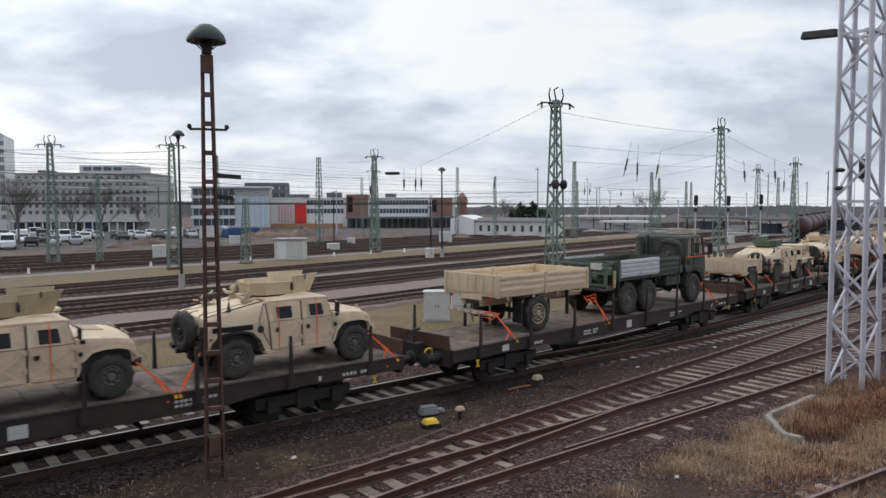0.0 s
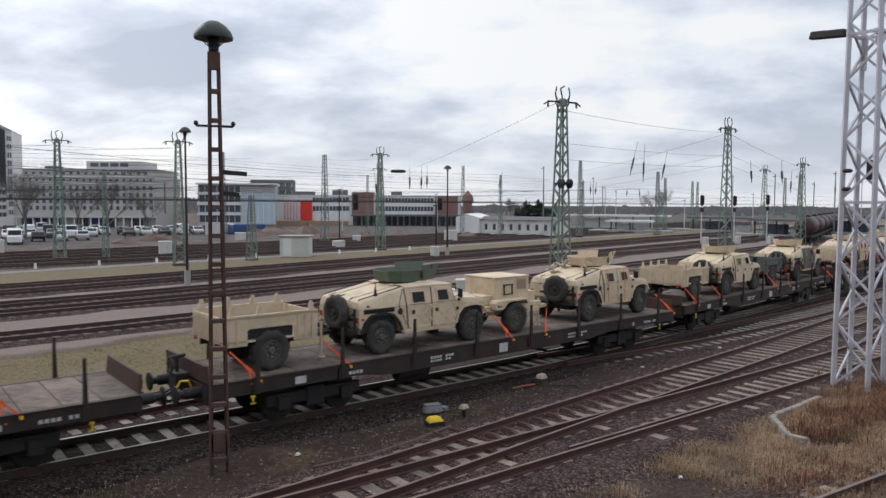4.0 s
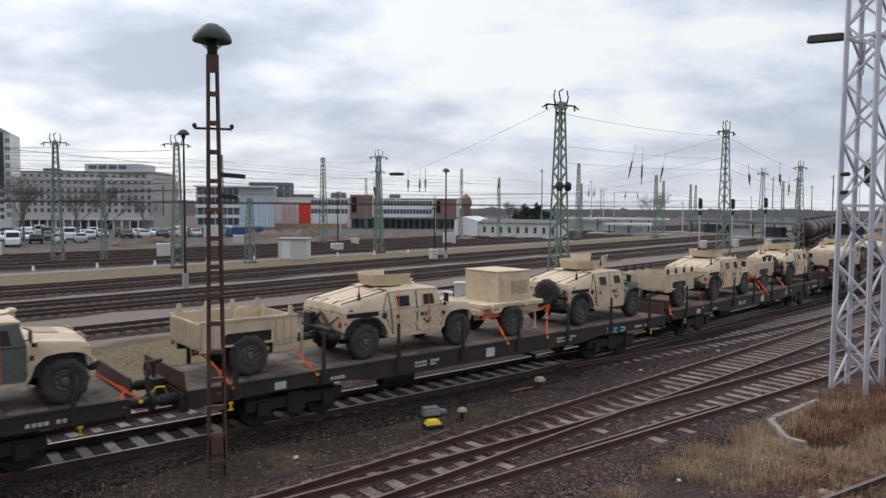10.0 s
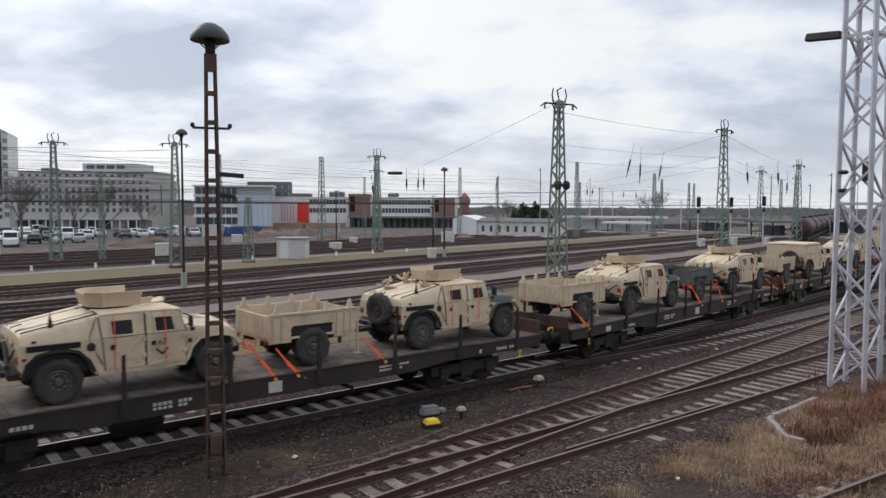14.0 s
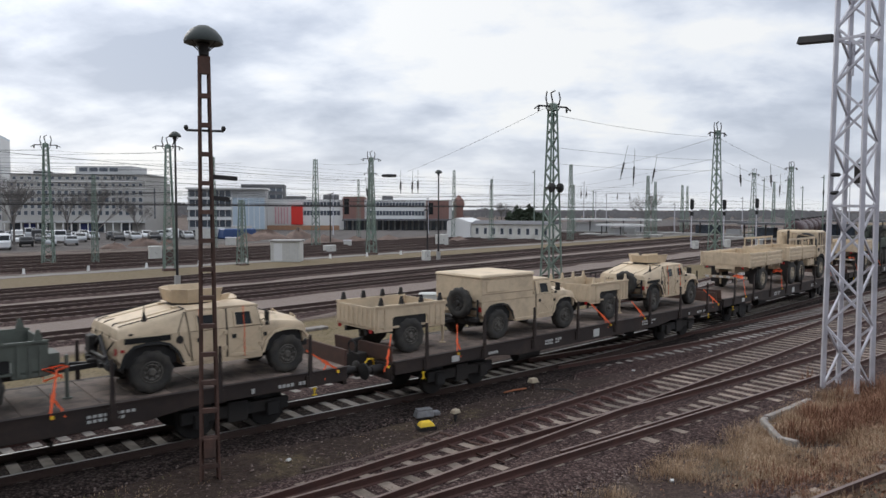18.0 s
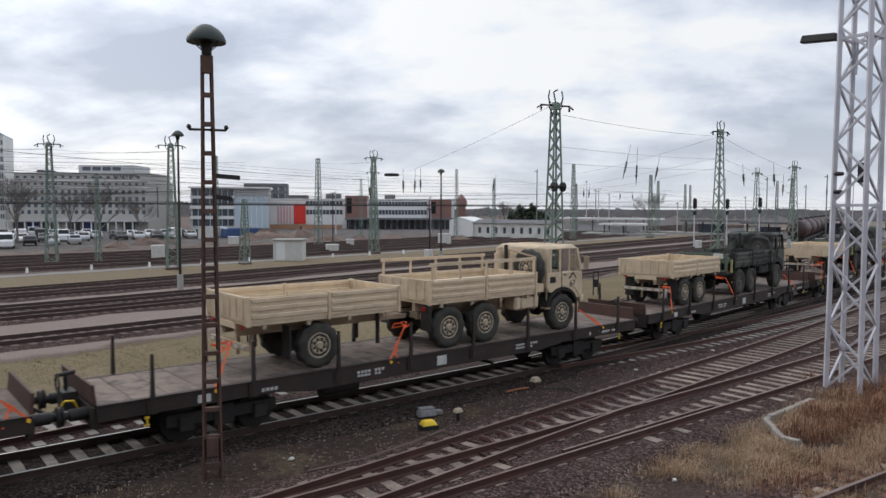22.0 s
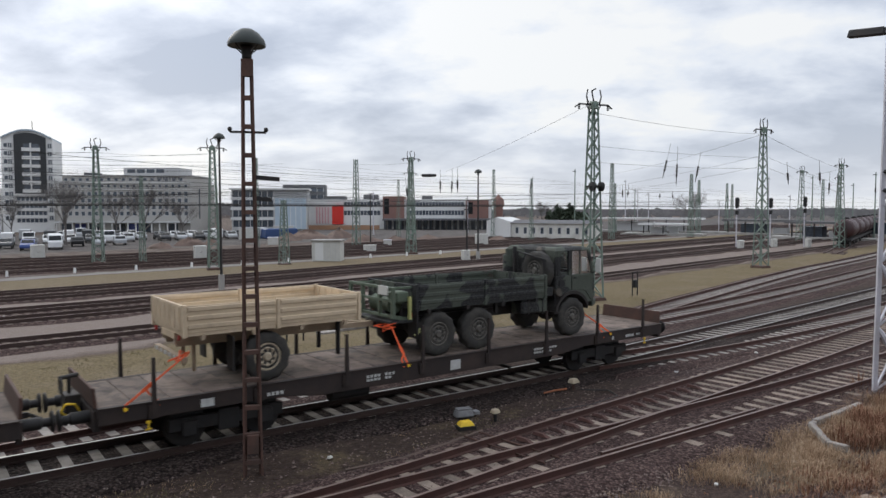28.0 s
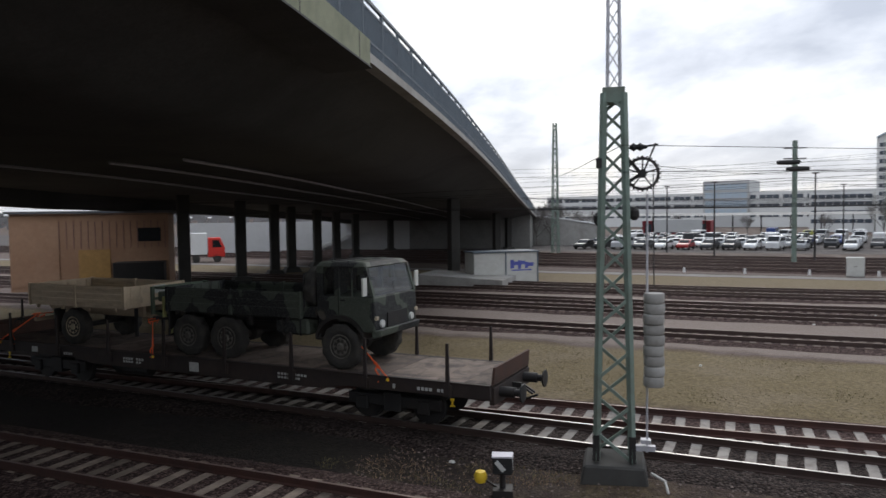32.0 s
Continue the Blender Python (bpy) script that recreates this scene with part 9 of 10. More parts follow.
def vegetation():
    base = bare_tree(Matrix.Translation(Q(30.25, 128, -0.3)), 15.5, 1)
    second = bare_tree(Matrix.Translation(Q(25.13, 132, -0.3)), 14, 2)
    spots = [(27.0, 162, 0.9), (22.5, 165, 0.7), (33.5, 165, 0.8), (-15.9, 215, 1.0), (-4.9, 230, 0.8), (56.3, 130, 0.8), (57.4, 128, 0.65), (55.2, 140, 0.7), (54.3, 150, 0.55), (53.4, 155, 0.6), (37, 168, 0.5), (42, 170, 0.45), (47, 172, 0.5)]
    for i, (az, dist, k) in enumerate(spots):
        ob = copy_thing(base if i % 2 else second, Matrix.Translation(Q(az, dist, -0.3)) @ pose(0, 0, 0, 0, 0, i * 67))
        ob.matrix_basis = ob.matrix_basis @ Matrix.Diagonal((k, k, k, 1))
    # dark evergreen clump
    rnd = random.Random(3)
    g = Shape()
    for _ in range(900):
        a, r = rnd.uniform(0, 2 * math.pi), rnd.random() ** 0.5
        p = Vector((math.cos(a) * r * 6, math.sin(a) * r * 3, rnd.uniform(0.5, 8.0) * (1 - 0.35 * r) * (0.8 + 0.35 * noise.noise((math.cos(a) * r * 2.2, 0.7, 0)))))
        n1 = Vector((rnd.uniform(-1, 1), rnd.uniform(-1, 1), rnd.uniform(-1, 1))).normalized()
        n2 = n1.orthogonal() * rnd.uniform(0.3, 0.8)
        n3 = n1.cross(n2)
        g.add([p - n2 - n3, p + n2 - n3, p + n3], [(0, 1, 2)])
    t = thing("evergreen_clump", "dark evergreen trees beyond the sheds", "trees", Matrix.Translation(Q(-6.8, 220, -0.3)) @ pose(0, 0, 0, 0, 0, -7))
    part("crown", g, LEAF, t)
    part("trunk", Shape().tube((0, 0, 0), (0, 0, 4), 0.3).tube((3, 0, 0), (3, 0, 3), 0.25).tube((-3, 0, 0), (-3, 0, 3.5), 0.25), BARK, t)
    # far woods along the horizon
    g = Shape()
    for k in range(9000):
        az = rnd.uniform(-48, 100)
        dist = rnd.uniform(420, 640)
        hh = (4.0 if az < 2 else 8.0) + 1.6 * noise.noise((az * 0.25, 0.3, 0)) + 1.2 * noise.noise((az * 1.3, 4.3, 0))
        z = rnd.random() ** 0.6 * hh
        p = Q(az, dist, z)
        w = rnd.uniform(0.6, 1.7)
        side = Q(az + 90, 1.0) * w
        g.add([p - side + Vector((0, 0, -w * 0.7)), p + side * rnd.uniform(0.5, 1) + Vector((0, 0, -w)), p + side * rnd.uniform(-0.5, 0.5) + Vector((0, 0, w)), p - side * 1.1 + Vector((0, 0, w * 0.4))], [(0, 1, 2, 3)])
    solid("far_woods", g, WOODS, "grey-brown winter woods along the horizon", "woods", kind="stuff")
    # low suburb roofs filling the far edge
    rnd = random.Random(9)
    hm = [PLASTER_G, PLASTER, BRICK, WHITEWALL]
    for k in range(6):
        az = rnd.uniform(36, 60)
        dist = rnd.uniform(240, 380)
        w, h = rnd.uniform(8, 14), rnd.uniform(2.6, 3.6)
        t = thing("distant_house", "small distant house among winter trees", "house", Matrix.Translation(Q(az, dist, -0.3)) @ pose(0, 0, 0, 0, 0, az + rnd.uniform(-20, 20)), group="distant houses")
        part("wall", Shape().box(-w / 2, w / 2, 0, 8, 0, h), hm[k % 4], t)
        part("roof", Shape().hexa([(-w / 2 - 0.3, -0.3, h), (w / 2 + 0.3, -0.3, h), (w / 2 + 0.3, 8.3, h), (-w / 2 - 0.3, 8.3, h), (-w / 2 + 0.5, 3.6, h + 2.2), (w / 2 - 0.5, 3.6, h + 2.2), (w / 2 - 0.5, 4.4, h + 2.2), (-w / 2 + 0.5, 4.4, h + 2.2)]), ROOF, t)
        for i in range(int(w / 3)):
            part("window", Shape().box(-w / 2 + 1 + i * 3, -w / 2 + 2.2 + i * 3, -0.06, 0.02, 1.2, 2.5), PANE, t)


WOODS = paint("winter_woods", (0.21, 0.205, 0.205), 0.95, vary=0.35, scale=0.05, fine=0.4, bump=0.0)
vegetation()


# ---- small things in the yard ----
def cabinet(s, d, w, dp, h, turn=0, label="pale grey trackside cabinet", mat=CABINET):
    t = thing("trackside_cabinet", label, "cabinet", along(s, d, -0.3, turn), group="trackside cabinets")
    part("body", Shape().box(-w / 2, w / 2, -dp / 2, dp / 2, 0.12, h), mat, t, bevel=0.015)
    part("plinth", Shape().box(-w / 2 - 0.04, w / 2 + 0.04, -dp / 2 - 0.04, dp / 2 + 0.04, -0.15, 0.12), CONCRETE, t)
    part("lid", Shape().frustum((-w / 2 - 0.05, w / 2 + 0.05, -dp / 2 - 0.05, dp / 2 + 0.05), (-w / 2 + 0.05, w / 2 - 0.05, -dp / 2 + 0.05, dp / 2 - 0.05), h, h + 0.07), mat, t)
    for sx in (-1, 1):
        dr = part("door", Shape().box(min(sx * 0.015, sx * (w / 2 - 0.03)), max(sx * 0.015, sx * (w / 2 - 0.03)), -dp / 2 - 0.015, -dp / 2, 0.18, h - 0.05), mat, t, bevel=0.005)
        part("handle", Shape().box(sx * 0.07 - 0.015, sx * 0.07 + 0.015, -dp / 2 - 0.04, -dp / 2 - 0.015, h * 0.5, h * 0.5 + 0.12), DARK, dr)


cabinet(22.3, 27.7, 1.25, 0.55, 1.52, -38), cabinet(26.7, 31.0, 1.05, 0.5, 1.45, -38)
cabinet(26.6, 81.7, 1.3, 0.6, 1.5), cabinet(49.0, 82.3, 1.6, 0.6, 0.9), cabinet(5.0, 69.6, 1.3, 0.6, 1.6, 0), cabinet(12.0, 92.8, 1.4, 0.7, 1.6), cabinet(72.1, 87.3, 2.0, 0.8, 1.7)
cabinet(93.5, 56.7, 1.0, 0.5, 1.2), cabinet(101.5, 56.3, 1.0, 0.5, 1.2), cabinet(105.4, 53.3, 1.0, 0.5, 1.2), cabinet(49.2, 62.3, 0.8, 0.6, 1.1)


def relay_hut():
    t = thing("relay_hut", "small pale concrete relay hut with a flat roof", "hut", along(36.6, 70.6, -0.3, -39))
    part("wall", Shape().box(-1.55, 1.55, -0.2, 2.0, 0, 2.15), CABINET, t, bevel=0.03)
    part("roof", Shape().box(-1.7, 1.7, -0.35, 2.15, 2.15, 2.32), CONCRETE, t, bevel=0.02)
    part("door", Shape().box(-1.2, -0.3, -0.24, -0.2, 0.1, 2.0), WHITEWALL, t)
    for k in range(6):
        part("panel_seam", Shape().box(-0.1 + k * 0.28, -0.07 + k * 0.28, -0.225, -0.2, 0.1, 2.05), PLASTER_G, t)


relay_hut()


def signals():
    for s, d, h in ((94.5, 58.0, 7.2), (102.5, 57.5, 7.2), (106.5, 54.5, 7.4)):
        t = thing("light_signal", "dark railway light signal on a post", "signal", along(s, d, -0.3, 0), group="light signals")
        part("post", Shape().tube((0, 0, 0), (0, 0, h - 1.2), 0.09), MAST_GREY, t)
        part("head", Shape().box(-0.38, 0.38, -0.2, 0.1, h - 1.5, h), BLACKM, t, bevel=0.12)
        part("lower_head", Shape().box(-0.24, 0.24, -0.2, 0.1, h - 2.4, h - 1.8), BLACKM, t, bevel=0.05)
        for z in (h - 0.35, h - 0.75, h - 1.15):
            part("hood", Shape().lathe([(0.12, -0.35), (0.13, -0.2)], 10, "y", (0, 0, z)), BLACKM, t)
    t = thing("dwarf_signal", "dark dwarf signal on a steel frame in the grass", "signal", along(38.0, 30.4, -0.3, 0))
    part("frame", Shape().bar((-0.25, 0, 0), (-0.25, 0, 1.6), 0.07).bar((0.25, 0, 0), (0.25, 0, 1.6), 0.07).bar((-0.25, 0, 1.55), (0.25, 0, 1.55), 0.07), DARK, t)
    part("head", Shape().box(-0.16, 0.16, -0.15, 0.15, 0.55, 1.05), BLACKM, t, bevel=0.03)
    t = thing("track_marker", "small yellow and black marker frame in the grass", "marker", along(13.3, 28.6, -0.3, -20))
    part("frame", Shape().bar((-0.35, 0, 0), (-0.35, 0, 1.0), 0.05).bar((0.35, 0, 0), (0.35, 0, 1.0), 0.05).bar((-0.35, 0, 0.7), (0.35, 0, 0.7), 0.05), DARK, t)
    part("plate", Shape().box(0.05, 0.35, -0.03, 0.03, 0.65, 0.85), YELLOW, t)
    # cable trough lids lying in the grass
    for s, d, w in ((16.6, 30.0, 2.2), (15.4, 29.6, 1.0)):
        solid("trough_lid", Shape().box(-w / 2, w / 2, -0.25, 0.25, -0.1, 0.03), CONC_SLEEPER, "concrete trough lid lying in the grass", "trough lid", along(s, d, -0.22, 8), "trough lids", bevel=0.02)


signals()


RUSTORANGE = paint("faded_orange", (0.30, 0.11, 0.05), 0.8, vary=0.3)


CASTGREY = paint("grey_cast_housing", (0.20, 0.20, 0.205), 0.7, vary=0.2, dirt=(0.08, 0.07, 0.06), dirt_amount=0.5, dirt_scale=4)


def point_machine():
    t = thing("point_machine", "yellow-capped point machine beside the track", "point machine", along(11.45, 14.5, -0.26, -15))
    part("cover", Shape().frustum((-0.21, 0.21, -0.16, 0.16), (-0.14, 0.14, -0.1, 0.1), 0.07, 0.19), YELLOW, t, "bright yellow faceted cover", bevel=0.02)
    part("base", Shape().box(-0.23, 0.23, -0.17, 0.17, -0.05, 0.07), DARK, t)
    t = thing("point_motor", "grey cast point motor housing", "point motor", along(12.05, 15.35, -0.26, -15))
    part("housing", Shape().frustum((-0.27, 0.27, -0.18, 0.18), (-0.22, 0.22, -0.13, 0.13), 0, 0.2), CASTGREY, t, bevel=0.04)
    part("lid", Shape().box(-0.22, 0.22, -0.12, 0.12, 0.2, 0.235), CASTGREY, t, bevel=0.015)
    part("drive_rod", Shape().tube((-0.1, 0.2, 0.05), (-0.2, 1.5, 0.08), 0.03).tube((0.1, 0.2, 0.05), (0.0, 1.5, 0.08), 0.03), DARK, t)
    part("end_cap", Shape().box(0.27, 0.46, -0.1, 0.1, 0.02, 0.13), CASTGREY, t, bevel=0.02)
    for s, d, nm, k in ((12.5, 14.55, "junction_post", 1.0), (16.5, 15.5, "cable_post", 1.25)):
        t = thing(nm, "pale capped cable post beside the track", "cable post", along(s, d, -0.26), group="cable posts")
        part("post", Shape().tube((0, 0, -0.05), (0, 0, 0.2 * k), 0.05, seg=10), DARK if k == 1 else RUSTY, t)
        part("cap", Shape().frustum((-0.13 * k, 0.13 * k, -0.1 * k, 0.1 * k), (-0.09 * k, 0.09 * k, -0.07 * k, 0.07 * k), 0.2 * k, 0.31 * k), TANWHEEL, t, bevel=0.02)
    # cables on the ground
    for pts, r, mat, lab in (([(16.3, 15.6), (15.9, 15.68), (15.4, 15.66)], 0.03, RUSTORANGE, "orange-brown cable lying on the ground"), ([(16.6, 15.3), (17.2, 14.7), (16.9, 14.1), (15.6, 13.9), (14.2, 14.1)], 0.025, DARK, "dark cable looping over the gravel"),
                             ([(11.5, 13.9), (10.2, 13.6), (8.8, 13.4), (7.4, 13.5)], 0.035, DARK_SLEEPER, "dull brown cable lying along the track")):
        g = Shape()
        ln = [P(s, d, -0.19) for s, d in pts]
        for a, b in zip(ln, ln[1:]):
            g.tube(a, b, r, seg=6)
        solid("ground_cable", g, mat, lab, "cable", group="cables on the ground")
    t = thing("point_indicator", "black point indicator lantern with white arrow", "point indicator", along(-5.37, 13.6, -0.28, 20))
    part("post", Shape().tube((0, 0, -0.05), (0, 0, 0.45), 0.06).box(-0.2, 0.2, -0.2, 0.2, -0.05, 0.14), DARK, t)
    ln = part("lantern", Shape().box(-0.20, 0.20, -0.15, 0.15, 0.45, 0.80), BLACKM, t, bevel=0.02)
    part("arrow_bar", Shape().bar((-0.13, -0.156, 0.72), (0.03, -0.156, 0.53), 0.09, 0.006, (0, 1, 0)), WHITE, ln)
    part("round_lens", Shape().lathe([(0.12, -0.005), (0.12, 0.005)], 16, "x", (0.203, 0, 0.63)), WHITE, ln)
    part("top_rim", Shape().box(-0.21, 0.21, -0.16, 0.16, 0.79, 0.82), MAST_GREY, ln)
    part("counterweight", Shape().lathe([(0.02, -0.12), (0.10, -0.11), (0.13, -0.04), (0.13, 0.04), (0.10, 0.11), (0.02, 0.12)], 14, "z", (-0.45, 0.05, 0.34)), YELLOW, t, "yellow counterweight", smooth=True)
    part("lever", Shape().bar((-0.4, 0.05, 0.3), (0.0, 0.05, 0.05), 0.04), DARK, t)


point_machine()


def litter():
    rnd = random.Random(11)
    me = [Shape().box(-0.06, 0.06, -0.04, 0.04, 0, 0.04).mesh("scrap", WHITE, 0.01), Shape().frustum((-0.07, 0.07, -0.05, 0.05), (-0.05, 0.05, -0.03, 0.03), 0, 0.05).mesh("scrap", CABINET, 0.01)]
    for s, d in ((10.1, 12.85), (26.3, 15.2), (13.0, 8.3), (15.5, 8.0), (17.0, 7.6), (7.5, 14.4), (2.0, 14.6), (-7, 14.7), (21, 15.0), (-2.5, 14.0), (12.2, 7.2), (8.3, 9.2), (19, 30), (30, 29), (-3, 27.5), (4, 43.8), (-5, 46.5), (10, 35), (1, 39.4), (12, 48), (24, 36)):
        ob = new("litter_scrap", me[rnd.randrange(2)])
        ob.matrix_basis = along(s, d, -0.2, rnd.uniform(0, 180))
        tagged(ob, "pale scrap of litter on the ground", "litter", "litter on the ground")
    # marker stones along the path
    pm = Shape().frustum((-0.12, 0.12, -0.12, 0.12), (-0.08, 0.08, -0.08, 0.08), -0.3, 0.28).mesh("marker_stone", WHITEWALL)
    for k in range(14):
        ob = new("marker_post", pm)
        s = -14 + k * 5.2
        ob.matrix_basis = along(s, 70.5 + max(0, s - 5) * 0.05, -0.1)
        tagged(ob, "short white marker post along the path", "marker post", "marker posts along the path")
    # kerb of the grassy bank
    g = Shape()
    for a, b, z in (((16.95, 7.55), (17.1, 8.05), -0.08), ((17.1, 8.05), (18.4, 9.1), -0.12), ((18.4, 9.1), (18.8, 9.22), -0.18), ((18.8, 9.22), (20.5, 9.32), -0.2), ((20.5, 9.32), (21.9, 9.45), -0.24)):
        g.bar(P(*a, z + 0.03), P(*b, z - 0.02), 0.15, 0.17)
    solid("concrete_kerb", g, CONC_SLEEPER, "pale concrete kerb round the grassy bank", "kerb", bevel=0.02)


litter()


# ---- turnout fittings and loose stones ----
def turnout():
    t = thing("turnout_fittings", "rusty check rail and slide plates of the turnout", "turnout fittings")
    ck = part("check_rail", sweep(NEAR_B, 12.2, 18.2, 1.0, [(-0.03, -0.16), (0.03, -0.16), (0.03, 0.015), (-0.03, 0.015)], -0.60), RAIL_SIDE, t)
    part("check_rail_head", sweep(NEAR_B, 12.2, 18.2, 1.0, [(-0.03, 0.015), (0.03, 0.015), (0.03, 0.02), (-0.03, 0.02)], -0.60), RAIL_DULL, ck)
    me = Shape().frustum((-0.07, 0.07, 0.12, 0.6), (-0.04, 0.04, 0.3, 0.58), -0.165, -0.09).mesh("slide_plate", RAIL_SIDE)
    for k in range(14):
        part("slide_plate", me, RAIL_SIDE, t, m=NEAR_A.place(11.8 + k * 0.6, 0.0))
    for line, off, a in ((NEAR_A, 0.0, 10.9), (NEAR_A, 0.0, 11.4), (MAIN, -0.2, 12.3)):
        part("point_rod", Shape().tube(line.at(a, -1.0, -0.12), line.at(a, 1.5, -0.12), 0.025, seg=6), RUSTY, t)


turnout()


def loose_stones():
    rnd = random.Random(33)
    g = Shape()
    for k in range(17000):
        s = rnd.uniform(-9, 34)
        d = rnd.uniform(8.2, 16.0) if k % 3 else rnd.gauss(9.6, 0.5)
        r = rnd.uniform(0.018, 0.042)
        p = P(s, d, -0.255 + 0.05 * rnd.random())
        for ln in (NEAR_A, NEAR_B, MAIN):
            off = d - float(np.interp(s, ln.s, ln.d))
            if s > ln.s[0] and abs(off) < 1.75:
                p.z = -0.185 - 0.1 * max(0, abs(off) - 1.35)
        if d < 9.0:
            p.z = max(p.z, bank_z(s, d))
        a, h = rnd.uniform(0, 6.28), r * rnd.uniform(0.5, 0.9)
        ring = [p + Vector((math.cos(a + q * 1.5708) * r * rnd.uniform(0.7, 1.2), math.sin(a + q * 1.5708) * r * rnd.uniform(0.7, 1.2), rnd.uniform(-0.3, 0.3) * h)) for q in range(4)]
        g.add(ring + [p + Vector((rnd.uniform(-0.4, 0.4) * r, rnd.uniform(-0.4, 0.4) * r, h))], [(0, 1, 4), (1, 2, 4), (2, 3, 4), (3, 0, 4)])
    solid("loose_stone", g, LOOSE, "loose red-brown ballast stones strewn over the ground", "ballast stones", kind="stuff")


def island_paint(name, stops):
    """Matte colour that differs from piece to piece of one mesh."""
    m = bpy.data.materials.new(name)
    m.use_nodes = True
    t = m.node_tree
    nodes_of(t)
    rnd = node(t, "ShaderNodeNewGeometry").outputs["Random Per Island"]
    wide = node(t, "ShaderNodeTexNoise", {"Vector": node(t, "ShaderNodeTexCoord").outputs["Object"], "Scale": 1.1, "Detail": 5.0}).outputs[0]
    f = mathn(t, "ADD", mathn(t, "MULTIPLY", rnd, 0.6), mathn(t, "SUBTRACT", mathn(t, "MULTIPLY", wide, 1.0), 0.3))
    bsdf = node(t, "ShaderNodeBsdfPrincipled", {"Base Color": ramp(t, f, stops), "Roughness": 0.95, "Specular IOR Level": 0.15})
    t.links.new(bsdf.outputs[0], node(t, "ShaderNodeOutputMaterial").inputs[0])
    return m


LOOSE = island_paint("loose_stone", [(0.1, (0.045, 0.029, 0.026)), (0.5, (0.115, 0.081, 0.073)), (0.9, (0.235, 0.19, 0.17))])
STRAW = island_paint("dry_straw", [(0.1, (0.15, 0.088, 0.052)), (0.45, (0.33, 0.222, 0.14)), (0.75, (0.48, 0.35, 0.235)), (1.0, (0.60, 0.48, 0.35))])
REDWEED = island_paint("rusty_weeds", [(0.1, (0.09, 0.042, 0.027)), (0.5, (0.21, 0.105, 0.065)), (0.9, (0.34, 0.20, 0.13))])
GREENISH = island_paint("short_winter_grass", [(0.1, (0.075, 0.068, 0.034)), (0.5, (0.15, 0.13, 0.065)), (0.9, (0.24, 0.195, 0.11))])


# ---- dry grass and weeds ----
def tufts(name, spots, mat, label, hmin, hmax, blades, spread, seed, thick=0.006):
    """Drooping blades in clumps, shorter towards the edge of each clump."""
    rnd = random.Random(seed)
    g = Shape()
    for s, d, z in spots:
        tall = rnd.uniform(0.6, 1.0)
        comb = rnd.uniform(0, 6.28)
        for _ in range(blades):
            o = Vector((rnd.gauss(0, spread), rnd.gauss(0, spread)))
            p = P(s + o.x, d + o.y, z - 0.02)
            a = math.atan2(o.y, o.x) + radians(TURN) + rnd.gauss(0, 0.9) if rnd.random() < 0.6 else comb + rnd.gauss(0, 0.5)
            h = rnd.uniform(hmin, hmax) * tall * max(0.35, 1 - 0.3 * o.length / spread)
            out = Vector((math.cos(a), math.sin(a), 0)) * h
            sd = Vector((-math.sin(a), math.cos(a), 0)) * thick * rnd.uniform(0.6, 1.3)
            k = rnd.uniform(0.15, 1.0)
            q1 = p + out * 0.15 * k + Vector((0, 0, h * 0.5))
            q2 = p + out * 0.55 * k + Vector((0, 0, h * (0.95 - 0.25 * k)))
            tip = p + out * 1.05 * k + Vector((0, 0, h * (1.05 - 0.65 * k)))
            g.add([p - sd, p + sd, q1 + sd * 0.9, q1 - sd * 0.9, q2 + sd * 0.6, q2 - sd * 0.6, tip], [(0, 1, 2, 3), (3, 2, 4, 5), (5, 4, 6)])
    solid(name, g, mat, label, "grass", kind="stuff")


def bank_z(s, d):
    return -0.28 + 0.75 * max(0.0, min(1.0, (8.8 - d) / 6.0)) * max(0.0, min(1.0, (s - 6.0) / 8.0))


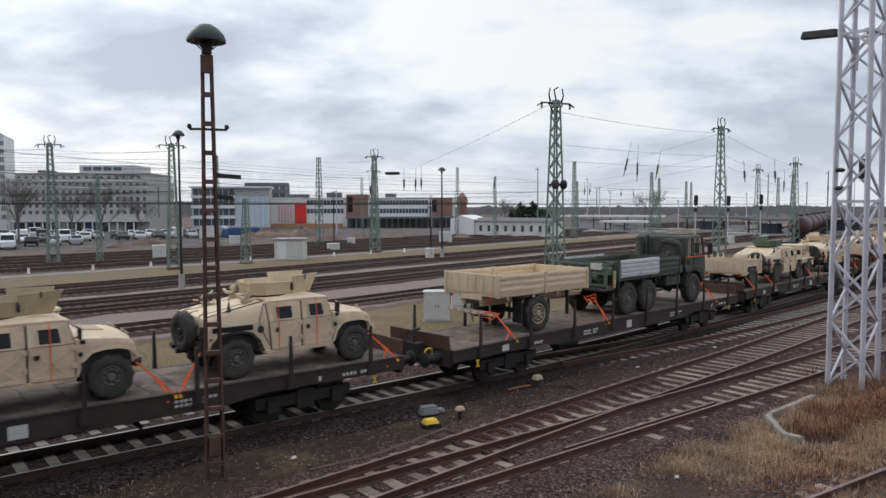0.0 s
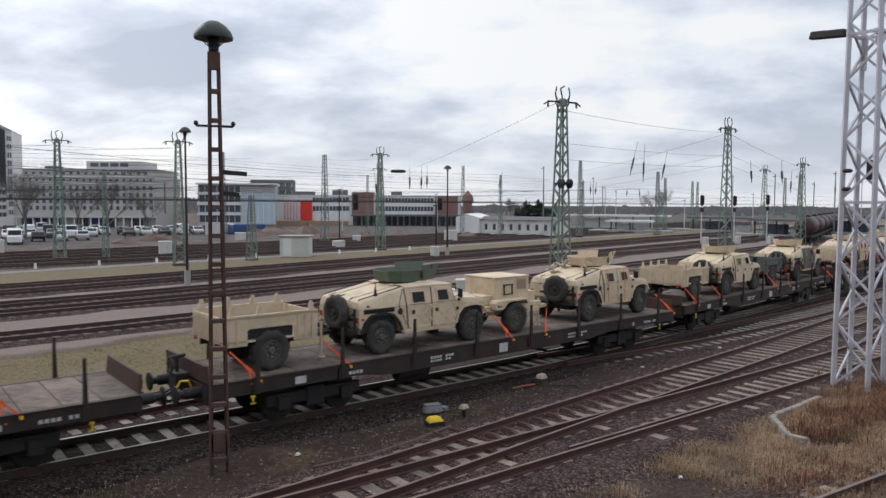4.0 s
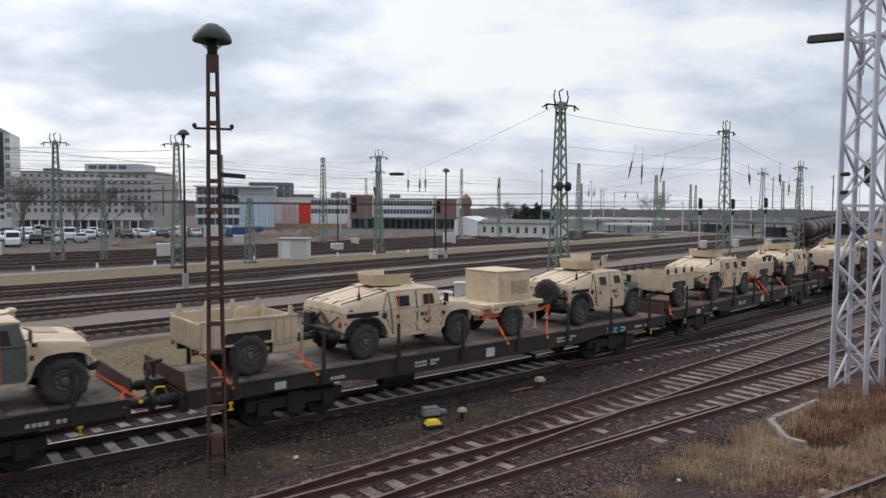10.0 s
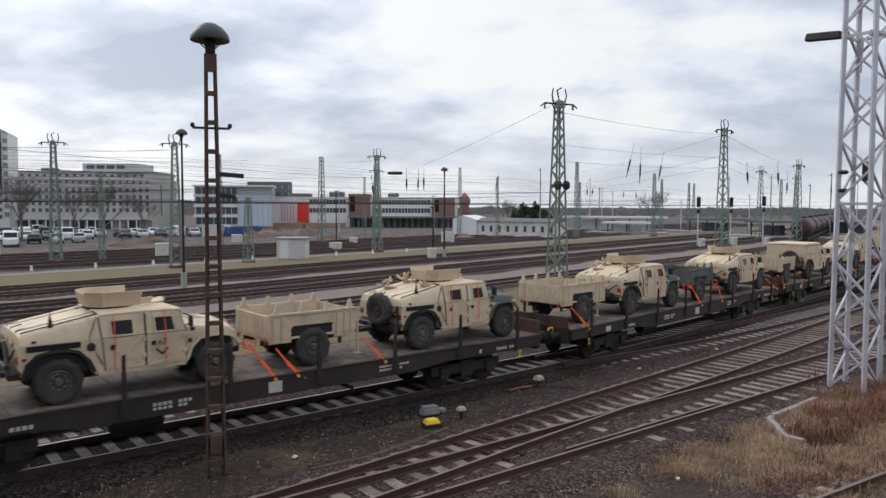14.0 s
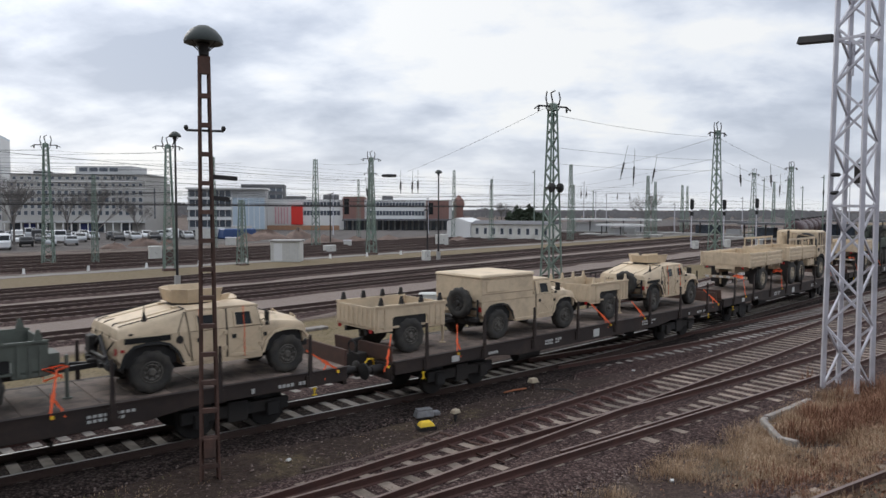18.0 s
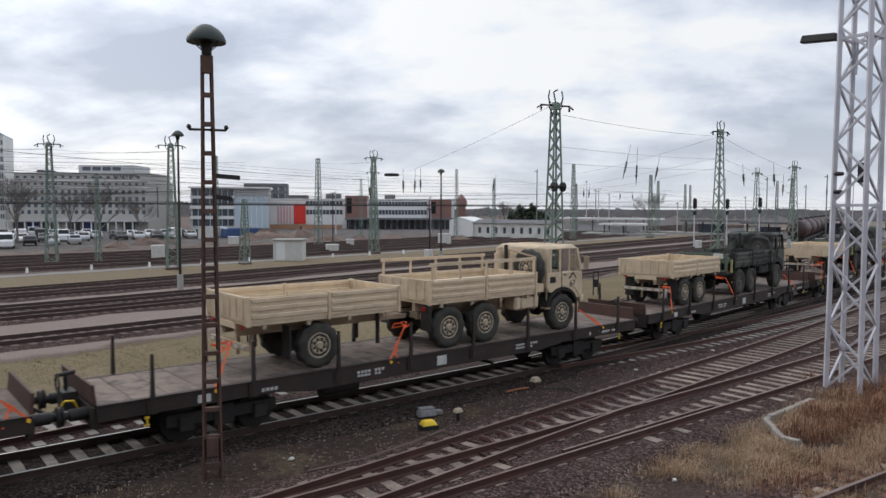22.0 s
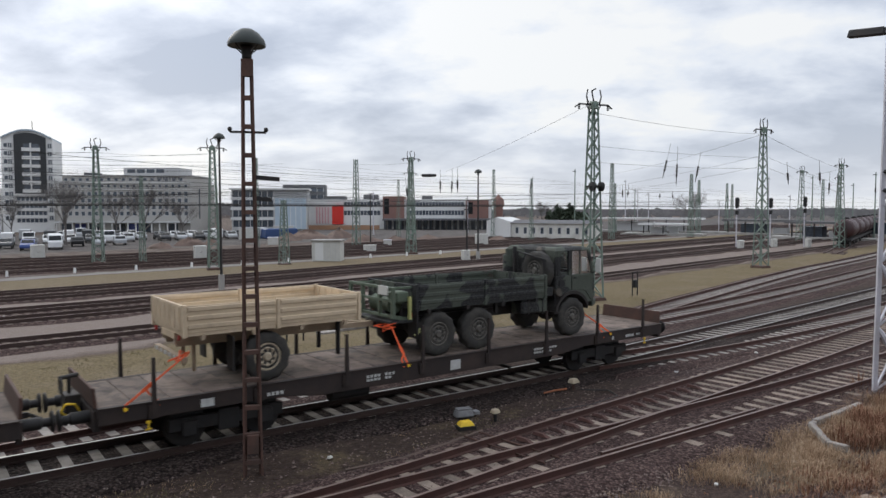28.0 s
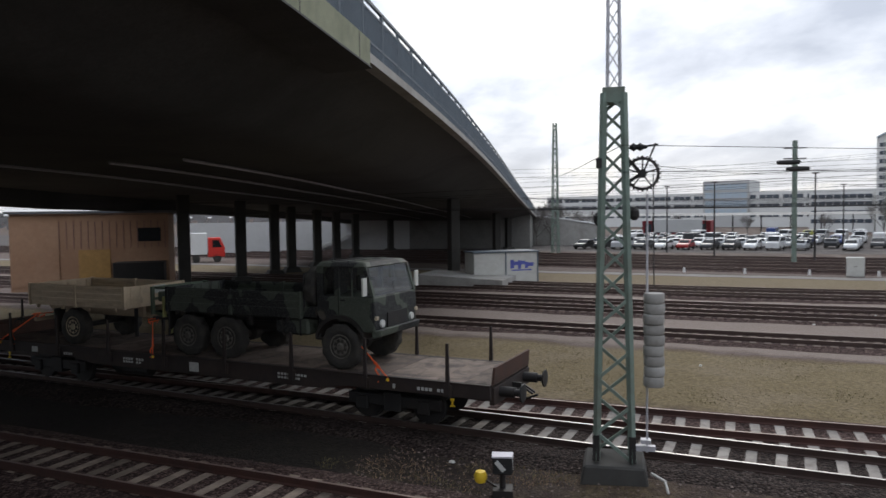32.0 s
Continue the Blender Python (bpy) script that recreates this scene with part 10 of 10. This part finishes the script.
def grasses():
    rnd = random.Random(21)
    a = []
    while len(a) < 520:
        s, d = rnd.uniform(10.5, 24), rnd.uniform(5.0, 9.3)
        edge = 9.3 - 1.0 * max(0, 14.5 - s) / 4
        bare = ((s - 11.7) / 1.3) ** 2 + ((d - 7.7) / 0.8) ** 2 < 1
        if d < edge and not bare and noise.noise((s * 0.55, d * 0.7, 2.0)) > (-0.15 if s > 13.2 else 0.12):
            a.append((s, d, bank_z(s, d)))
    a += [(rnd.gauss(22.6, 1.0), rnd.gauss(9.1, 0.5), bank_z(23, 8.8)) for _ in range(60)]
    tufts("dry_grass", a, STRAW, "long dry straw-coloured grass mounded on the bank", 0.08, 0.46, 110, 0.24, 1, 0.0036)
    w = [(rnd.gauss(20.0, 1.3), rnd.gauss(7.4, 0.6), bank_z(20, 7.4)) for _ in range(80)]
    tufts("russet_shrub", w, REDWEED, "russet withered bushes in the dry grass", 0.2, 0.85, 80, 0.2, 12, 0.007)
    v = [(rnd.uniform(10.2, 18.0), rnd.uniform(8.6, 9.9), -0.27) for _ in range(46)]
    tufts("ballast_weed", v, STRAW, "thin dry weeds in the ballast edge", 0.04, 0.2, 22, 0.16, 14, 0.004)
    h = [(rnd.gauss(24.2, 1.0), rnd.gauss(8.2, 0.7), bank_z(24, 8.0)) for _ in range(60)]
    tufts("brown_shrub", h, REDWEED, "dark brown withered shrub stems round the mast foot", 0.25, 0.95, 34, 0.22, 6, 0.007)
    b = [(rnd.gauss(15.0, 1.2), rnd.gauss(5.7, 0.6), bank_z(15, 6)) for _ in range(60)]
    tufts("withered_weed", b, REDWEED, "rust-brown withered weeds on the bank", 0.12, 0.55, 40, 0.2, 2, 0.008)
    lf = Shape()
    for _ in range(2600):
        s, d = rnd.gauss(15.5, 1.8), rnd.gauss(5.9, 0.8)
        p, r = P(s, d, bank_z(s, d) + rnd.uniform(0.0, 0.09)), rnd.uniform(0.02, 0.05)
        n1 = Vector((rnd.uniform(-1, 1), rnd.uniform(-1, 1), rnd.uniform(0.2, 1))).normalized()
        n2 = n1.orthogonal().normalized() * r
        n3 = n1.cross(n2) * 0.7
        lf.add([p - n2, p - n3, p + n2, p + n3], [(0, 1, 2, 3)])
    solid("fallen_leaf", lf, REDWEED, "red-brown fallen leaves and stems on the bank", "leaves", kind="stuff")
    c = []
    while len(c) < 220:
        s, d = rnd.uniform(-16, 16), rnd.uniform(13.0, 15.4)
        if noise.noise((s * 0.6, d * 0.9, 7.0)) > 0.12:
            c.append((s, d, -0.28))
    tufts("trackside_grass", c, GREENISH, "sparse low grass between the tracks", 0.03, 0.12, 26, 0.2, 3)
    f = []
    while len(f) < 240:
        s, d = rnd.uniform(-9, 10), rnd.uniform(12.7, 15.2)
        if noise.noise((s * 0.5, d * 1.1, 3.0)) > 0.0:
            f.append((s, d, -0.28))
    tufts("flattened_grass", f, STRAW, "flattened dead brown grass beside the track", 0.03, 0.13, 24, 0.24, 8, 0.005)
    e = []
    while len(e) < 800:
        s, d = rnd.uniform(-16, 40), rnd.uniform(21.8, 31)
        dd = d - 0.17 * max(0, s - 5)
        if 22.4 < dd < 30.2:
            e.append((s, d, -0.27))
    tufts("strip_grass", e, GREENISH, "short yellow-green grass of the strip beside the tracks", 0.03, 0.10, 18, 0.3, 4, 0.01)


loose_stones(), grasses()

lay_sleepers()


def motions():
    """The train rolls along its track and its wheelsets turn."""
    for ob, q, z in MOVING:
        walk(ob, [(t, MAIN.place(q - gone, 0.0, z)) for t, gone in GONE])
    secs, way = [g[0] for g in GONE], [g[1] for g in GONE]
    steps = [k * 0.1 for k in range(321)]
    turns = [math.degrees(float(np.interp(t, secs, way)) / 0.46) for t in steps]
    for ob, q, z in MOVING:
        for axle in [c for c in ob.children if c.name.startswith("wheelset")]:
            at = axle.matrix_basis.translation.copy()
            walk(axle, [(t, pose(at.x, at.y, at.z, 0, -a, 0)) for t, a in zip(steps, turns)])


motions()
